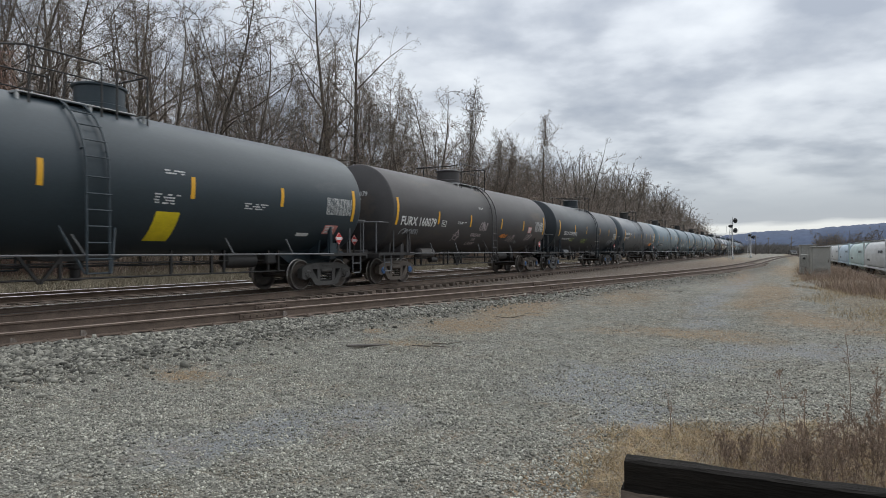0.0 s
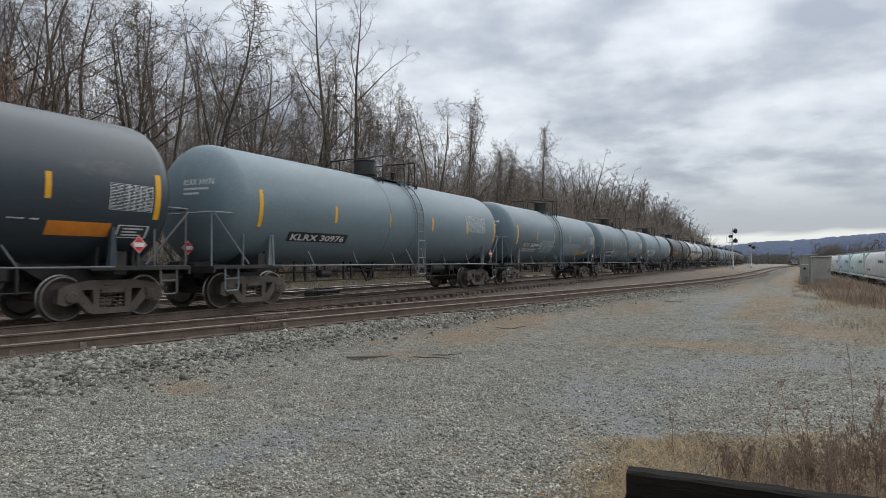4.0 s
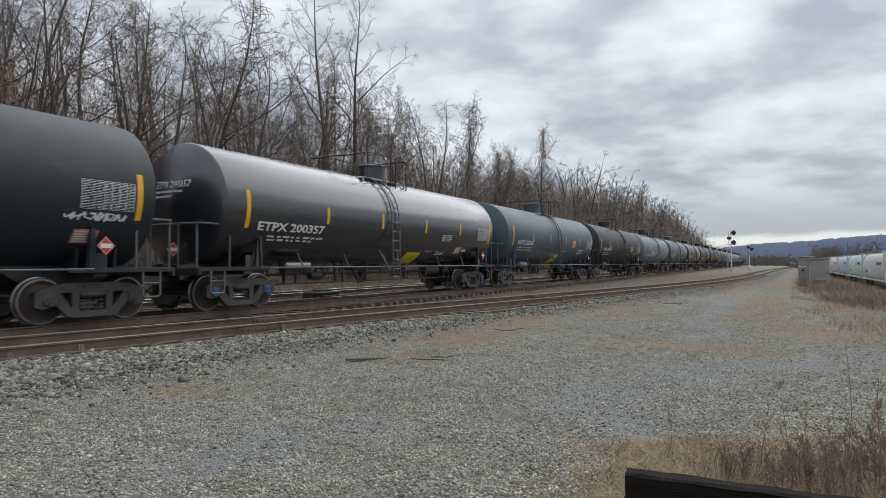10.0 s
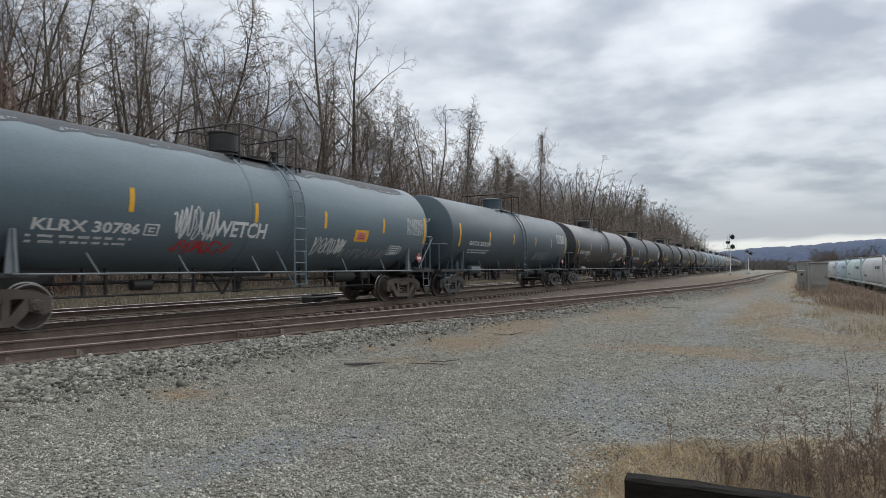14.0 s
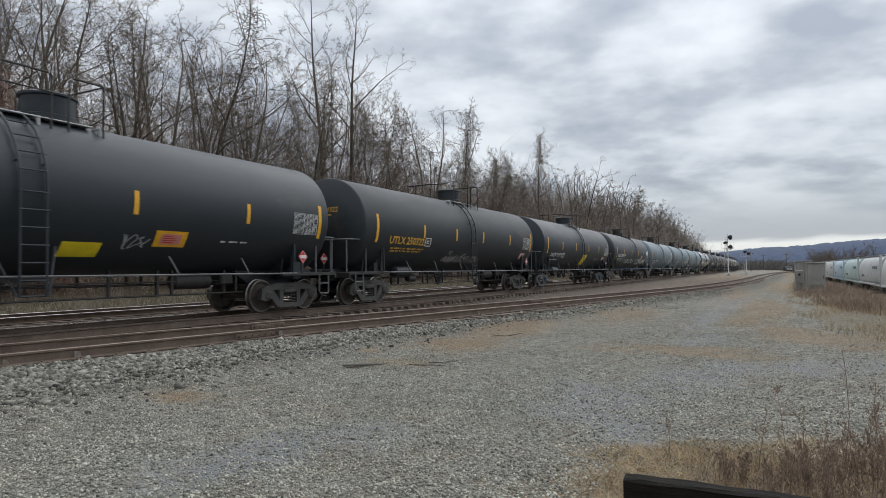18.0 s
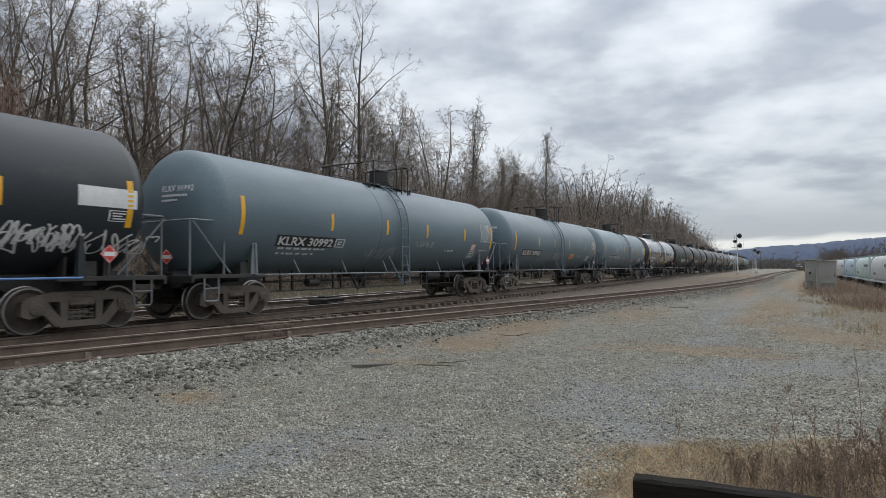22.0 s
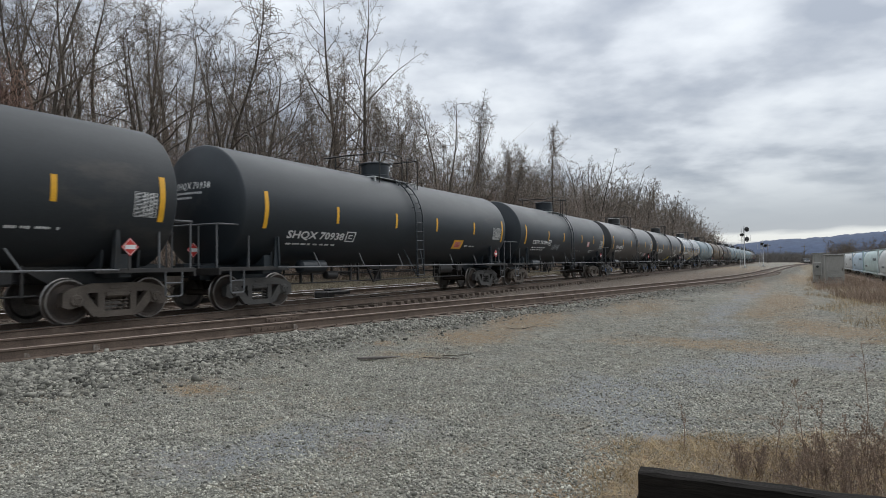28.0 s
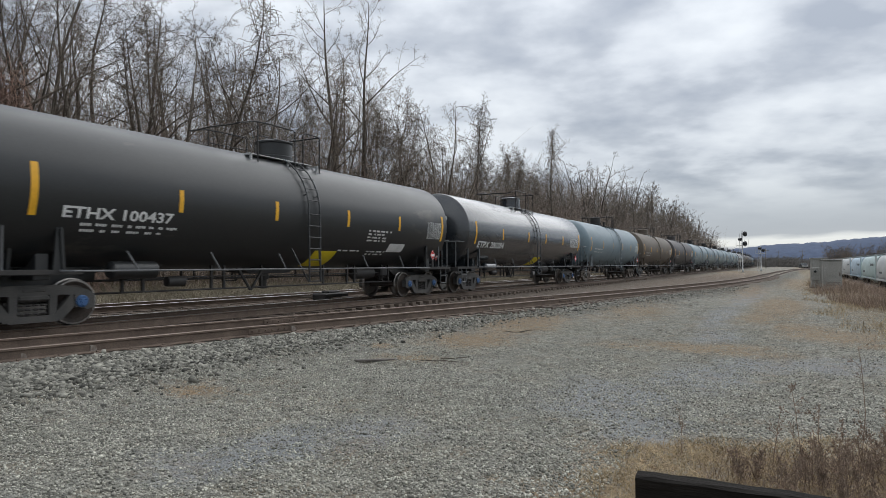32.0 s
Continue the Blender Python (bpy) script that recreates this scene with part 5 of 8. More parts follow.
# ---------------------------------------------------------------- bare trees
M_BARK = island_tint(material("grey_brown_bark", (0.080, 0.067, 0.054), (0.165, 0.141, 0.115), 0.9, 3.0, 30.0, 0.4, vary=0.25, stretch=(3, 3, 0.4)), 0.75, 1.25)
M_TWIG = island_tint(material("brown_twigs", (0.098, 0.078, 0.061), (0.195, 0.156, 0.122), 0.9, 0.6, 12.0, 0.0, vary=0.25), 0.6, 1.4)
M_SAPLING = island_tint(material("grey_brown_saplings", (0.20, 0.168, 0.142), (0.36, 0.305, 0.260), 0.9, 0.4, 9.0, 0.0), 0.55, 1.4)
M_BRUSH = island_tint(material("winter_brush", (0.235, 0.185, 0.150), (0.40, 0.318, 0.258), 0.9, 0.4, 9.0, 0.0), 0.5, 1.45)
M_VINE = island_tint(material("red_brown_vines", (0.170, 0.105, 0.080), (0.290, 0.190, 0.145), 0.9, 0.5, 9.0, 0.0), 0.5, 1.5)


class Branches:
    """Gathers tapered limbs into arrays."""

    def __init__(self, sides):
        self.n, self.v, self.f, self.c = sides, [], [], 0

    def limb(self, pts, r0, r1):
        n, m = self.n, len(pts)
        d = np.gradient(pts, axis=0)
        d /= np.linalg.norm(d, axis=1, keepdims=True) + 1e-9
        ref = np.array([0.31, 0.17, 0.93]) if abs(d[0][2]) < 0.9 else np.array([1.0, 0.1, 0])
        u = np.cross(d, ref)
        u /= np.linalg.norm(u, axis=1, keepdims=True) + 1e-9
        w = np.cross(d, u)
        r = np.linspace(r0, r1, m)[:, None]
        t = 2 * np.pi * np.arange(n) / n
        ring = pts[:, None] + (u[:, None] * np.cos(t)[None, :, None] + w[:, None] * np.sin(t)[None, :, None]) * r[:, None]
        self.v.append(ring.reshape(-1, 3))
        i = (np.arange(m - 1)[:, None] * n + np.arange(n)[None]).ravel()
        j = (np.arange(m - 1)[:, None] * n + (np.arange(n)[None] + 1) % n).ravel()
        self.f.append(np.stack([i, j, j + n, i + n], -1) + self.c)
        self.c += m * n

    def batch(self, P, r0, r1):
        """Many limbs of equally many points at once: P is limbs by points by three."""
        k, m, _ = P.shape
        n = self.n
        d = np.gradient(P, axis=1)
        d /= np.linalg.norm(d, axis=2, keepdims=True) + 1e-9
        ref = np.where(np.abs(d[:, :1, 2:]) < 0.9, np.array([0.31, 0.17, 0.93]), np.array([1.0, 0.1, 0.0]))
        u = np.cross(d, np.broadcast_to(ref, d.shape))
        u /= np.linalg.norm(u, axis=2, keepdims=True) + 1e-9
        w = np.cross(d, u)
        r = r0[:, None] + (r1 - r0)[:, None] * np.linspace(0, 1, m)[None]
        t = 2 * np.pi * np.arange(n) / n
        ring = P[:, :, None] + (u[:, :, None] * np.cos(t)[:, None] + w[:, :, None] * np.sin(t)[:, None]) * r[:, :, None, None]
        self.v.append(ring.reshape(-1, 3))
        i = (np.arange(m - 1)[:, None] * n + np.arange(n)[None]).ravel()
        j = (np.arange(m - 1)[:, None] * n + (np.arange(n)[None] + 1) % n).ravel()
        f = np.stack([i, j, j + n, i + n], -1)
        self.f.append((f[None] + (np.arange(k) * m * n)[:, None, None]).reshape(-1, 4) + self.c)
        self.c += k * m * n

    def mesh(self, name, mat):
        return big_mesh(name, np.concatenate(self.v), np.concatenate(self.f), mat, self.n > 3)


def unit(v):
    return v / (np.linalg.norm(v, axis=-1, keepdims=True) + 1e-9)


def tree_meshes(seed, height, stems, low=0.35, reach=0.34, turn=(0.6, 1.0), many=(11, 6, 5, 3), crook=0.05, vine=0, fine=1.0, stiff=0.07):
    """A bare tree about its foot. stems: foot across, foot along, lean across, lean along, share of the height."""
    rng = np.random.default_rng(seed)
    trunk, crown = Branches(6), Branches(3)
    st = np.array(stems, float)
    start = np.stack([st[:, 0], st[:, 1], np.full(len(st), -0.4)], -1)
    way = unit(np.stack([st[:, 2], st[:, 3], np.ones(len(st))], -1))
    length = height * st[:, 4]
    r = 0.0095 * length + 0.035
    for level in range(5):
        m = (14, 9, 5, 3, 2)[level]
        k = len(start)
        rise = (0.012, 0.055, 0.04, 0.02, 0.0)[level]
        rough = crook * (0.75, 1.9, 2.6, 3.2, 3.2)[level]
        d, curl, P = way.copy(), np.zeros((k, 3)), [start]
        for _ in range(m - 1):
            curl = 0.5 * curl + rng.normal(0, rough, (k, 3))
            d = unit(d + curl + np.array([0, 0, rise]) + (way - d) * (stiff if level == 0 else 0.0))
            P.append(P[-1] + d * (length / (m - 1))[:, None])
        P = np.stack(P, 1)
        taper = (0.07, 0.14, 0.35, 0.6, 0.6)[level]
        (trunk if level < 2 else crown).batch(P, r, np.maximum(r * taper, 0.0045 * fine))
        if level == 0:
            axis = P
        if level == 4:
            break
        c = many[level]
        first = low if level == 0 else 0.18
        a = np.minimum(first + (1 - first) * (np.arange(c)[None] + rng.random((k, c))) / (c - 0.5), 0.998)
        i = np.minimum((a * (m - 1)).astype(int), m - 2)
        f = (a * (m - 1) - i)[..., None]
        row = np.arange(k)[:, None]
        q = P[row, i] * (1 - f) + P[row, i + 1] * f
        t = unit(P[row, i + 1] - P[row, i])
        o1 = unit(np.cross(t, np.array([0.37, 0.81, 0.21])))
        o2 = np.cross(t, o1)
        az = (rng.uniform(0, 6.28, (k, 1)) + 2.4 * np.arange(c)[None] + rng.normal(0, 0.4, (k, c)))[..., None]
        lo, hi = turn if level == 0 else (0.5, 1.25)
        b = rng.uniform(lo, hi, (k, c, 1))
        w = unit(t * np.cos(b) + (o1 * np.cos(az) + o2 * np.sin(az)) * np.sin(b))
        if level == 0:
            part_way = (a - first) / (1 - first)
            ln = reach * length[:, None] * (1.08 - 0.80 * part_way) * rng.uniform(0.6, 1.2, (k, c))
        else:
            ln = (0, 0.46, 0.48, 0.55)[level] * length[:, None] * (1.08 - 0.6 * a) * rng.uniform(0.5, 1.2, (k, c))
        thick = r[:, None] * (1 - (1 - taper) * a) * rng.uniform(0.38, 0.6, (k, c))
        floor_r = (0, 0.022, 0.012, 0.0068, 0.0052)[level + 1] * fine
        start, way, length, r = q.reshape(-1, 3), w.reshape(-1, 3), ln.ravel(), np.maximum(thick, floor_r).ravel()
    if vine:
        # vine stems clinging about the trunk and hanging from it
        stem = axis[rng.integers(0, len(axis), vine)]
        a = 3 + 9.9 * rng.random(vine) ** 0.8
        i = np.minimum(a.astype(int), 12)
        f = (a - i)[:, None]
        row = np.arange(vine)
        q = stem[row, i] * (1 - f) + stem[row, i + 1] * f + rng.normal(0, 0.22, (vine, 3)) * np.array([1, 1, 0.5])
        e = rng.normal(0, 0.5, (vine, 3)) * np.array([1, 1, 0.6])
        hang = np.array([0, 0, -1.0]) * rng.uniform(0.0, 1.1, (vine, 1))
        crown.batch(np.stack([q, q + e * 0.6 + rng.normal(0, 0.1, (vine, 3)), q + e + hang * 0.35, q + e * 1.15 + hang], 1), np.full(vine, 0.020), np.full(vine, 0.010))
    return trunk.mesh("trunk", M_BARK), crown.mesh("crown", M_TWIG)


TREES = []


def place_tree(kind, x, y, scale, turn, label):
    z = float(ground_z(x, y))
    t = thing("bare_tree", label, "tree", "bare trees on the bank", at=Matrix.Translation((x, y, z)) @ Euler((0, 0, turn)).to_matrix().to_4x4() @ Matrix.Scale(scale, 4))
    for name, me in zip(("trunk", "crown"), TREES[kind]):
        part(name, None, None, t, mesh=me)
    return t


# about where the tops of the woods stand above the rails, along the line
CANOPY = ((0, 19.0), (20, 17.5), (33, 15.6), (45, 14.5), (52, 16.5), (60, 15.5), (68, 14.0), (78, 14.0), (88, 15.0), (105, 16.5), (125, 18.5), (150, 20.5), (220, 22.5), (290, 18.0), (330, 15.5))


def woods():
    far = (7, 7, 6, 3)
    kinds = (
        (1, 16, ((0, 0, 0.05, 0.40, 1.0), (0.3, -0.2, -0.1, 0.08, 0.8)), 0.25, 0.55, (0.6, 1.25), (10, 9, 8, 4), 0.075),
        (2, 15, ((0, 0, 0.0, 0.28, 1.0), (0.2, -0.4, 0.05, -0.20, 0.95)), 0.30, 0.46, (0.55, 1.2), (10, 9, 8, 4), 0.07),
        (3, 15, ((0, 0, 0.0, 0.05, 1.0),), 0.25, 0.58, (0.6, 1.2), (13, 9, 7, 5), 0.075, 220),
        (4, 14, ((0, 0, 0.03, 0.15, 1.0), (0.3, 0.2, -0.1, -0.15, 0.95), (-0.2, 0.3, 0.14, -0.02, 0.9)), 0.32, 0.38, (0.5, 1.05), (9, 7, 6, 4), 0.06),
        (5, 21, ((0, 0, 0.0, -0.02, 1.0), (0.2, 1.75, 0.02, 0.03, 1.0)), 0.40, 0.30, (0.55, 1.0), (14, 8, 6, 4), 0.032, 0, 1.0, 0.5),
        (6, 14, ((0, 0, 0.03, 0.10, 1.0), (0.5, 0.3, -0.06, -0.12, 0.95), (-0.4, 0.5, 0.05, 0.0, 0.88)), 0.32, 0.36, (0.5, 1.05), far, 0.06, 0, 1.1),
        (7, 13, ((0, 0, 0.0, -0.06, 1.0), (0.3, 0.4, 0.05, 0.12, 0.9)), 0.28, 0.46, (0.5, 1.15), far, 0.07, 0, 1.1),
        (8, 18, ((0, 0, 0.0, 0.01, 1.0),), 0.40, 0.26, (0.7, 1.4), (11, 7, 5, 3), 0.055, 520, 1.2, 0.5),
        (9, 14, ((0, 0, 0.0, 0.02, 1.0),), 0.36, 0.34, (0.5, 1.1), (10, 7, 6, 4), 0.06),
        (10, 13, ((0, 0, 0.0, -0.06, 1.0), (0.3, 0.4, 0.05, 0.12, 0.9), (-0.3, 0.4, -0.1, 0.0, 0.9)), 0.25, 0.42, (0.5, 1.1), (8, 6, 4, 3), 0.07, 0, 3.2),
    )
    for row in kinds:
        TREES.append(tree_meshes(*row))
    tall = [k[1] for k in kinds]
    r = random.Random(21)
    high, thin = "tall bare tree with fine brown twigs on the bank", "leafless deciduous tree with crooked limbs"
    y = 2.0
    while y < 330:
        step = 3.2 if y < 45 else 3.6 if y < 85 else 4.2 if y < 180 else 6.5
        for row in range(3 if y < 62 else 2):
            back = r.uniform(0, 4.5)
            x = -28.5 - row * 4.5 - back - float(bend_x(y))
            kind = r.choice((5, 6, 5)) if y > 85 else r.choice((3, 8, 1, 2, 2, 0, 2)) if row else r.choice((1, 3, 2, 2, 0))
            yy = y + r.uniform(-1.5, 1.5)
            away = (28.5 + row * 4.5 + back * 0.8) / 28.5
            top = float(np.interp(yy, [a for a, _ in CANOPY], [b for _, b in CANOPY])) * (r.uniform(0.75, 1.0) if yy < 85 else r.uniform(0.80, 1.0))
            k = (1.15 + (top - 1.15) * away - float(ground_z(x, yy))) / tall[kind]
            place_tree(kind, x, yy, max(k, 0.4), r.uniform(0, 6.28) if kind > 2 else r.uniform(-0.9, 0.9), r.choice((high, thin)))
        y += step * r.uniform(0.8, 1.25)
    # single trees that stand out above the rest
    lone = ((0, -28.0, 13.2, 1.02, 0.0), (0, -29.0, 8.6, 1.15, 0.3), (1, -28.5, 20.8, 1.0, 0.0), (2, -28.5, 24.4, 1.05, 0.6), (3, -29.5, 27.6, 1.05, 2.0), (2, -28.5, 31.6, 1.04, 2.2), (4, -28.5, 35.4, 1.03, 0.0),
            (0, -28.5, 41.8, 1.0, -0.15), (3, -28.5, 50.6, 1.22, 1.0), (7, -28.5, 58.4, 1.02, 1.0), (7, -28.0, 63.6, 0.78, 2.6), (7, -28.5, 80.2, 1.12, 3.0), (5, -28.5, 99.0, 1.32, 0.4), (5, -28.5, 106.5, 1.52, 2.0), (6, -28.5, 113.0, 1.50, 0.9))
    for kind, x, y, k, turn in lone:
        place_tree(kind, x, y, k, turn, "very tall bare tree wound with vines above the woods" if kind == 7 else "twin-stemmed tall bare tree above the woods" if kind == 4 else "tall bare tree rising above the woods")
    for k in range(44):
        place_tree(9, r.uniform(30, 90) if k < 14 else r.uniform(17, 42), r.uniform(335, 430), r.uniform(0.75, 1.1), r.uniform(0, 6.28), "bare tree beyond the yard")


def thicket():
    """The mass of slender saplings that fills the woods behind the nearer trees."""
    rng = np.random.default_rng(77)
    b = Branches(3)
    n = 6500
    y = np.where(np.arange(n) < 4000, 2 + 350 * rng.random(n) ** 1.5, rng.uniform(45, 330, n))
    x = -27.2 - 20.0 * rng.random(n) ** 1.1 - bend_x(y)
    h = rng.uniform(2.0, 6.5, n) * np.where(y > 85, 1.7, 1.0) * (1 + 0.35 * np.sin(0.31 * y) * np.sin(0.113 * y + 1))
    w = np.where(y > 110, 1.9, np.where(y > 50, 1.4, 1.0))
    d = unit(np.stack([rng.normal(0, 0.16, n), rng.normal(0, 0.16, n), np.ones(n)], -1))
    curl = rng.normal(0, 0.045, (n, 3))
    P = [np.stack([x, y, ground_z(x, y) - 0.2], -1)]
    for _ in range(4):
        d = unit(d + curl + rng.normal(0, 0.05, (n, 3)))
        P.append(P[-1] + d * (h / 4)[:, None])
    P = np.stack(P, 1)
    b.batch(P, (0.02 + 0.004 * h) * w, 0.008 * w)
    for _ in range(11):
        a = 1.0 + 2.95 * rng.random(n) ** 0.8
        i = np.minimum(a.astype(int), 3)
        f = (a - i)[:, None]
        row = np.arange(n)
        q = P[row, i] * (1 - f) + P[row, i + 1] * f
        e = np.stack([rng.normal(0, 0.8, n), rng.normal(0, 0.8, n), rng.uniform(0.1, 1.1, n)], -1)
        s = rng.normal(0, 0.18, (n, 3))
        ln = (h * rng.uniform(0.12, 0.34, n))[:, None]
        b.batch(np.stack([q, q + (e * 0.45 + s) * ln, q + (e + np.array([0, 0, 0.25])) * ln], 1), 0.012 * w, 0.006 * w)
    tagged(new("thicket", b.mesh("thicket", M_SAPLING)), "dense thicket of slender bare saplings filling the woods", "woods", kind="stuff")


def vine_bank():
    """A tall heap of reddish brown vines over the trees at the near end of the woods."""
    rng = np.random.default_rng(41)
    b = Branches(3)
    n = 9000
    y = rng.uniform(3.0, 15.5, n)
    x = -25.6 - 3.0 * rng.random(n)
    top = np.interp(y, [3, 9, 12, 13.5, 15.5], [11.5, 11.5, 10.5, 7.0, 2.5]) * (0.85 + 0.15 * np.sin(2.1 * y))
    z = ground_z(x, y) + top * rng.random(n) ** 0.75
    p = np.stack([x, y, z], -1)
    e = rng.normal(0, 0.55, (n, 3)) * np.array([1, 1, 0.7])
    hang = np.array([0, 0, -1.0]) * rng.uniform(0.1, 1.4, (n, 1))
    b.batch(np.stack([p, p + 0.5 * e + np.array([0, 0, 0.2]), p + e + 0.4 * hang, p + 1.2 * e + hang], 1), np.full(n, 0.014), np.full(n, 0.007))
    tagged(new("vine_tangle", b.mesh("vine_tangle", M_VINE)), "heap of reddish brown bare vines draped over the bank", "vines", kind="stuff")


thicket()
woods()
vine_bank()


def brush():
    """Thin leafless stems, saplings and briars along the foot of the bank."""
    rng = np.random.default_rng(9)
    b = Branches(3)
    n = 13000
    y = 2 + 240 * rng.random(n) ** 1.6
    x = -26.0 - 11.0 * rng.random(n) ** 1.1 - bend_x(y)
    h = np.where(np.arange(n) % 3 > 0, rng.uniform(0.8, 3.0, n), rng.uniform(2.5, 5.5, n))
    d = unit(np.stack([rng.normal(0, 0.25, n), rng.normal(0, 0.25, n), np.ones(n)], -1))
    P = [np.stack([x, y, ground_z(x, y) - 0.1], -1)]
    for _ in range(3):
        d = unit(d + rng.normal(0, 0.18, (n, 3)))
        P.append(P[-1] + d * (h / 3)[:, None])
    P = np.stack(P, 1)
    b.batch(P, 0.010 + 0.0025 * h, np.full(n, 0.006))
    for _ in range(6):
        q = P[:, 1] + (P[:, 3] - P[:, 1]) * rng.uniform(-0.3, 1, (n, 1))
        e = unit(d + rng.normal(0, 0.6, (n, 3)))
        ln = h[:, None] * rng.uniform(0.2, 0.45, (n, 1))
        b.batch(np.stack([q, q + (e + rng.normal(0, 0.15, (n, 3))) * ln * 0.5, q + e * ln], 1), np.full(n, 0.010), np.full(n, 0.005))
    # taller brush farther down the bank
    n = 7000
    y = rng.uniform(32, 210, n)
    x = -26.5 - 6.0 * rng.random(n) - bend_x(y)
    h = rng.uniform(2.5, 7.5, n) * (1 + 0.3 * np.sin(0.4 * y))
    d = unit(np.stack([rng.normal(0, 0.2, n), rng.normal(0, 0.2, n), np.ones(n)], -1))
    p = np.stack([x, y, ground_z(x, y) - 0.1], -1)
    b.batch(np.stack([p, p + d * h[:, None] * 0.5, p + unit(d + rng.normal(0, 0.1, (n, 3))) * h[:, None]], 1), np.full(n, 0.03), np.full(n, 0.012))
    for _ in range(9):
        q = p + d * h[:, None] * rng.uniform(0.15, 0.95, (n, 1))
        e = unit(d + rng.normal(0, 0.6, (n, 3)))
        ln = h[:, None] * rng.uniform(0.12, 0.36, (n, 1))
        b.batch(np.stack([q, q + (e + rng.normal(0, 0.15, (n, 3))) * ln * 0.5, q + e * ln], 1), np.full(n, 0.017), np.full(n, 0.009))
    tagged(new("brush", b.mesh("brush", M_BRUSH)), "tangled brown leafless brush below the trees", "brush", kind="stuff")


brush()
# ---------------------------------------------------------------- the train
SPECS = [
    ("flat", M_NAVY, "dark blue-grey tank car with a large yellow panel"),
    ("flat", M_BROWN, "weathered dark brown tank car with white graffiti"),
    ("flat", M_BLACK, "matt black tank car with white lettering"),
    ("round", M_BLUEBLACK, "blue-black round-ended tank car with white lettering"),
    ("round", M_PALE, "pale blue-grey round-ended tank car"),
    ("round", M_GREY, "blue-grey tank car with lighter paint patches"),
    ("round", M_GREY, "blue-grey round-ended tank car with paint patches"),
    ("round", M_PALE, "pale blue-grey tank car with blue graffiti"),
    ("flat", M_BLACK, "black tank car with yellow lettering"),
    ("flat", M_GLOSS, "glossy black tank car with white lettering"),
    ("flat", M_SLATE, "slate grey tank car with yellow panel"),
    ("flat", M_BLACK_B, "weathered black tank car with white lettering"),
    ("round", M_GREY, "blue-grey tank car with dark crusted top and graffiti"),
    ("flat", M_SLATE, "slate grey flat-ended tank car"),
    ("flat", M_TAN, "dusty glossy black tank car with white lettering"),
    ("flat", M_BLACK, "black tank car with white lettering"),
    ("flat", M_BLACK_B, "weathered black tank car with graffiti"),
    ("flat", M_BLACK, "black tank car with a yellow panel"),
    ("round", M_BLACK, "black round-ended tank car covered in graffiti"),
    ("round", M_GREY, "blue-grey round-ended tank car"),
    ("round", M_GREY, "blue-grey tank car with rust stains"),
    ("round", M_PALE, "pale blue-grey round-ended tank car"),
    ("flat", M_GLOSS, "glossy black tank car"),
    ("flat", M_BLACK_B, "weathered black tank car with graffiti"),
    ("flat", M_BLACK, "black tank car with white lettering"),
    ("flat", M_BLACK, "black tank car with white lettering and graffiti"),
    ("flat", M_TAN, "dusty black tank car with white lettering"),
    ("flat", M_TAN, "dusty glossy black tank car"),
    ("flat", M_GLOSS, "glossy black tank car"),
    ("round", M_PALE, "pale grey tank car"),
    ("flat", M_DUN, "dun brown tank car"),
    ("flat", M_BROWN, "dark brown tank car"),
]
FAR = [("round", M_PALE, "pale grey tank car far down the train")] * 5 + [("flat", M_GLOSS, "glossy black tank car far down the train")] + [("flat", M_BROWN, "dark brown tank car far down the train")] * 3 + [("flat", M_BLACK, "black tank car far down the train"), ("round", M_GREY, "blue-grey tank car far down the train")] * 6
BLUE_CAPS = (1, 2, 9, 14, 17, 22, 26, 27, 28)
TRAIN = [tank_car(i, kind, body, label, frame_mat=M_STEEL if kind == "round" or i in (1, 23, 25) else M_TRUCK,
                  cap=M_CAP_BLUE if i in BLUE_CAPS else None) for i, (kind, body, label) in enumerate(SPECS + FAR)]


c = TRAIN[0]
panel(c, M_YELLOW2, 0.62, 1.38, -66.0, -29.9)
lines(c, 0.82, 1.34, 2.5, 7.0, 2, M_WHITE)
lines(c, 0.59, 1.23, -23.7, -13.6, 4, M_WHITE)
lines(c, 3.15, 3.96, -22.6, -15.3, 3, M_WHITE)
table(c, 6.36, 7.62, -20.0, -0.9)
panel(c, M_PINK, 6.36, 7.18, -47.5, -34.1)
panel(c, M_WHITE, 5.40, 5.90, -52.2, -47.1)
stripes(c, -4.70, -1.79, 1.56, 4.46)
c = TRAIN[1]
letters(c, "FURX 160079", -7.45, -4.90, -27.0, -13.0, M_WHITE)
graffiti(c, -7.25, -6.10, -42.0, -31.0, 5, M_GHOST)
ringed_a(c, -2.85, -41.0, 0.62, M_CHALK)
letters(c, "BREAK", -1.5, -0.42, -40.5, -33.5, M_CHALK)
letters(c, "DA", -1.15, -0.80, -50.0, -43.5, M_CHALK)
letters(c, "LAW", -1.5, -0.65, -62.0, -53.5, M_CHALK)
graffiti(c, -0.76, -0.03, -31.3, -8.4, 2, M_CHALK)
graffiti(c, 2.75, 3.65, -52.0, -31.0, 4, M_CHALK)
graffiti(c, 3.85, 4.25, -54.0, -46.0, 2, M_GHOST)
graffiti(c, 5.20, 5.95, -46.0, -27.0, 3, M_CHALK)
graffiti(c, 1.75, 2.55, -41.0, -31.0, 6, M_ORANGE)
panel(c, M_PINK, 5.14, 5.85, -25.7, -13.0)
table(c, 6.30, 7.72, -20.8, -1.0)
lines(c, -3.06, -2.24, -19.4, -14.5, 2, M_WHITE)
lines(c, -1.00, -0.52, 9.0, 12.7, 2, M_WHITE)
boxed(c, -4.42, -4.06, -24.8, -15.0)
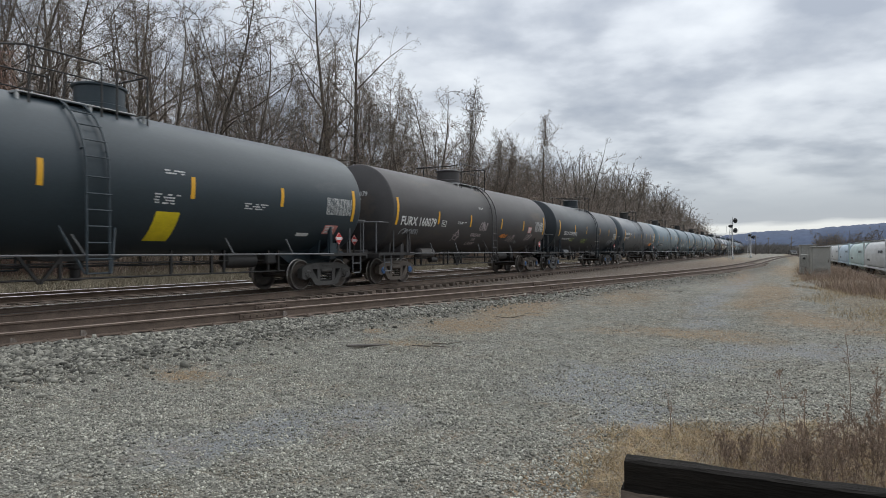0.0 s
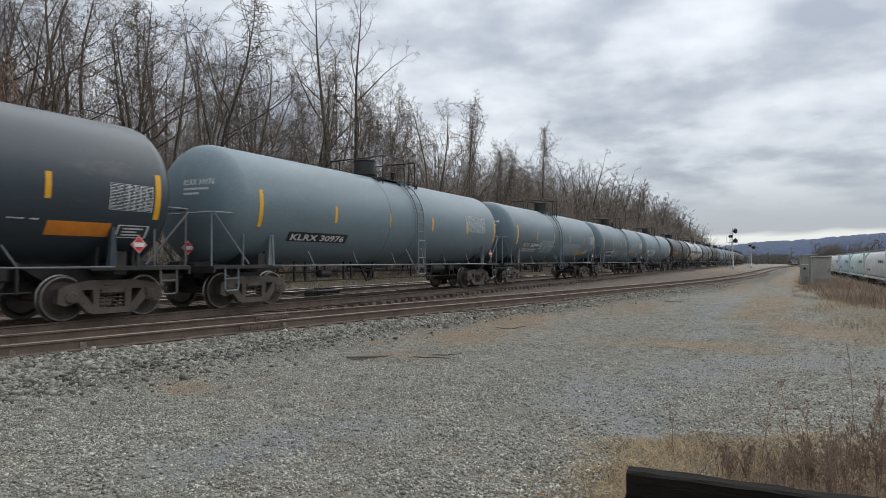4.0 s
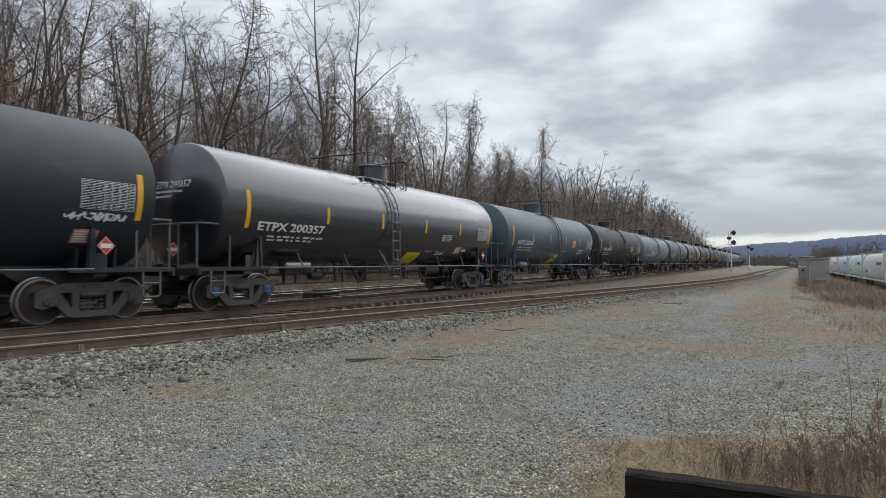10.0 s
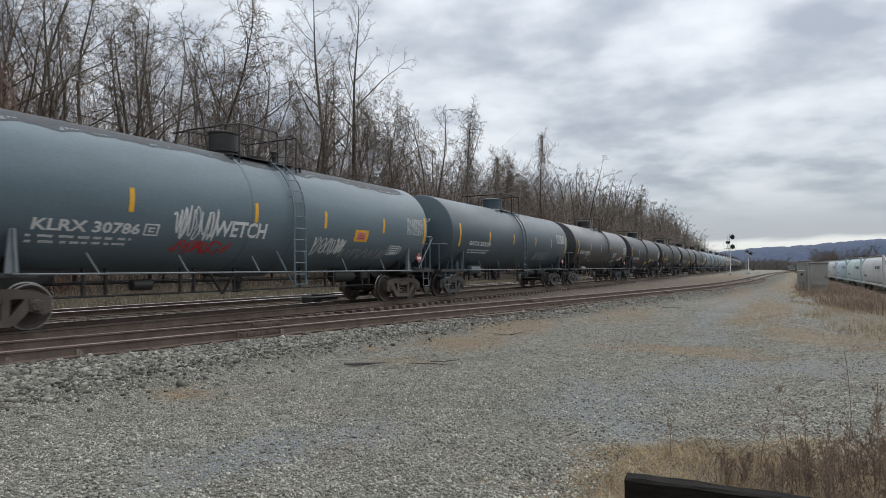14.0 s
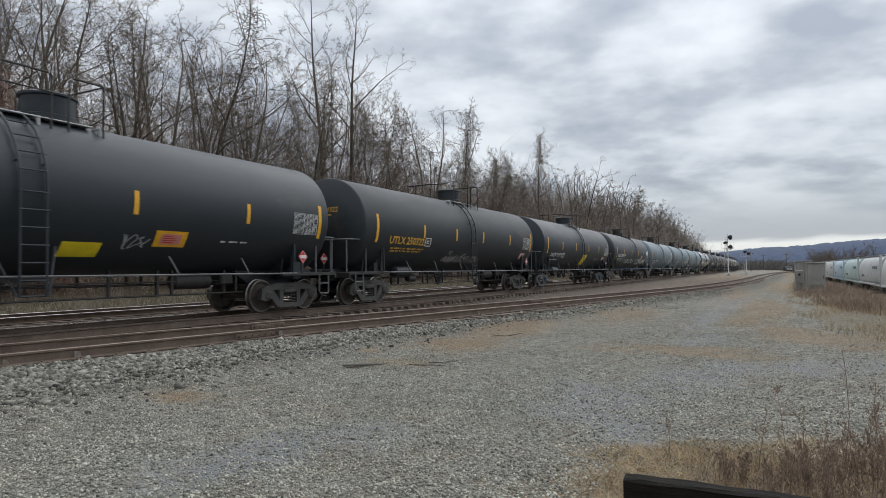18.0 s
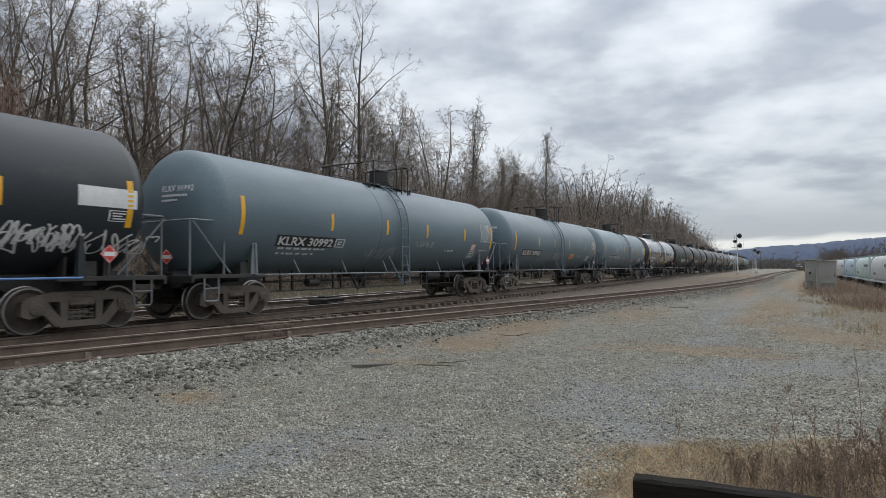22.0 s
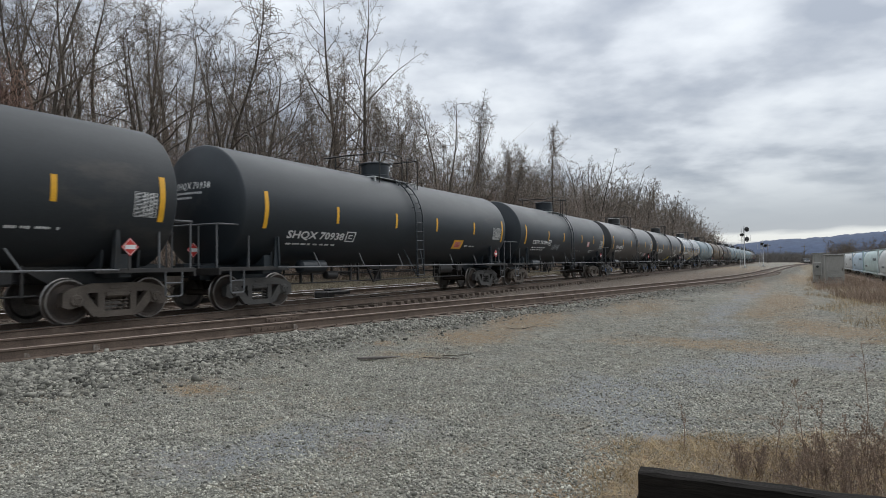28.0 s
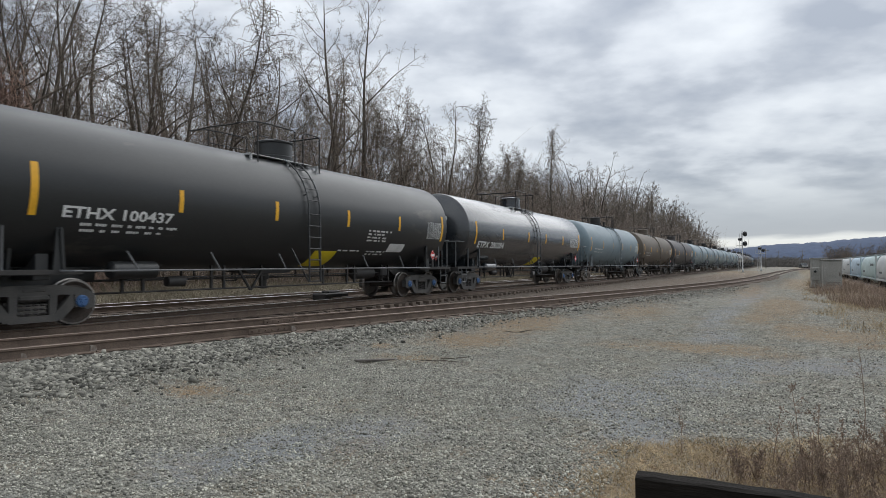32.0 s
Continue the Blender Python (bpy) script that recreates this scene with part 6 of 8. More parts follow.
stripes(c, -4.72, -1.82, 1.60, 4.51, drop=5)
c = TRAIN[2]
letters(c, "CBTX 737859", -6.43, -4.10, -23.7, -14.4, M_WHITE)
boxed(c, -3.98, -3.59, -24.6, -14.7)
lines(c, -6.41, -4.66, -37.7, -31.9, 2, M_WHITE)
graffiti(c, -4.77, -3.98, -42.7, -30.1, 4, M_LIME)
graffiti(c, -2.00, -0.82, -47.8, -29.4, 4, M_LIME)
table(c, 6.70, 8.28, -29.9, -9.2)
lines(c, 1.72, 2.98, -40.3, -36.8, 1, M_WHITE)
graffiti(c, 5.32, 7.01, -50.0, -26.6, 3, M_GHOST)
stripes(c, -4.07, -1.26, 2.39, 5.16)
c = TRAIN[3]
letters(c, "KLRX 31059", -6.70, -4.94, -7.4, 0.8, M_WHITE)
boxed(c, -4.43, -4.08, -10.0, 0.9)
lines(c, -6.70, -5.12, -24.6, -15.5, 2, M_WHITE)
table(c, 6.57, 8.03, -20.6, 0.3)
panel(c, M_ORANGE, 5.44, 6.77, -46.3, -32.9)
lines(c, 3.07, 5.33, -34.0, -31.9, 1, M_WHITE)
number_panel(c, 6.68, 7.73, -46.8, -33.6)
stripes(c, -4.91, -2.80, 0.32, 2.88, 5.36)
c = TRAIN[4]
number_panel(c, -6.12, -3.45, -43.0, -30.3)
letters(c, "KLRX 30976", -5.98, -3.59, -41.5, -32.6, M_WHITE)
table(c, 4.64, 6.62, -12.2, 13.8)
stripes(c, -4.2, -1.2, 1.75, 4.8)
c = TRAIN[5]
number_panel(c, -6.36, -5.24, -34.4, -21.0)
number_panel(c, -5.24, -3.85, -33.4, -21.9)
letters(c, "KLRX", -6.30, -5.31, -32.9, -22.8, M_WHITE)
letters(c, "30949", -5.17, -3.93, -32.9, -23.3, M_WHITE)
boxed(c, -3.76, -3.28, -35.5, -22.5)
panel(c, M_PATCH, -3.46, -1.45, -46.8, -15.0)
panel(c, M_PATCH, 0.46, 4.28, -53.9, -18.0)
table(c, 6.44, 7.76, -15.6, 4.4)
lines(c, -1.84, -0.93, -30.5, -28.1, 1, M_WHITE)
lines(c, -6.25, -4.26, -47.7, -37.2, 2, M_WHITE)
number_panel(c, 5.47, 6.57, -46.6, -31.9)
graffiti(c, 3.66, 5.34, -54.3, -34.4, 3, M_LETTER)
stripes(c, -4.35, -1.37, 1.72, 4.98)
c = TRAIN[6]
panel(c, M_PATCH, -3.40, -1.90, -53.2, -30.9)
panel(c, M_PATCH, -0.13, 0.90, -13.3, 15.3)
panel(c, M_PATCH, 0.17, 2.61, -53.8, -22.3)
panel(c, M_PATCH, 2.68, 4.24, -33.8, -0.2)
graffiti(c, 3.75, 5.21, -52.9, -35.4, 4, M_ORANGE)
table(c, 6.36, 7.61, -15.1, 3.7)
number_panel(c, 5.36, 6.45, -51.6, -35.2)
boxed(c, -3.96, -3.58, -36.1, -25.1)
lines(c, -2.14, -1.27, -32.7, -31.6, 1, M_WHITE)
panel(c, M_PATCH, -4.08, -3.50, -48.1, -36.4)
number_panel(c, -6.16, -3.41, -41.4, -28.0)
letters(c, "KLRX 31020", -6.02, -3.57, -39.3, -29.6, M_WHITE)
lines(c, -5.87, -3.64, -57.4, -47.4, 1, M_WHITE)
stripes(c, -4.3, -1.38, 1.22, 4.83)
c = TRAIN[7]
letters(c, "CTCX 732567", -6.28, -4.36, -22.4, -14.4, M_WHITE)
lines(c, -6.29, -4.55, -47.2, -36.5, 2, M_WHITE)
graffiti(c, -7.14, -6.30, -34.1, -16.3, 6, M_WHITE)
graffiti(c, -4.40, -2.73, -61.1, -14.9, 8, M_WHITE)
graffiti(c, -3.09, -0.27, -53.4, -25.5, 7, M_BLUE)
graffiti(c, 1.70, 4.17, -43.5, -28.6, 6, M_BLUE)
table(c, 6.68, 7.67, -20.6, -2.5)
panel(c, M_PINK, 6.20, 7.16, -48.0, -33.4)
graffiti(c, 4.89, 6.25, -44.3, -30.7, 4, M_WHITE)
stripes(c, -4.19, -1.03, 2.03, 5.09)
c = TRAIN[8]
letters(c, "UTLX 250353", -6.54, -4.27, -24.6, -14.6, M_LETTER)
boxed(c, -3.94, -3.51, -25.4, -15.0)
lines(c, -6.50, -5.45, -29.5, -27.9, 1, M_LETTER)
lines(c, -6.57, -4.64, -48.3, -35.3, 2, M_LETTER)
graffiti(c, -1.17, 0.52, -64.7, -39.3, 3, M_LETTER)
table(c, 6.41, 7.57, -19.7, 2.4)
graffiti(c, 6.17, 7.34, -29.5, -22.0, 7, M_WHITE)
panel(c, M_PINK, 6.29, 7.00, -52.2, -37.6)
stripes(c, -4.14, -1.31, 1.49, 4.55)
c = TRAIN[9]
letters(c, "ETPX 200357", -6.91, -4.24, -28.9, -18.7, M_WHITE)
lines(c, -6.46, -4.19, -43.0, -34.1, 2, M_WHITE)
panel(c, M_YELLOW2, 0.86, 3.14, -90.6, -52.2)
lines(c, 3.14, 4.13, -29.2, -17.0, 4, M_WHITE)
lines(c, 3.13, 3.90, -57.8, -48.6, 3, M_WHITE)
panel(c, M_PINK, 4.53, 5.29, -51.9, -37.7)
table(c, 6.44, 7.65, -21.8, -1.6)
panel(c, M_WHITE, 5.29, 5.69, -47.6, -41.6)
lines(c, 2.26, 2.80, -51.1, -47.4, 1, M_WHITE)
stripes(c, -4.12, -1.20, 1.75, 4.64)
c = TRAIN[10]
letters(c, "GATX 226046", -6.66, -4.32, -24.1, -14.0, M_WHITE)
lines(c, -6.48, -4.24, -41.4, -29.2, 2, M_WHITE)
graffiti(c, -4.34, 0.73, -63.0, -34.2, 8, M_GHOST)
panel(c, M_YELLOW2, -0.07, 1.10, -90.0, -45.4)
framed_label(c, 3.05, 3.90, -23.4, -5.3)
table(c, 6.51, 7.72, -24.1, -2.7)
lines(c, 4.65, 5.92, -43.3, -27.6, 3, M_WHITE)
lines(c, 1.26, 2.17, -36.9, -33.8, 1, M_WHITE)
graffiti(c, -0.84, -0.12, -52.2, -40.2, 5, M_GHOST)
stripes(c, -4.37, -1.46, 1.58, 4.74)
c = TRAIN[11]
letters(c, "GATX 221481", -6.55, -4.43, -24.2, -14.6, M_WHITE)
boxed(c, -4.34, -3.77, -24.4, -12.2)
lines(c, -6.30, -4.19, -42.9, -30.7, 2, M_WHITE)
framed_label(c, 3.59, 4.57, -24.5, -5.6)
lines(c, 2.09, 3.05, -37.1, -33.2, 1, M_WHITE)
lines(c, 5.10, 6.34, -42.3, -27.9, 3, M_WHITE)
table(c, 6.71, 8.12, -26.0, -2.7)
stripes(c, -4.43, -1.50, 1.68, 4.76)
c = TRAIN[12]
crust(c, -7.4, 7.0, 47, 4)
letters(c, "KLRX 30786", -6.45, -4.27, -36.0, -25.6, M_WHITE)
boxed(c, -4.17, -3.82, -36.4, -25.1)
lines(c, -6.50, -4.41, -51.4, -40.1, 2, M_WHITE)
graffiti(c, -3.47, -2.24, -38.5, -6.3, 7, M_WHITE)
letters(c, "WETCH", -2.35, -0.62, -33.5, -16.5, M_WHITE)
graffiti(c, -3.40, -1.68, -57.3, -37.6, 6, M_RED)
number_panel(c, 5.44, 6.42, -47.4, -34.4)
graffiti(c, 1.38, 2.88, -54.5, -24.8, 9, M_WHITE)
graffiti(c, 2.87, 5.41, -60.3, -38.4, 8, M_GHOST)
framed_label(c, 3.25, 4.17, -30.1, -14.3)
table(c, 6.38, 7.56, -14.9, 7.5)
number_panel(c, 5.31, 6.27, -49.9, -33.0)
stripes(c, -4.56, -1.04, 1.75, 4.85)
c = TRAIN[13]
letters(c, "GATX 223229", -6.35, -4.05, -24.1, -16.1, M_WHITE)
lines(c, -6.29, -4.08, -41.9, -31.6, 2, M_WHITE)
graffiti(c, 2.37, 4.79, -53.2, -28.4, 4, M_GHOST)
table(c, 5.83, 7.45, -5.2, 14.5)
stripes(c, -4.21, -1.19, 2.07, 4.84)
c = TRAIN[14]
lines(c, 3.07, 4.13, -35.6, -16.7, 5, M_WHITE)
lines(c, 3.04, 3.81, -55.1, -43.7, 3, M_WHITE)
panel(c, M_PINK, 5.52, 6.25, -42.4, -28.4)
table(c, 6.64, 7.86, -18.6, 5.1)
panel(c, M_WHITE, 5.01, 5.40, -43.1, -37.2)
letters(c, "ETHX 100558", -6.77, -4.33, -27.2, -16.7, M_WHITE)
lines(c, -5.16, -4.51, -32.7, -29.9, 1, M_WHITE)
lines(c, -5.13, -4.50, -40.1, -36.6, 1, M_WHITE)
lines(c, -4.01, -3.52, -50.7, -46.4, 1, M_WHITE)
stripes(c, -4.16, -1.16, 1.76, 4.93)
c = TRAIN[15]
letters(c, "SHQX 70909", -6.47, -4.19, -36.2, -26.0, M_WHITE)
boxed(c, -4.10, -3.38, -37.4, -24.5)
lines(c, -6.31, -4.28, -48.4, -40.9, 1, M_WHITE)
graffiti(c, -3.75, -2.45, -54.0, -33.0, 7, M_RED)
panel(c, M_YELLOW2, 0.22, 1.23, -60.8, -43.7)
framed_label(c, 2.24, 3.30, -46.3, -28.8)
graffiti(c, 1.50, 2.10, -50.0, -33.0, 3, M_GHOST)
table(c, 6.55, 7.87, -23.0, 0.0)
lines(c, 4.11, 5.03, -39.5, -36.2, 1, M_WHITE)
stripes(c, -4.11, -1.15, 1.69, 4.84)
c = TRAIN[16]
letters(c, "UTLX 250322", -6.48, -4.08, -27.8, -16.2, M_LETTER)
boxed(c, -3.99, -3.36, -28.9, -15.3)
lines(c, -6.26, -3.84, -42.9, -33.4, 2, M_LETTER)
graffiti(c, -2.00, 0.45, -63.0, -43.0, 8, M_GHOST)
graffiti(c, -1.90, 0.40, -60.0, -44.0, 7, M_CHALK)
graffiti(c, 0.60, 1.35, -64.0, -45.0, 3, M_CHALK)
for u, a in ((-1.55, -38.0), (-0.25, -43.0), (0.95, -47.0)):
    graffiti(c, u - 0.14, u + 0.14, a - 5.0, a + 5.0, 1, M_CHALK)
table(c, 6.50, 7.76, -22.6, 1.0)
panel(c, M_PINK, 6.25, 7.19, -46.1, -31.3)
stripes(c, -4.11, -1.37, 1.35, 4.60)
c = TRAIN[17]
letters(c, "SHQX 71171", -6.54, -4.40, -36.5, -25.0, M_WHITE)
boxed(c, -4.22, -3.76, -37.7, -24.6)
lines(c, -6.58, -4.74, -50.6, -43.3, 1, M_WHITE)
panel(c, M_YELLOW2, 0.54, 1.80, -64.0, -25.7)
table(c, 6.64, 8.04, -24.3, -0.8)
panel(c, M_PINK, 6.05, 6.98, -42.0, -29.6)
lines(c, 4.06, 5.15, -42.7, -36.4, 2, M_WHITE)
stripes(c, -4.42, -1.36, 1.82, 4.76)
c = TRAIN[18]
letters(c, "KLRX 30860", -6.26, -4.12, -24.8, -13.3, M_WHITE)
boxed(c, -3.87, -3.41, -25.2, -13.2)
lines(c, -6.18, -4.33, -40.4, -30.6, 2, M_WHITE)
graffiti(c, -4.21, -2.99, -52.4, -28.5, 4, M_GHOST)
graffiti(c, -3.11, 0.84, -54.3, -29.7, 11, M_WHITE)
graffiti(c, 1.94, 4.31, -58.6, -25.2, 4, M_WHITE)
graffiti(c, 3.98, 8.30, -56.4, -30.9, 6, M_WHITE)
panel(c, M_PINK, 3.92, 4.91, -26.1, -14.0)
panel(c, M_WHITE, 6.57, 7.80, -23.3, 3.7)
number_panel(c, 7.10, 7.76, -22.4, -13.3)
graffiti(c, 5.35, 6.73, -48.8, -26.8, 8, M_WHITE)
stripes(c, -4.10, -0.65, 2.47, 5.2)
c = TRAIN[19]
number_panel(c, -6.00, -3.52, -38.9, -24.7)
letters(c, "KLRX 30992", -5.91, -3.63, -37.4, -26.5, M_WHITE)
boxed(c, -3.52, -2.91, -37.4, -25.9)
lines(c, -5.84, -3.78, -55.3, -40.2, 2, M_WHITE)
graffiti(c, -1.70, -0.06, -56.7, -32.6, 4, M_GHOST)
graffiti(c, 1.14, 2.42, -32.3, -20.4, 3, M_GHOST)
table(c, 6.54, 7.65, -15.9, 13.7)
panel(c, M_PINK, 5.62, 6.22, -32.8, -20.7)
number_panel(c, 5.57, 6.37, -49.5, -34.5)
lines(c, 3.45, 4.17, -37.5, -33.7, 2, M_WHITE)
lines(c, 6.63, 7.42, -35.8, -30.9, 1, M_WHITE)
stripes(c, -3.80, -0.86, 1.83, 4.96)
c = TRAIN[20]
number_panel(c, -6.16, -3.25, -39.4, -23.4)
letters(c, "KLRX 30960", -6.04, -3.43, -37.7, -25.4, M_WHITE)
graffiti(c, -3.58, 0.35, -55.8, -27.4, 7, M_GHOST)
framed_label(c, 2.10, 3.11, -43.8, -29.0)
lines(c, 3.71, 4.44, -37.9, -32.7, 2, M_WHITE)
number_panel(c, 5.76, 6.74, -48.1, -32.5)
table(c, 6.74, 7.90, -14.1, 6.8)
graffiti(c, -0.96, -0.03, -50.8, -23.8, 7, M_GHOST)
stripes(c, -3.91, -1.23, 1.58, 5.22)
c = TRAIN[21]
number_panel(c, -5.92, -3.04, -38.1, -25.4)
letters(c, "KLRX 31047", -5.82, -3.16, -37.2, -26.9, M_WHITE)
boxed(c, -2.92, -2.52, -37.0, -26.3)
graffiti(c, -1.57, 0.74, -55.8, -35.1, 8, M_GHOST)
graffiti(c, 1.54, 3.42, -65.1, -32.5, 5, M_GHOST)
graffiti(c, 3.87, 5.04, -48.9, -33.6, 3, M_RED)
table(c, 6.42, 7.63, -15.0, 8.2)
number_panel(c, 5.41, 6.60, -50.6, -33.7)
lines(c, -0.88, 0.01, -35.1, -32.1, 1, M_WHITE)
stripes(c, -3.58, -1.05, 2.07, 4.83)
c = TRAIN[22]
letters(c, "ETPX 200316", -6.83, -4.17, -33.1, -21.5, M_WHITE)
table(c, 5.99, 7.43, -16.7, 4.2)
lines(c, -6.18, -4.39, -47.6, -38.3, 2, M_WHITE)
panel(c, M_YELLOW2, 2.74, 4.52, -55.8, -39.8)
stripes(c, -4.19, -1.35, 1.92, 4.41)
c = TRAIN[23]
table(c, 7.01, 8.33, -23.2, -3.1)
framed_label(c, 3.28, 4.46, -45.1, -29.5)
graffiti(c, -2.92, -2.16, -36.7, -19.8, 6, M_WHITE)
graffiti(c, -2.11, -0.56, -46.5, -22.2, 9, M_WHITE)
graffiti(c, -0.46, 0.69, -40.2, -18.5, 6, M_WHITE)
graffiti(c, 1.31, 3.09, -46.6, -24.1, 7, M_WHITE)
lines(c, 4.66, 5.62, -40.4, -36.2, 1, M_WHITE)
lines(c, -0.01, 0.41, 44.0, 45.9, 1, M_WHITE)
stripes(c, -4.1, -1.14, 1.83, 5.39)
c = TRAIN[24]
letters(c, "SHQX 70938", -6.40, -3.95, -38.9, -27.3, M_WHITE)
boxed(c, -3.86, -3.24, -39.1, -25.0)
lines(c, -6.32, -4.25, -50.4, -43.6, 1, M_WHITE)
framed_label(c, 3.09, 4.12, -45.6, -27.7)
lines(c, 4.18, 5.05, -41.0, -37.2, 1, M_WHITE)
table(c, 6.67, 7.94, -22.5, -2.2)
stripes(c, -4.41, -1.25, 1.53, 4.71)
c = TRAIN[25]
letters(c, "CBTX 737896", -6.25, -3.90, -26.3, -17.7, M_WHITE)
boxed(c, -3.83, -3.27, -28.0, -15.7)
lines(c, -6.17, -4.13, -45.0, -33.5, 2, M_WHITE)
graffiti(c, -3.0, -1.9, -40.0, -24.0, 5, M_GHOST)
panel(c, M_PINK, 3.60, 4.24, -25.6, -12.4)
lines(c, 1.65, 2.76, -40.9, -38.5, 1, M_WHITE)
lines(c, 4.53, 5.71, -44.6, -35.9, 2, M_WHITE)
table(c, 6.77, 8.20, -28.4, -7.0)
stripes(c, -3.90, -1.24, 2.39, 5.13)
c = TRAIN[26]
letters(c, "ETHX 100091", -6.43, -4.56, -26.5, -15.6, M_WHITE)
lines(c, -6.32, -4.26, -39.8, -31.4, 2, M_WHITE)
boxed(c, -4.44, -4.05, -24.8, -14.0)
lines(c, 1.63, 2.53, -37.6, -34.2, 1, M_WHITE)
lines(c, 2.99, 3.66, -42.9, -35.3, 2, M_WHITE)
panel(c, M_GHOST, 4.21, 5.07, -57.3, -38.8)
panel(c, M_PINK, 4.81, 5.79, -53.0, -37.9)
table(c, 6.60, 7.90, -20.0, -0.4)
stripes(c, -4.18, -1.37, 1.64, 4.45)
c = TRAIN[27]
letters(c, "ETHX 100437", -6.77, -4.38, -27.2, -17.6, M_WHITE)
lines(c, -6.39, -4.24, -42.0, -30.8, 2, M_WHITE)
panel(c, M_YELLOW2, 0.56, 2.36, -90.5, -51.8)
lines(c, 2.89, 4.22, -35.6, -17.7, 4, M_WHITE)
panel(c, M_WHITE, 4.29, 5.23, -49.8, -35.5)
lines(c, 3.18, 4.20, -59.6, -49.3, 2, M_WHITE)
table(c, 6.56, 7.85, -23.7, 0.3)
lines(c, 1.70, 2.76, -54.1, -48.7, 1, M_WHITE)
stripes(c, -4.22, -1.27, 1.78, 4.63)
c = TRAIN[28]
letters(c, "ETPX 200284", -6.99, -4.14, -33.8, -21.4, M_WHITE)
table(c, 5.87, 7.81, -20.5, -0.4)
panel(c, M_YELLOW2, 0.54, 3.57, -88.1, -53.0)
stripes(c, -4.41, -1.11, 1.48, 4.45)

for c in TRAIN[29:]:
    stripes(c, -4.2, -1.2, 1.75, 4.7)
    lines(c, -6.4, -4.3, -36, -18, 2, M_WHITE)
    table(c, 6.4, 7.5, -20, 0)


head_marks(TRAIN[1], "FURX 160079", -0.50, 0.72, 3.12, "flat", M_WHITE)
head_marks(TRAIN[2], "CBTX 737859", -0.50, 0.72, 3.12, "flat", M_WHITE)
head_marks(TRAIN[3], "KLRX 31059", 0.05, 1.00, 3.16, "round", M_WHITE)
head_marks(TRAIN[4], "KLRX 30976", 0.05, 1.00, 3.16, "round", M_WHITE)
head_marks(TRAIN[5], "KLRX 30949", 0.05, 1.00, 3.16, "round", M_WHITE)
head_marks(TRAIN[6], "KLRX 31020", 0.05, 1.00, 3.16, "round", M_WHITE)
head_marks(TRAIN[7], "CTCX 732567", 0.05, 1.00, 3.16, "round", M_WHITE)
head_marks(TRAIN[8], "UTLX 250353", -0.50, 0.72, 3.12, "flat", M_LETTER)
head_marks(TRAIN[9], "ETPX 200357", -0.50, 0.72, 3.12, "flat", M_WHITE)
head_marks(TRAIN[10], "GATX 226046", -0.50, 0.72, 3.12, "flat", M_WHITE)
head_marks(TRAIN[11], "GATX 221481", -0.50, 0.72, 3.12, "flat", M_WHITE)
head_marks(TRAIN[12], "KLRX 30786", 0.05, 1.00, 3.16, "round", M_WHITE)
head_marks(TRAIN[13], "GATX 223229", -0.50, 0.72, 3.12, "flat", M_WHITE)
head_marks(TRAIN[14], "ETHX 100558", -0.50, 0.72, 3.12, "flat", M_WHITE)
head_marks(TRAIN[15], "SHQX 70909", -0.50, 0.72, 3.12, "flat", M_WHITE)
head_marks(TRAIN[16], "UTLX 250322", -0.50, 0.72, 3.12, "flat", M_LETTER)
head_marks(TRAIN[17], "SHQX 71171", -0.50, 0.72, 3.12, "flat", M_WHITE)
head_marks(TRAIN[18], "KLRX 30860", 0.05, 1.00, 3.16, "round", M_WHITE)
head_marks(TRAIN[19], "KLRX 30992", 0.05, 1.00, 3.16, "round", M_WHITE)
head_marks(TRAIN[20], "KLRX 30960", 0.05, 1.00, 3.16, "round", M_WHITE)
head_marks(TRAIN[21], "KLRX 31047", 0.05, 1.00, 3.16, "round", M_WHITE)
head_marks(TRAIN[22], "ETPX 200316", -0.50, 0.72, 3.12, "flat", M_WHITE)
head_marks(TRAIN[24], "SHQX 70938", -0.50, 0.72, 3.12, "flat", M_WHITE)
head_marks(TRAIN[25], "CBTX 737896", -0.50, 0.72, 3.12, "flat", M_WHITE)
head_marks(TRAIN[26], "ETHX 100091", -0.50, 0.72, 3.12, "flat", M_WHITE)
head_marks(TRAIN[27], "ETHX 100437", -0.50, 0.72, 3.12, "flat", M_WHITE)
head_marks(TRAIN[28], "ETPX 200284", -0.50, 0.72, 3.12, "flat", M_WHITE)


# ---------------------------------------------------------------- parked covered hopper cars
M_HOP = [paint("white_hopper_paint", (0.62, 0.63, 0.62), 0.55, dirt=(0.42, 0.40, 0.36)), paint("pale_mint_paint", (0.46, 0.56, 0.55), 0.55, dirt=(0.38, 0.40, 0.38)), paint("pale_blue_paint", (0.42, 0.52, 0.60), 0.55, dirt=(0.40, 0.42, 0.42)), paint("light_grey_paint", (0.52, 0.53, 0.53), 0.55, dirt=(0.36, 0.35, 0.32))]
M_STENCIL = plain("dark_stencil", (0.08, 0.09, 0.10), 0.6)


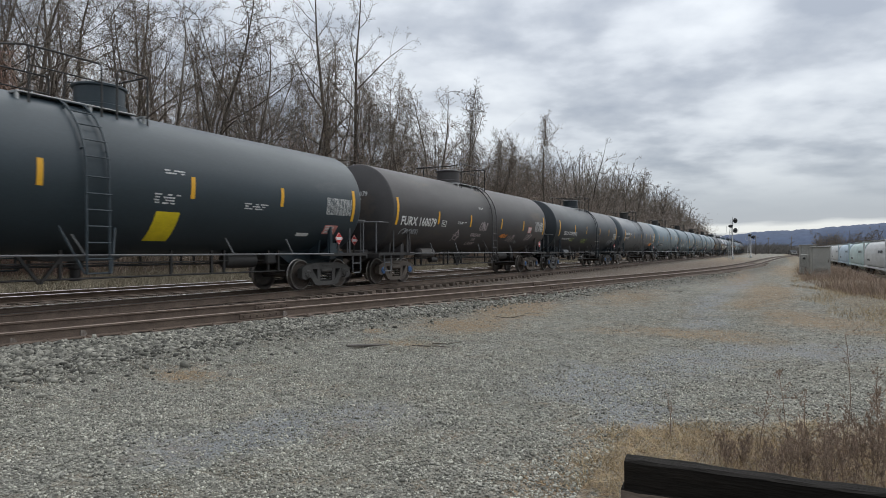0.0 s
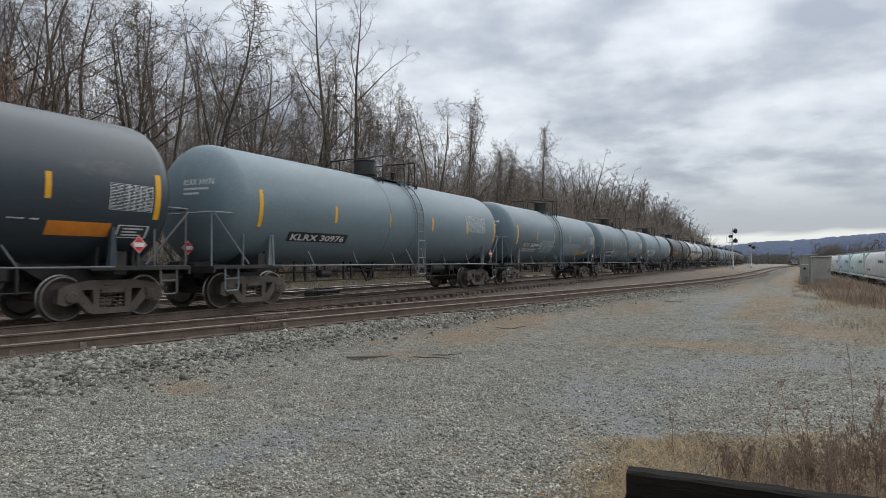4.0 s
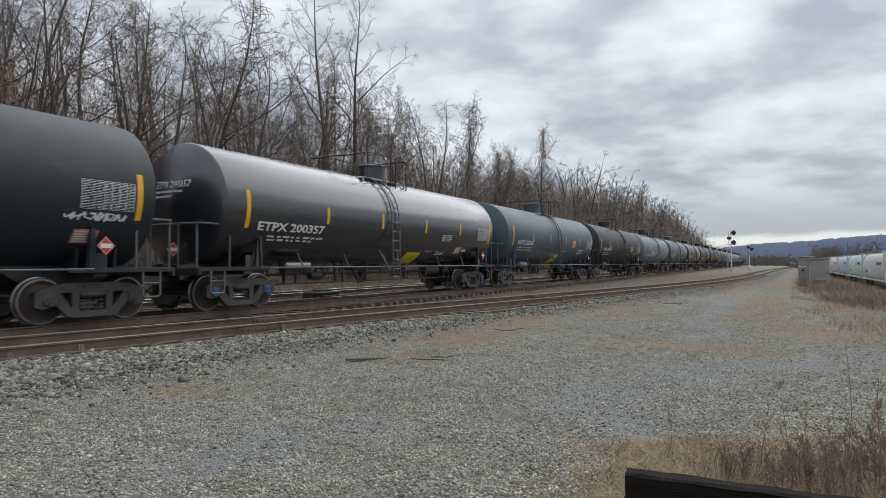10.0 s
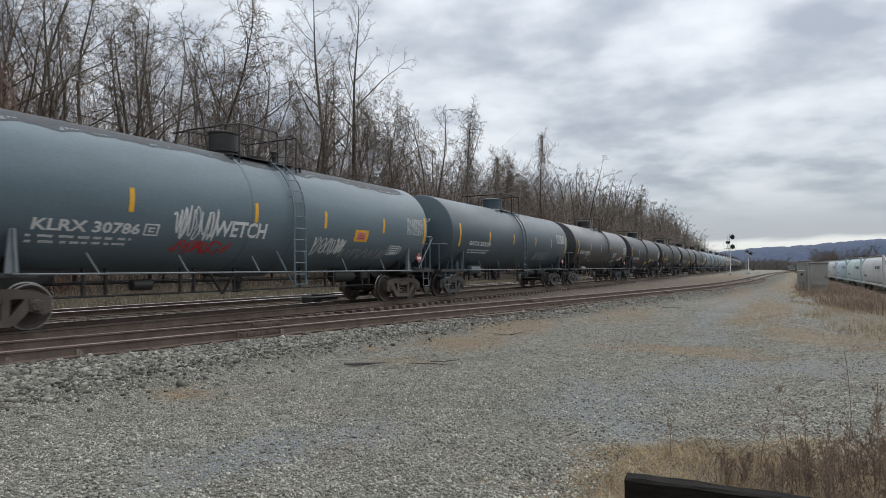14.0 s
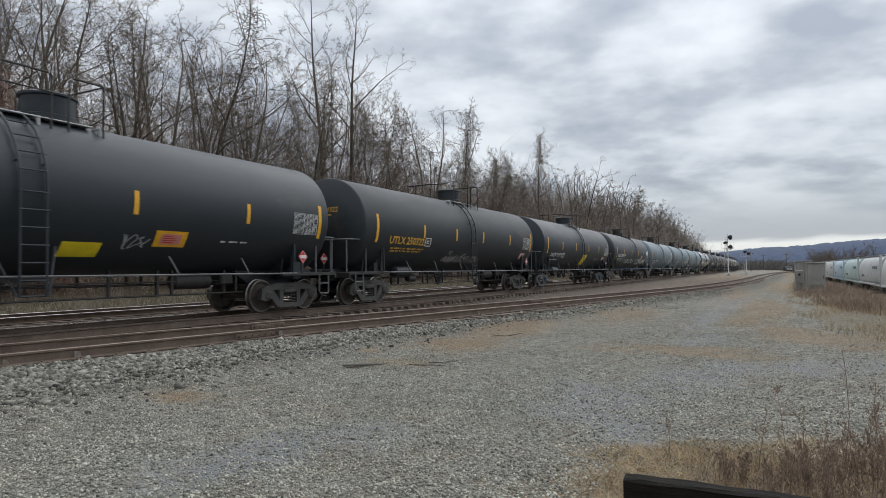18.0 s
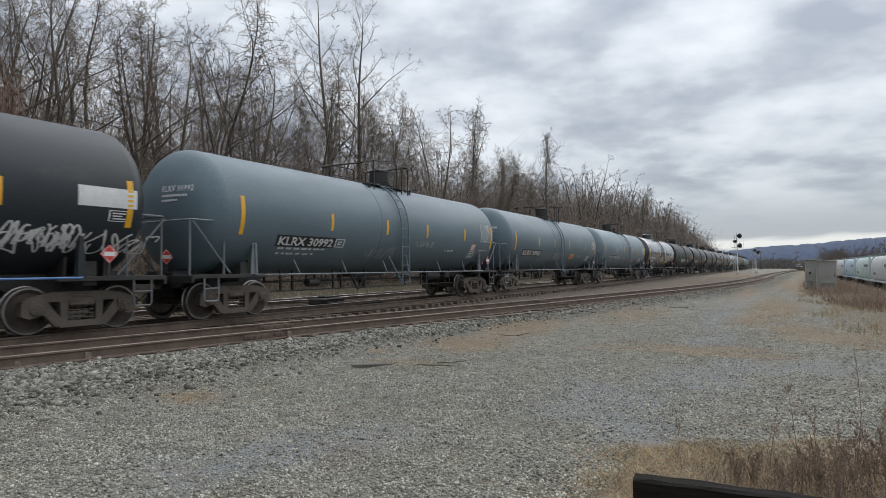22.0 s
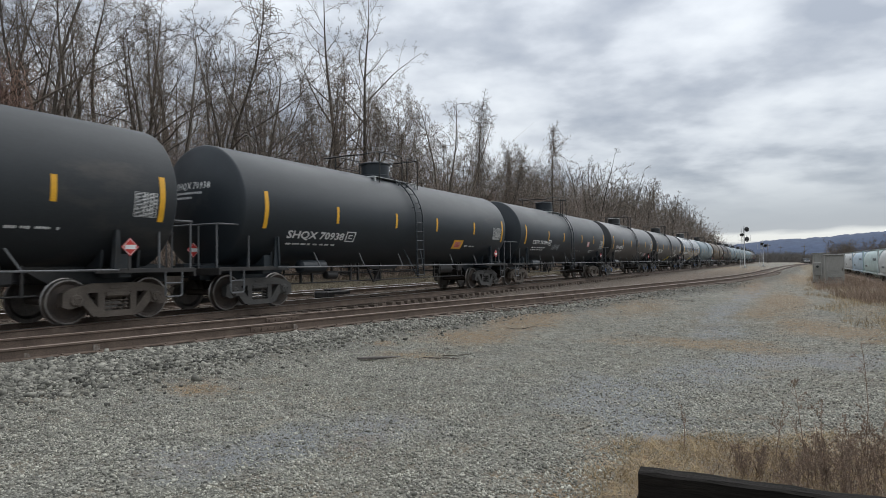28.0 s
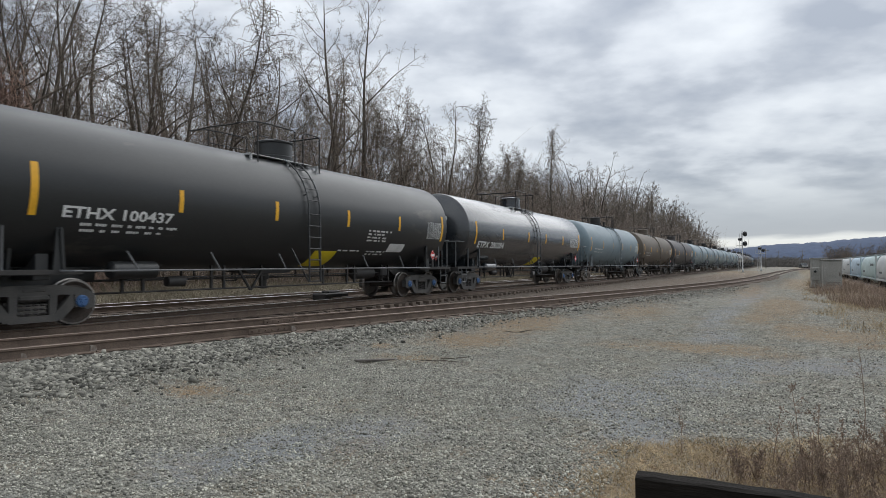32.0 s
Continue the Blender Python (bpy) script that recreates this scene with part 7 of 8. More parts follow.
def hopper_car(y, mat, label):
    h = thing("hopper_car", label, "hopper car", "parked hopper cars", at=pose(hopper_x(y), y, -1.95) @ Matrix.Diagonal((1, 1.07, 0.93, 1)))
    side = [(-1.42, 1.15), (-1.55, 1.6), (-1.62, 2.2), (-1.62, 2.9), (-1.54, 3.5), (-1.36, 4.02), (-1.08, 4.36), (-0.6, 4.58), (0.6, 4.58), (1.08, 4.36), (1.36, 4.02), (1.54, 3.5), (1.62, 2.9), (1.62, 2.2), (1.55, 1.6), (1.42, 1.15)]
    s = Shape()
    rings = []
    for u, k in ((-8.2, 0.985), (-8.1, 1.0), (8.1, 1.0), (8.2, 0.985)):
        rings.append([(x * k, u, z) for x, z in side])
    n = len(side)
    v = [p for r in rings for p in r]
    f = [(i * n + j, i * n + (j + 1) % n, (i + 1) * n + (j + 1) % n, (i + 1) * n + j) for i in range(3) for j in range(n)]
    s.add(v, f + [tuple(range(n))[::-1], tuple(range(3 * n, 4 * n))])
    s.s = [True] * (len(s.f) - 2) + [False, False]
    part("body", s, mat, h)
    for u in (-2.2, 2.2):
        s = Shape()
        top, bot = [(-1.3, u - 2.0), (1.3, u - 2.0), (1.3, u + 2.0), (-1.3, u + 2.0)], [(-0.6, u - 0.5), (0.6, u - 0.5), (0.6, u + 0.5), (-0.6, u + 0.5)]
        s.add([(x, q, 1.16) for x, q in top] + [(x, q, 0.35) for x, q in bot], [(0, 1, 5, 4), (1, 2, 6, 5), (2, 3, 7, 6), (3, 0, 4, 7), (4, 5, 6, 7)])
        part("hopper_bay", s, mat, h)
    for sgn in (-1, 1):
        s = Shape()
        s.box((sgn * 1.66 - 0.05, -8.5, 1.05), (sgn * 1.66 + 0.05, 8.5, 1.28), bevel=0.01)
        part("side_sill", s, mat, h)
        s = Shape()
        s.box((sgn * 0.75 - 0.2, -8.2, 4.66), (sgn * 0.75 + 0.2, 8.2, 4.70))
        for u in (-8, -4, 0, 4, 8):
            s.box((sgn * 0.75 - 0.2, u - 0.03, 4.55), (sgn * 0.75 + 0.2, u + 0.03, 4.66))
        part("running_board", s, M_GALV, h)
        s = Shape()
        e = sgn * 8.55
        for x in (-1.6, 1.6):
            s.box((x - 0.06, e - 0.06, 0.95), (x + 0.06, e + 0.06, 4.62))
        s.box((-1.6, e - 0.08, 0.95), (1.6, e + 0.08, 1.25))
        for z in (1.8, 2.4, 3.0, 3.6, 4.2):
            s.rod((0.9, e, z), (1.6, e, z), 0.02, 6)
        part("end_frame", s, mat, h)
        s = Shape()
        s.slab([(sgn * 8.5, 1.2), (sgn * 7.2, 1.2), (sgn * 8.15, 2.6)], -1.5, -1.42, "x")
        s.slab([(sgn * 8.5, 1.2), (sgn * 7.2, 1.2), (sgn * 8.15, 2.6)], 1.42, 1.5, "x")
        part("end_sheet", s, mat, h)
        truck = part("truck", None, None, h, mesh=shared("bolster", M_STEEL_BLACK), at=pose(0, sgn * 6.6, 0))
        for d in (1, -1):
            part("side_frame", None, None, truck, mesh=shared("frame%d" % d, M_STEEL_BLACK))
            part("wheelset", None, None, truck, mesh=shared("wheelset", [M_WHEEL, M_TREAD]), at=pose(0, d * 0.89, 0.462))
    for k in range(3):
        part("stencil", Shape().box((-1.632, -6.5 + 1.2 * k, 3.0), (-1.626, -5.7 + 1.2 * k, 3.35)), M_STENCIL, h)
    part("stencil", Shape().box((-1.632, 3.4, 2.0), (-1.626, 5.8, 2.25)), M_STENCIL, h)
    return h


HOPPERS = [(M_HOP[1], "pale mint covered hopper car parked in the yard"), (M_HOP[0], "white covered hopper car parked in the yard"), (M_HOP[3], "light grey covered hopper car parked in the yard"), (M_HOP[1], "pale mint covered hopper car parked in the yard"), (M_HOP[2], "pale blue covered hopper car parked in the yard"), (M_HOP[3], "light grey covered hopper car with dark stencils"), (M_HOP[0], "white covered hopper car parked in the yard"), (M_HOP[3], "light grey covered hopper car parked in the yard")]
for k in range(17):
    hopper_car(49.5 + 19.2 * k, *HOPPERS[k % 8])


# ---------------------------------------------------------------- signals, cabinets
M_SIGNAL = plain("signal_black", (0.015, 0.016, 0.017), 0.6)
M_SILVER = material("aluminium_paint", (0.36, 0.37, 0.37), (0.46, 0.46, 0.45), 0.55, 4.0, 40.0, 0.05, 0.2)
M_LENS = plain("dark_lens", (0.03, 0.035, 0.035), 0.2)
M_CABINET = material("weathered_aluminium", (0.215, 0.213, 0.195), (0.30, 0.295, 0.272), 0.6, 1.5, 30.0, 0.05, 0.1, (0.28, 0.26, 0.22), 1.2, 0.6)


def signal(x, y, heads, height, label, ladder=True):
    z = float(ground_z(x, y))
    g = thing("railway_signal", label, "signal", "railway signals", at=pose(x, y, z, 0, 0, 42))
    s = Shape()
    s.lathe([(0, 0.16), (0.5, 0.14), (0.52, 0.08), (height, 0.07), (height + 0.04, 0.02)], 12, "z")
    part("mast", s, M_SILVER, g)
    s = Shape()
    s.box((-0.35, -0.35, -0.3), (0.35, 0.35, 0.10), bevel=0.03)
    part("footing", s, M_CABINET, g, "concrete footing")
    for side, hz, r in heads:
        s = Shape()
        s.lathe([(-0.30, r), (-0.28, r)], 24, "y", at=(side, 0, hz))
        s.lathe([(-0.28, 0.22), (0.10, 0.24), (0.12, 0.05)], 16, "y", at=(side, 0, hz))
        s.box((min(0, side), -0.06, hz - 0.05), (max(0, side) + 0.01, 0.06, hz + 0.05))
        head = part("signal_head", s, M_SIGNAL, g, "black round target head")
        for k in range(3):
            a = 2 * math.pi * k / 3 + 0.5
            s = Shape()
            s.lathe([(-0.46, 0.11), (-0.30, 0.11)], 12, "y", at=(side + 0.2 * math.cos(a), 0, hz + 0.2 * math.sin(a)))
            part("hood", s, M_SIGNAL, head)
    if ladder:
        s = Shape()
        for d in (-0.2, 0.2):
            s.rod((d - 0.45, 0.4, 0), (d - 0.1, 0.25, height - 0.4), 0.03, 6)
        for k in range(int(height / 0.35) - 2):
            q = 0.3 + 0.35 * k
            c = -0.45 + 0.35 * q / height
            s.rod((c - 0.2, 0.4 - 0.15 * q / height, q), (c + 0.2, 0.4 - 0.15 * q / height, q), 0.02, 6)
        part("ladder", s, M_SILVER, g)
    s = Shape()
    s.box((-0.9, -0.5, hz - 1.1), (0.9, 0.5, hz - 1.05))
    for d in (-0.9, 0.9):
        s.rod((d, -0.5, hz - 1.05), (d, -0.5, hz), 0.02, 6)
        s.rod((d, 0.5, hz - 1.05), (d, 0.5, hz), 0.02, 6)
    part("platform", s, M_SILVER, g)
    return g


signal(-7.3, 124, [(0.35, 7.0, 0.46), (0.35, 5.2, 0.46), (-0.6, 6.0, 0.28)], 7.6, "tall silver railway signal with round black heads")
signal(-5.1, 146, [(0.4, 4.4, 0.36), (-0.4, 4.8, 0.26)], 5.5, "smaller silver railway signal with black heads")


def cabinet(x, y, w, d, h, label, doors, parts=()):
    z = float(ground_z(x, y)) - 0.02
    c = thing("equipment_cabinet", label, "cabinet", "equipment cabinets", at=pose(x, y, z, 0, 0, 4))
    s = Shape()
    s.box((-w / 2, -d / 2, 0.12), (w / 2, d / 2, h), bevel=0.02)
    part("body", s, M_CABINET, c)
    s = Shape()
    s.box((-w / 2 - 0.05, -d / 2 - 0.06, h), (w / 2 + 0.05, d / 2 + 0.05, h + 0.06), bevel=0.015)
    part("roof", s, M_CABINET, c)
    s = Shape()
    s.box((-w / 2 - 0.04, -d / 2 - 0.04, 0), (w / 2 + 0.04, d / 2 + 0.04, 0.12))
    part("plinth", s, M_STEEL, c)
    for k in range(doors):
        a, b = -w / 2 + w * k / doors, -w / 2 + w * (k + 1) / doors
        s = Shape()
        s.box((a + 0.04, -d / 2 - 0.025, 0.2), (b - 0.04, -d / 2 - 0.001, h - 0.08), bevel=0.008)
        door = part("door", s, M_CABINET, c)
        s = Shape()
        s.box((b - 0.14, -d / 2 - 0.06, h * 0.5), (b - 0.10, -d / 2 - 0.025, h * 0.6))
        part("handle", s, M_STEEL, door)
        s = Shape()
        for q in range(5):
            s.box((a + 0.12, -d / 2 - 0.03, 0.3 + 0.05 * q), (b - 0.12, -d / 2 - 0.024, 0.325 + 0.05 * q))
        part("louvre", s, M_STEEL, door)
    return c


cabinet(2.22, 43.3, 0.95, 0.8, 1.80, "grey weathered metal equipment cabinet in dead grass", 1)
cabinet(1.66, 46.0, 0.85, 0.9, 1.90, "grey equipment cabinet with a pale front box", 2)
s = Shape()
s.box((-0.22, -0.12, 0.55), (0.22, 0.10, 1.35), bevel=0.03)
s.box((-0.05, -0.05, -0.1), (0.05, 0.05, 0.56))
meter = thing("meter_box", "pale grey meter box on a post", "meter box", at=pose(1.42, 44.6, float(ground_z(1.42, 44.6))))
part("box", s, M_CABINET, meter)
s = Shape()
s.lathe([(-0.15, 0.06), (-0.12, 0.075)], 16, "y", at=(0, 0, 1.1))
part("dial", s, M_LENS, meter)


# ---------------------------------------------------------------- timbers at the near edge
M_TIMBER = material("black_creosoted_timber", (0.006, 0.0055, 0.005), (0.016, 0.014, 0.012), 0.95, 2.0, 26.0, 0.6, stain=(0.09, 0.06, 0.04), stain_scale=2.6, stain_at=0.68, stretch=(0.25, 2, 2), dist=0.02)
M_TIMBER_TOP = material("grey_weathered_timber", (0.012, 0.011, 0.010), (0.028, 0.025, 0.022), 0.95, 2.0, 26.0, 0.6, stain=(0.07, 0.065, 0.06), stain_scale=2.4, stain_at=0.64, stretch=(0.2, 3, 3), dist=0.02)


M_TIMBER_RED = material("rust_stained_timber", (0.075, 0.060, 0.050), (0.16, 0.125, 0.10), 0.9, 2.0, 26.0, 0.6, stain=(0.27, 0.10, 0.04), stain_scale=1.1, stain_at=0.5, stretch=(0.4, 2, 2), dist=0.02)


for _m in (M_TIMBER, M_TIMBER_TOP):
    _m.node_tree.nodes["Principled BSDF"].inputs["Specular IOR Level"].default_value = 0.12


def timber(name, a, b, width, depth, label, mats, seed):
    """A rough sawn beam from a to b, its top between them, split and worn along its edges."""
    a, b = Vector(a), Vector(b)
    d = (b - a).normalized()
    side = Vector((-d.y, d.x, 0)).normalized()
    up = d.cross(side) * -1
    up = up if up.z > 0 else -up
    r = random.Random(seed)
    m, v, f, k = 26, [], [], []
    prof = [(0.0, 0.0), (0.02, 0.015), (width - 0.02, 0.015), (width, 0.0), (width, -depth), (0.0, -depth)]
    for i in range(m + 1):
        c = a + (b - a) * i / m
        for x, z in prof:
            v.append(c + side * (x + r.uniform(-.006, .006)) + up * (z + r.uniform(-.007, .004)))
    n = len(prof)
    for i in range(m):
        for j in range(n):
            f.append((i * n + j, i * n + (j + 1) % n, (i + 1) * n + (j + 1) % n, (i + 1) * n + j))
            k.append(1 if j in (0, 1, 2) else 0)
    s = Shape().add(v, f)
    s.k = k
    s.add(v[:n], [tuple(range(n))], 0), s.add(v[-n:], [tuple(range(n))], 0)
    t = thing(name, label, "timber")
    part("beam", s, mats, t)
    return t


# ---------------------------------------------------------------- weeds and dead grass
M_STRAW = island_tint(material("dead_grass", (0.25, 0.18, 0.095), (0.44, 0.345, 0.21), 0.9, 1.0, 9.0, 0.0), 0.6, 1.4)
M_BANK = island_tint(material("grey_tan_bank_grass", (0.18, 0.155, 0.110), (0.31, 0.270, 0.192), 0.9, 1.0, 3.0, 0.0), 0.5, 1.4)
M_WEED = island_tint(material("dry_brown_weeds", (0.165, 0.118, 0.086), (0.33, 0.245, 0.185), 0.9, 1.0, 9.0, 0.0), 0.6, 1.4)


def blades(name, xs, ys, hmin, hmax, width, lean, mat, label, seed):
    """Thin bent blades, each a tapered strip of three cuts."""
    rng = np.random.default_rng(seed)
    n = len(xs)
    a = rng.uniform(0, 2 * np.pi, n)
    h = rng.uniform(hmin, hmax, n) * rng.uniform(0.6, 1.0, n)
    ln = rng.uniform(0.1, 1.0, n) * lean * h
    w = width * rng.uniform(0.6, 1.3, n)
    base = np.stack([xs, ys, ground_z(xs, ys) - 0.02], -1)
    out = np.stack([np.cos(a), np.sin(a), np.zeros(n)], -1)
    b2 = rng.uniform(0, 2 * np.pi, n)
    across = np.stack([np.cos(b2), np.sin(b2), np.zeros(n)], -1)
    v = []
    for t, k in ((0, 1.0), (0.5, 0.8), (1.0, 0.1)):
        c = base + out * (ln * t * t)[:, None] + np.array([0, 0, 1.0]) * (h * (t - 0.12 * lean * t * t))[:, None]
        v += [c - across * (w * k / 2)[:, None], c + across * (w * k / 2)[:, None]]
    v = np.stack(v, 1)
    q = np.array([(0, 1, 3, 2), (2, 3, 5, 4)])
    f = (np.arange(n) * 6)[:, None, None] + q[None]
    return tagged(new(name, big_mesh(name, v.reshape(-1, 3), f.reshape(-1, 4), mat)), label, "grass", kind="stuff")


def weed(x, y, height, seed, bushy=1.0):
    """A tall dry stalk with side shoots and small seed heads."""
    rng = np.random.default_rng(seed)
    b = Branches(4)
    z = float(ground_z(x, y)) - 0.02
    pts = [np.array([0, 0, 0.0])]
    d = np.array([rng.normal(0, 0.10), rng.normal(0, 0.10), 1.0])
    for k in range(8):
        d = d + rng.normal(0, 0.05, 3)
        d /= np.linalg.norm(d)
        pts.append(pts[-1] + d * height / 8)
    pts = np.array(pts)
    b.limb(pts, 0.0042, 0.0016)
    heads = []
    for k in range(int(17 * bushy)):
        a = rng.uniform(0.2, 1.0)
        i = min(int(a * 8), 7)
        p = pts[i] + (pts[i + 1] - pts[i]) * (a * 8 - i)
        e = np.array([rng.normal(), rng.normal(), abs(rng.normal()) * 0.7 + 0.5])
        e /= np.linalg.norm(e)
        ln = rng.uniform(0.12, 0.42) * height * (1.12 - a)
        mid = p + e * ln * 0.5 + rng.normal(0, 0.015, 3)
        q = p + e * ln + np.array([0, 0, 0.15 * ln])
        b.limb(np.array([p, mid, q]), 0.0022, 0.0011)
        for j in range(4):
            s0 = mid + (q - mid) * rng.random()
            s1 = s0 + (e + rng.normal(0, 0.7, 3)) * ln * rng.uniform(0.12, 0.35)
            b.limb(np.array([s0, s1]), 0.0014, 0.0009)
            heads += [s1, s0 + (s1 - s0) * 0.6]
    for j in range(6):
        i = rng.uniform(6.3, 8.0)
        k = min(int(i), 7)
        heads.append(pts[k] + (pts[k + 1] - pts[k]) * (i - k) + rng.normal(0, 0.007, 3))
    t = thing("dry_weed", "tall dry brown weed stalk with seed heads", "weed", "tall dry weeds", at=pose(x, y, z))
    part("stalk", None, None, t, mesh=b.mesh("stalk", M_WEED))
    s = Shape()
    for p in heads:
        r = rng.uniform(0.0018, 0.0048)
        s.add([(p[0] + r, p[1], p[2]), (p[0] - r, p[1], p[2]), (p[0], p[1] + r, p[2]), (p[0], p[1] - r, p[2]), (p[0], p[1], p[2] + 1.6 * r), (p[0], p[1], p[2] - 1.6 * r)], [(0, 2, 4), (2, 1, 4), (1, 3, 4), (3, 0, 4), (2, 0, 5), (1, 2, 5), (3, 1, 5), (0, 3, 5)])
    tagged(part("seed_head", s, M_WEED, t), kind="stuff")
    return t


def verge():
    rng = np.random.default_rng(31)
    # straw round the timbers
    n = 44000
    x = -1.5 + 5.2 * rng.random(n)
    y = 3.9 + 3.2 * rng.random(n)
    keep = (y < 5.7 + 0.55 * (x + 1.3) + 0.15 * np.sin(7 * x)) & (y > 4.15) & (x > -1.35 + 0.10 * np.sin(9 * y))
    blades("dead_grass", x[keep], y[keep], 0.03, 0.19, 0.005, 2.2, M_STRAW, "matted straw-coloured dead grass at the yard edge", 1)
    n = 9000
    x = -0.6 + 4.4 * rng.random(n) ** 0.8
    y = 4.4 + 2.4 * rng.random(n)
    keep = (y < 5.5 + 0.5 * (x + 0.8))
    blades("dry_weeds", x[keep], y[keep], 0.06, 0.34, 0.0042, 1.3, M_WEED, "thick dry brown weeds behind the timbers", 2)
    # low tufts over the yard
    n = 9000
    y = 10 + 34 * rng.random(n)
    x = -5.5 + 9.0 * rng.random(n)
    k = np.sin(0.9 * x + 0.23 * y) + np.sin(0.37 * y - 0.5 * x + 1.3) + 0.4 * rng.normal(size=n)
    keep = (k > 1.1) & (x > siding_x(y) + 2.2)
    blades("grass_tufts", x[keep], y[keep], 0.02, 0.08, 0.010, 1.2, M_STRAW, "thin tan dead grass growing through gravel", 3)
    # tall grass round the cabinets and along the yard's edge
    n = 60000
    y = 14 + 62 * rng.random(n) ** 1.3
    x = 0.0 + 9.0 * rng.random(n)
    lim = np.interp(y, [14, 16, 21, 30, 37, 45, 76], [2.6, 1.7, 0.9, 0.7, 0.75, 0.9, 1.6])
    clump = np.sin(1.7 * x + 0.6 * y) + np.sin(0.9 * y - 1.1 * x) + np.sin(2.9 * x - 0.35 * y)
    keep = (x > lim + 0.25 * np.sin(1.3 * y)) & (clump + rng.normal(size=n) * 0.7 > 0.25)
    blades("tall_dead_grass", x[keep], y[keep], 0.04, 0.30, 0.011, 1.3, M_STRAW, "tall straw-coloured dead grass along the yard", 4)
    n = 60000
    y = 18 + 46 * rng.random(n) ** 1.3
    x = 1.0 + 8.0 * rng.random(n)
    lim = np.interp(y, [18, 24, 30, 40, 46, 70], [3.0, 2.6, 1.7, 0.95, 1.1, 2.2])
    keep = (x > lim) & (np.sin(1.1 * x + 0.4 * y) + np.sin(0.55 * y - 0.8 * x) + rng.normal(size=n) * 0.6 > 0.1)
    blades("brown_scrub", x[keep], y[keep], 0.15, 0.95, 0.012, 1.1, M_WEED, "brown scrub in front of the yard tracks", 5)
    # dead grass behind the tracks
    n = 75000
    y = 4 + 90 * rng.random(n) ** 1.5
    x = -20.9 - 6.0 * rng.random(n)
    blades("bank_grass", x, y, 0.12, 0.75, 0.014, 1.4, M_BANK, "dead grass on the strip behind the tracks", 6)
    r = random.Random(17)
    spots = [(0.44, 5.6, 1.04, 0.35), (0.07, 5.6, 0.68, 0.8), (0.20, 5.7, 0.52, 1.0), (-0.14, 5.6, 0.52, 0.8), (0.64, 5.5, 0.78, 1.2), (0.57, 5.75, 0.62, 1.2), (-0.82, 5.55, 0.40, 0.3), (0.95, 5.9, 0.8, 1.2), (0.72, 5.2, 0.6, 1.3), (1.2, 5.7, 0.85, 1.3), (0.30, 5.3, 0.5, 1.2), (0.12, 5.15, 0.42, 1.3)]
    for k, (x, y, h, b) in enumerate(spots):
        weed(x, y, h, 50 + k, b)
    for k in range(76):
        x = -0.5 + 2.2 * r.random() ** 0.75
        weed(x, r.uniform(4.7, 5.5 + 0.3 * (x + 0.6)), r.uniform(0.16, 0.28) + 0.34 * min(max(x + 0.1, 0), 1) * r.random(), 80 + k, 1.4)


verge()
timber("timber_beam", (-0.86, 3.96, -0.178), (1.9, 4.14, -0.178), 0.13, 0.18, "black creosoted timber beam with a cracked top", [M_TIMBER, M_TIMBER_TOP], 1)
timber("timber_beam", (-0.88, 3.95, -0.362), (1.9, 4.13, -0.362), 0.23, 0.17, "rust-brown stained timber under the top beam", [M_TIMBER_RED, M_TIMBER], 2)

# loose plank and sticks on the gravel
M_PLANK = material("grey_old_plank", (0.075, 0.068, 0.06), (0.14, 0.125, 0.11), 0.9, 3.0, 40.0, 0.4, stretch=(4, 0.4, 4))
s = Shape()
s.box((-0.36, -0.045, 0), (0.36, 0.045, 0.03), bevel=0.006)
plank = thing("plank", "short weathered grey plank lying on gravel", "plank", at=pose(-5.9, 8.25, float(ground_z(-5.9, 8.25)) + 0.012, 0, 2, 50))
part("board", s, M_PLANK, plank)


def stick(x, y, length, turn, seed):
    rng = np.random.default_rng(seed)
    b = Branches(4)
    pts = [np.array([-length / 2, 0, 0.012])]
    for k in range(5):
        pts.append(pts[-1] + np.array([length / 5, rng.normal(0, 0.03), rng.normal(0, 0.006)]))
    b.limb(np.array(pts), 0.012, 0.005)
    t = thing("stick", "thin dead stick lying on gravel", "stick", "sticks on the gravel", at=pose(x, y, float(ground_z(x, y)) + 0.01, 0, 0, turn))
    part("twig", None, None, t, mesh=b.mesh("twig", M_BARK))


for k, (x, y, ln, turn) in enumerate([(-5.0, 8.8, 0.7, 15), (-4.9, 9.1, 0.5, 40), (-5.6, 13.2, 0.5, -20), (-5.4, 13.6, 0.4, 60), (-3.6, 24.5, 0.9, 10), (-3.2, 24.8, 0.5, 70), (-5.3, 9.5, 0.35, 100)]):
    stick(x, y, ln, turn, 200 + k)


# switch machine beside the second track
s = Shape()
s.box((-0.35, -0.75, 0), (0.35, 0.75, 0.28), bevel=0.05)
s.box((-0.20, -0.35, 0.28), (0.20, 0.35, 0.36), bevel=0.03)
machine = thing("switch_machine", "black switch machine between the tracks", "switch machine", at=pose(-16.3, 19.6, -0.19))
part("casing", s, M_STEEL_BLACK, machine)
s = Shape()
for q in (-0.3, 0.3):
    s.rod((-2.2, q, 0.10), (2.6, q, 0.10), 0.03, 8)
part("throw_rod", s, M_STEEL, machine)


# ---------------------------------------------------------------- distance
# blue haze of distance is mixed into the hill's base colour
M_HILL = material("haze_tinted_far_hill", (0.046, 0.068, 0.120), (0.066, 0.090, 0.148), 1.0, 0.004, 0.05, 0.0, fine_amount=0.18)
M_FARBRUSH = island_tint(material("far_winter_scrub", (0.10, 0.095, 0.09), (0.17, 0.155, 0.14), 1.0, 0.05, 0.6, 0.0), 0.7, 1.3)


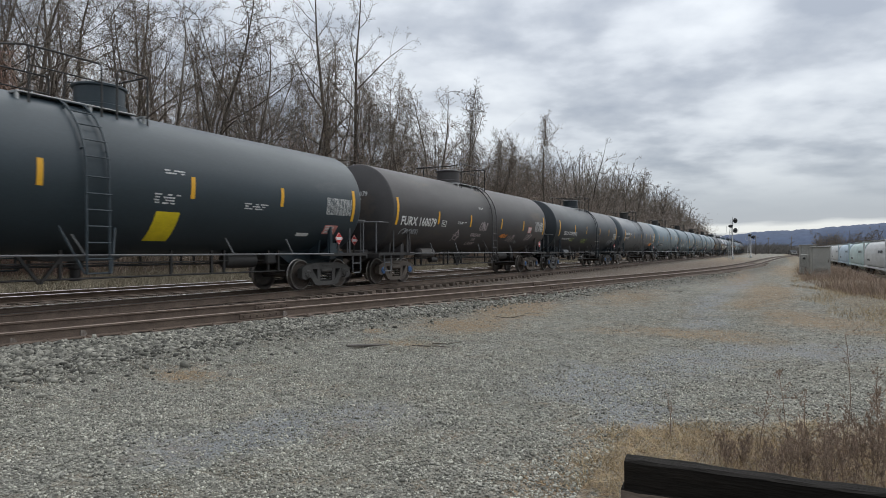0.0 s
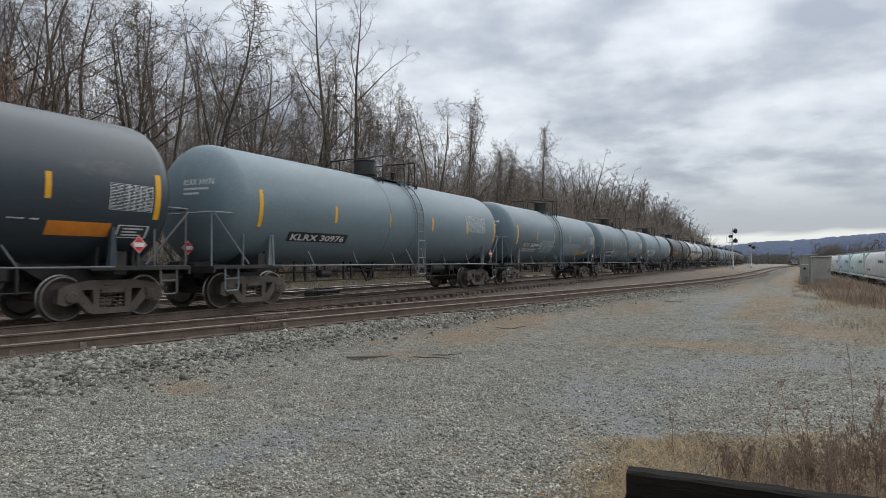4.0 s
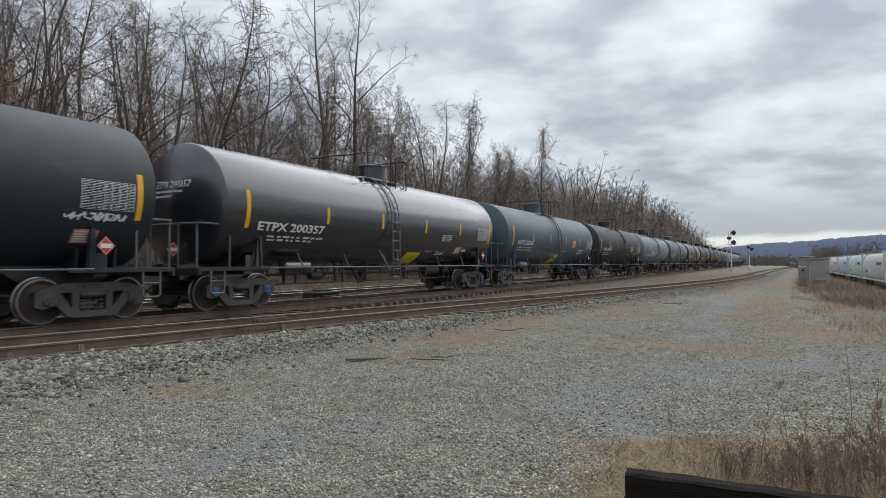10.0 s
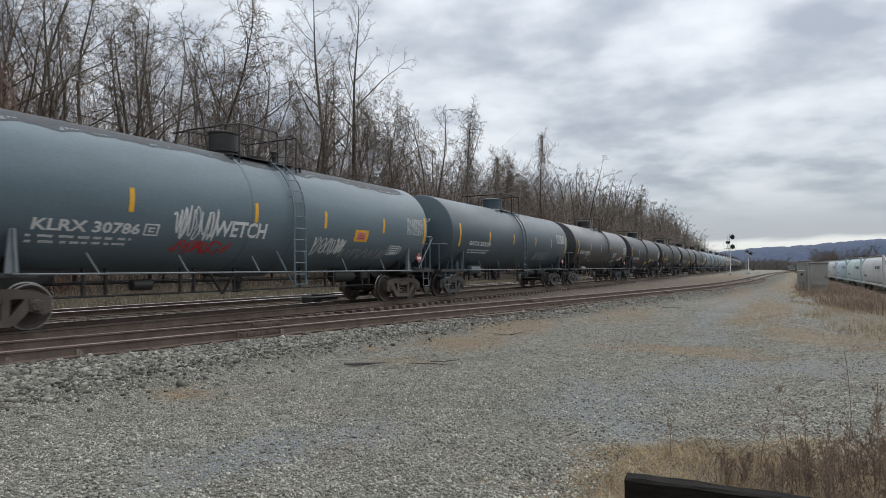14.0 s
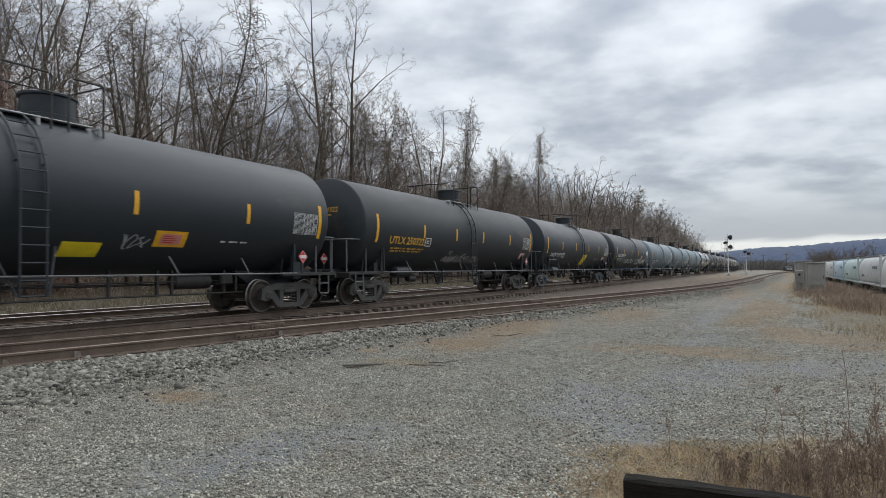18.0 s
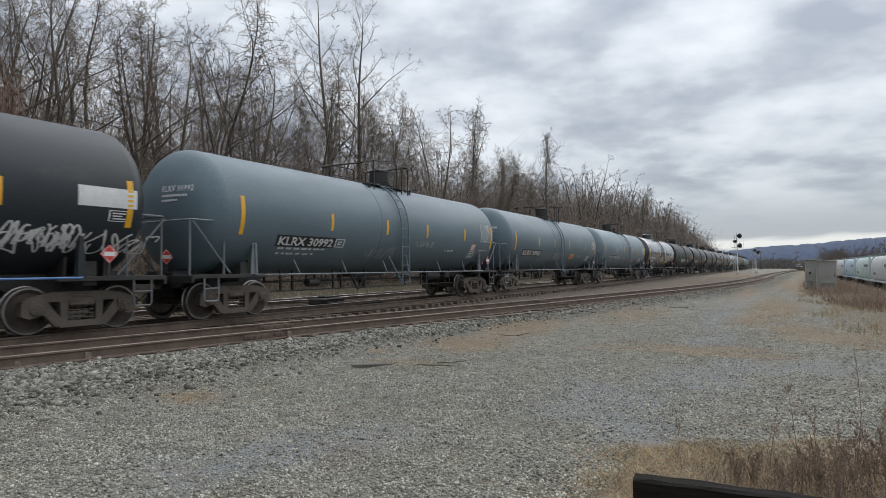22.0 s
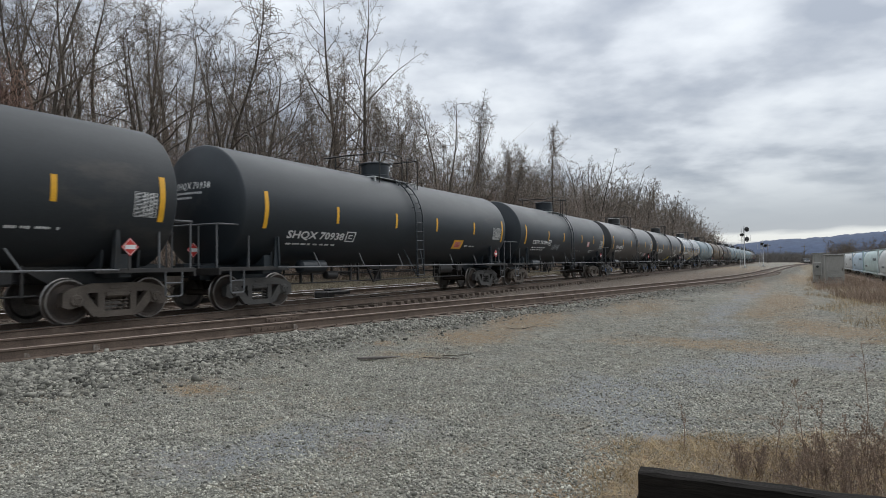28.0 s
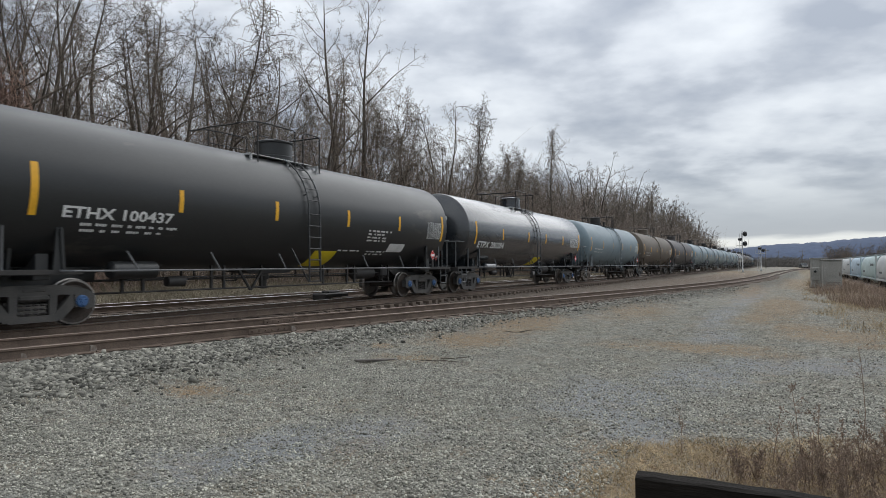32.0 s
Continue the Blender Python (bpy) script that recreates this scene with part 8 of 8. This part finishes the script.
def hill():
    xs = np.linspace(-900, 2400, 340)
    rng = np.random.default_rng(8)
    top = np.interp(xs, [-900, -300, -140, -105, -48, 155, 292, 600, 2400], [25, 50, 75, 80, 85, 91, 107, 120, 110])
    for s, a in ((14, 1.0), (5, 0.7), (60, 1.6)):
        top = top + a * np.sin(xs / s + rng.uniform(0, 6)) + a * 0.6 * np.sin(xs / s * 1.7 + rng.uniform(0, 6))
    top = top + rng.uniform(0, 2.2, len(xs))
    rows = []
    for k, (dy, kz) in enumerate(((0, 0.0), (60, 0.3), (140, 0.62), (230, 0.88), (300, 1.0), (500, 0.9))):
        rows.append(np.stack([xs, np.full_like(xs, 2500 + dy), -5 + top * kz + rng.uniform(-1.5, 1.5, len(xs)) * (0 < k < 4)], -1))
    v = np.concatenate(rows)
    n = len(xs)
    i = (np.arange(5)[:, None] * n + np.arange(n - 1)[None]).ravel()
    tagged(new("backdrop", big_mesh("backdrop", v, np.stack([i, i + 1, i + n + 1, i + n], -1), M_HILL, True)), "long wooded hill on the horizon with blue-grey haze in its colour", "hill", kind="structure")


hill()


def far_scrub():
    rng = np.random.default_rng(12)
    b = Branches(3)
    for _ in range(5200):
        y = rng.uniform(330, 620)
        x = rng.uniform(-70, 60) * y / 400
        h = rng.uniform(2.5, 6.5)
        if -16 < x + y * y * 0.00003 < -8 and y < 400:
            continue
        p = np.array([x, y, float(ground_z(x, y)) - 0.2])
        d = np.array([rng.normal(0, .35), 0, 1.0])
        b.limb(np.array([p, p + d * h * 0.5, p + (d + np.array([rng.normal(0, .4), 0, 0])) * h]), 0.16, 0.05)
        q = p + d * h * 0.4
        b.limb(np.array([q, q + np.array([rng.normal(0, 1.0), 0, 1.0]) * h * 0.45]), 0.10, 0.04)
    tagged(new("far_scrub", b.mesh("far_scrub", M_FARBRUSH)), "grey winter scrub far down the line", "brush", kind="stuff")


far_scrub()
M_WALL = plain("white_clapboard", (0.62, 0.62, 0.60), 0.7)
M_ROOF = plain("grey_shingle_roof", (0.14, 0.14, 0.145), 0.8)
M_PANE = plain("dark_window", (0.03, 0.035, 0.04), 0.15)


def house(x, y, w, d, h, turn, label, base=2.0):
    z = float(ground_z(x, y)) + base
    t = thing("house", label, "house", "far houses", at=pose(x, y, z, 0, 0, turn))
    s = Shape()
    s.box((-w / 2, -d / 2, -base - 1), (w / 2, d / 2, h))
    s.slab([(-d / 2, h), (d / 2, h), (0, h + d * 0.32)], -w / 2, w / 2, "x")
    part("wall", s, M_WALL, t)
    s = Shape()
    for q in (-1, 1):
        s.slab([(q * (d / 2 + 0.4), h - 0.25), (0, h + d * 0.32 + 0.05), (0, h + d * 0.32 + 0.25), (q * (d / 2 + 0.4), h - 0.05)], -w / 2 - 0.4, w / 2 + 0.4, "x")
    part("roof", s, M_ROOF, t)
    for k in range(3):
        s = Shape()
        c = -w / 2 + w * (k + 0.5) / 3
        s.box((c - 0.5, -d / 2 - 0.05, h * 0.45), (c + 0.5, -d / 2 + 0.02, h * 0.45 + 1.4))
        part("window", s, M_PANE, t)


for x, y, w, d, h, turn in [(-26, 640, 12, 9, 6, 10), (-14, 700, 14, 9, 6, -15), (-4, 660, 10, 8, 5.5, 30), (10, 720, 16, 10, 6, 0), (24, 690, 12, 9, 6, 20), (-36, 760, 14, 10, 7, -5), (38, 760, 18, 11, 6, 8), (2, 820, 14, 10, 6, -20)]:
    house(x, y * 1.5, w * 0.8, d * 0.8, h * 0.7, turn, "white house with a grey roof in the distance", 3.0)


def pickup(x, y, turn):
    """A dark pickup truck seen from the front."""
    t = thing("pickup_truck", "dark pickup truck parked by the far track", "truck", at=pose(x, y, float(ground_z(x, y)), 0, 0, turn))
    M_CAR = paint("dark_car_paint", (0.02, 0.022, 0.028), 0.3, 0.6)
    s = Shape()
    s.slab([(-2.7, 0.55), (-2.75, 1.0), (-2.6, 1.12), (-1.2, 1.18), (-0.7, 1.85), (0.9, 1.88), (1.1, 1.2), (2.7, 1.2), (2.75, 0.6)], -0.95, 0.95, "x")
    part("body", s, M_CAR, t)
    s = Shape()
    s.slab([(-1.22, 1.2), (-0.74, 1.8), (-0.70, 1.8), (-1.17, 1.2)], -0.82, 0.82, "x")
    part("windscreen", s, M_PANE, t)
    for q in (-0.7, 0.7):
        s = Shape()
        s.box((q - 0.2, -2.78, 0.85), (q + 0.2, -2.72, 1.05), bevel=0.02)
        part("headlight", s, M_SILVER, t)
    s = Shape()
    s.box((-0.95, -2.85, 0.5), (0.95, -2.7, 0.72), bevel=0.03)
    part("bumper", s, M_SILVER, t)
    for u in (-1.75, 1.75):
        for q in (-0.85, 0.85):
            s = Shape()
            s.lathe([(-0.13, 0.2), (-0.12, 0.38), (0.12, 0.38), (0.13, 0.2)], 18, "x", at=(q, u, 0.38))
            part("wheel", s, M_SIGNAL, t)


pickup(4.6, 262, 12)


M_POLE = material("grey_pole_wood", (0.10, 0.085, 0.07), (0.16, 0.14, 0.12), 0.9, 2.0, 30.0, 0.3)


def pole(x, y, h):
    t = thing("utility_pole", "wooden utility pole with a cross arm", "pole", "utility poles", at=pose(x, y, float(ground_z(x, y))))
    s = Shape()
    s.lathe([(0, 0.16), (h, 0.10)], 8, "z")
    part("post", s, M_POLE, t)
    s = Shape()
    s.box((-1.1, -0.06, h - 0.9), (1.1, 0.06, h - 0.75))
    part("cross_arm", s, M_POLE, t)


pole(-7.5, 262, 7.5)
pole(-4.0, 330, 8.0)
pole(5.0, 300, 8.0)


# ---------------------------------------------------------------- movement
def motions():
    """The train rolls by; wheels turn while they are near."""
    times = [0.5 * k for k in range(65)]
    for i, car in CARS:
        walk(car, [(t, line_pose(car_s(i, t))) for t in times])
    for i, ws, off in WHEELS:
        seen = [k for k in range(0, 961) if -12.0 < car_s(i, k / FPS) < 34.0]
        if len(seen) < 4:
            continue
        rows = [(0.0, 0)] if seen[0] > 0 else []
        rows += [(k / FPS, k - seen[0]) for k in seen]
        if seen[-1] < 960:
            rows.append((32.0, seen[-1] - seen[0]))
        spin = math.degrees(15.2 / FPS / 0.462)
        walk(ws, [(t, pose(0, off, 0.462, (spin * n) % 360)) for t, n in rows])


motions()
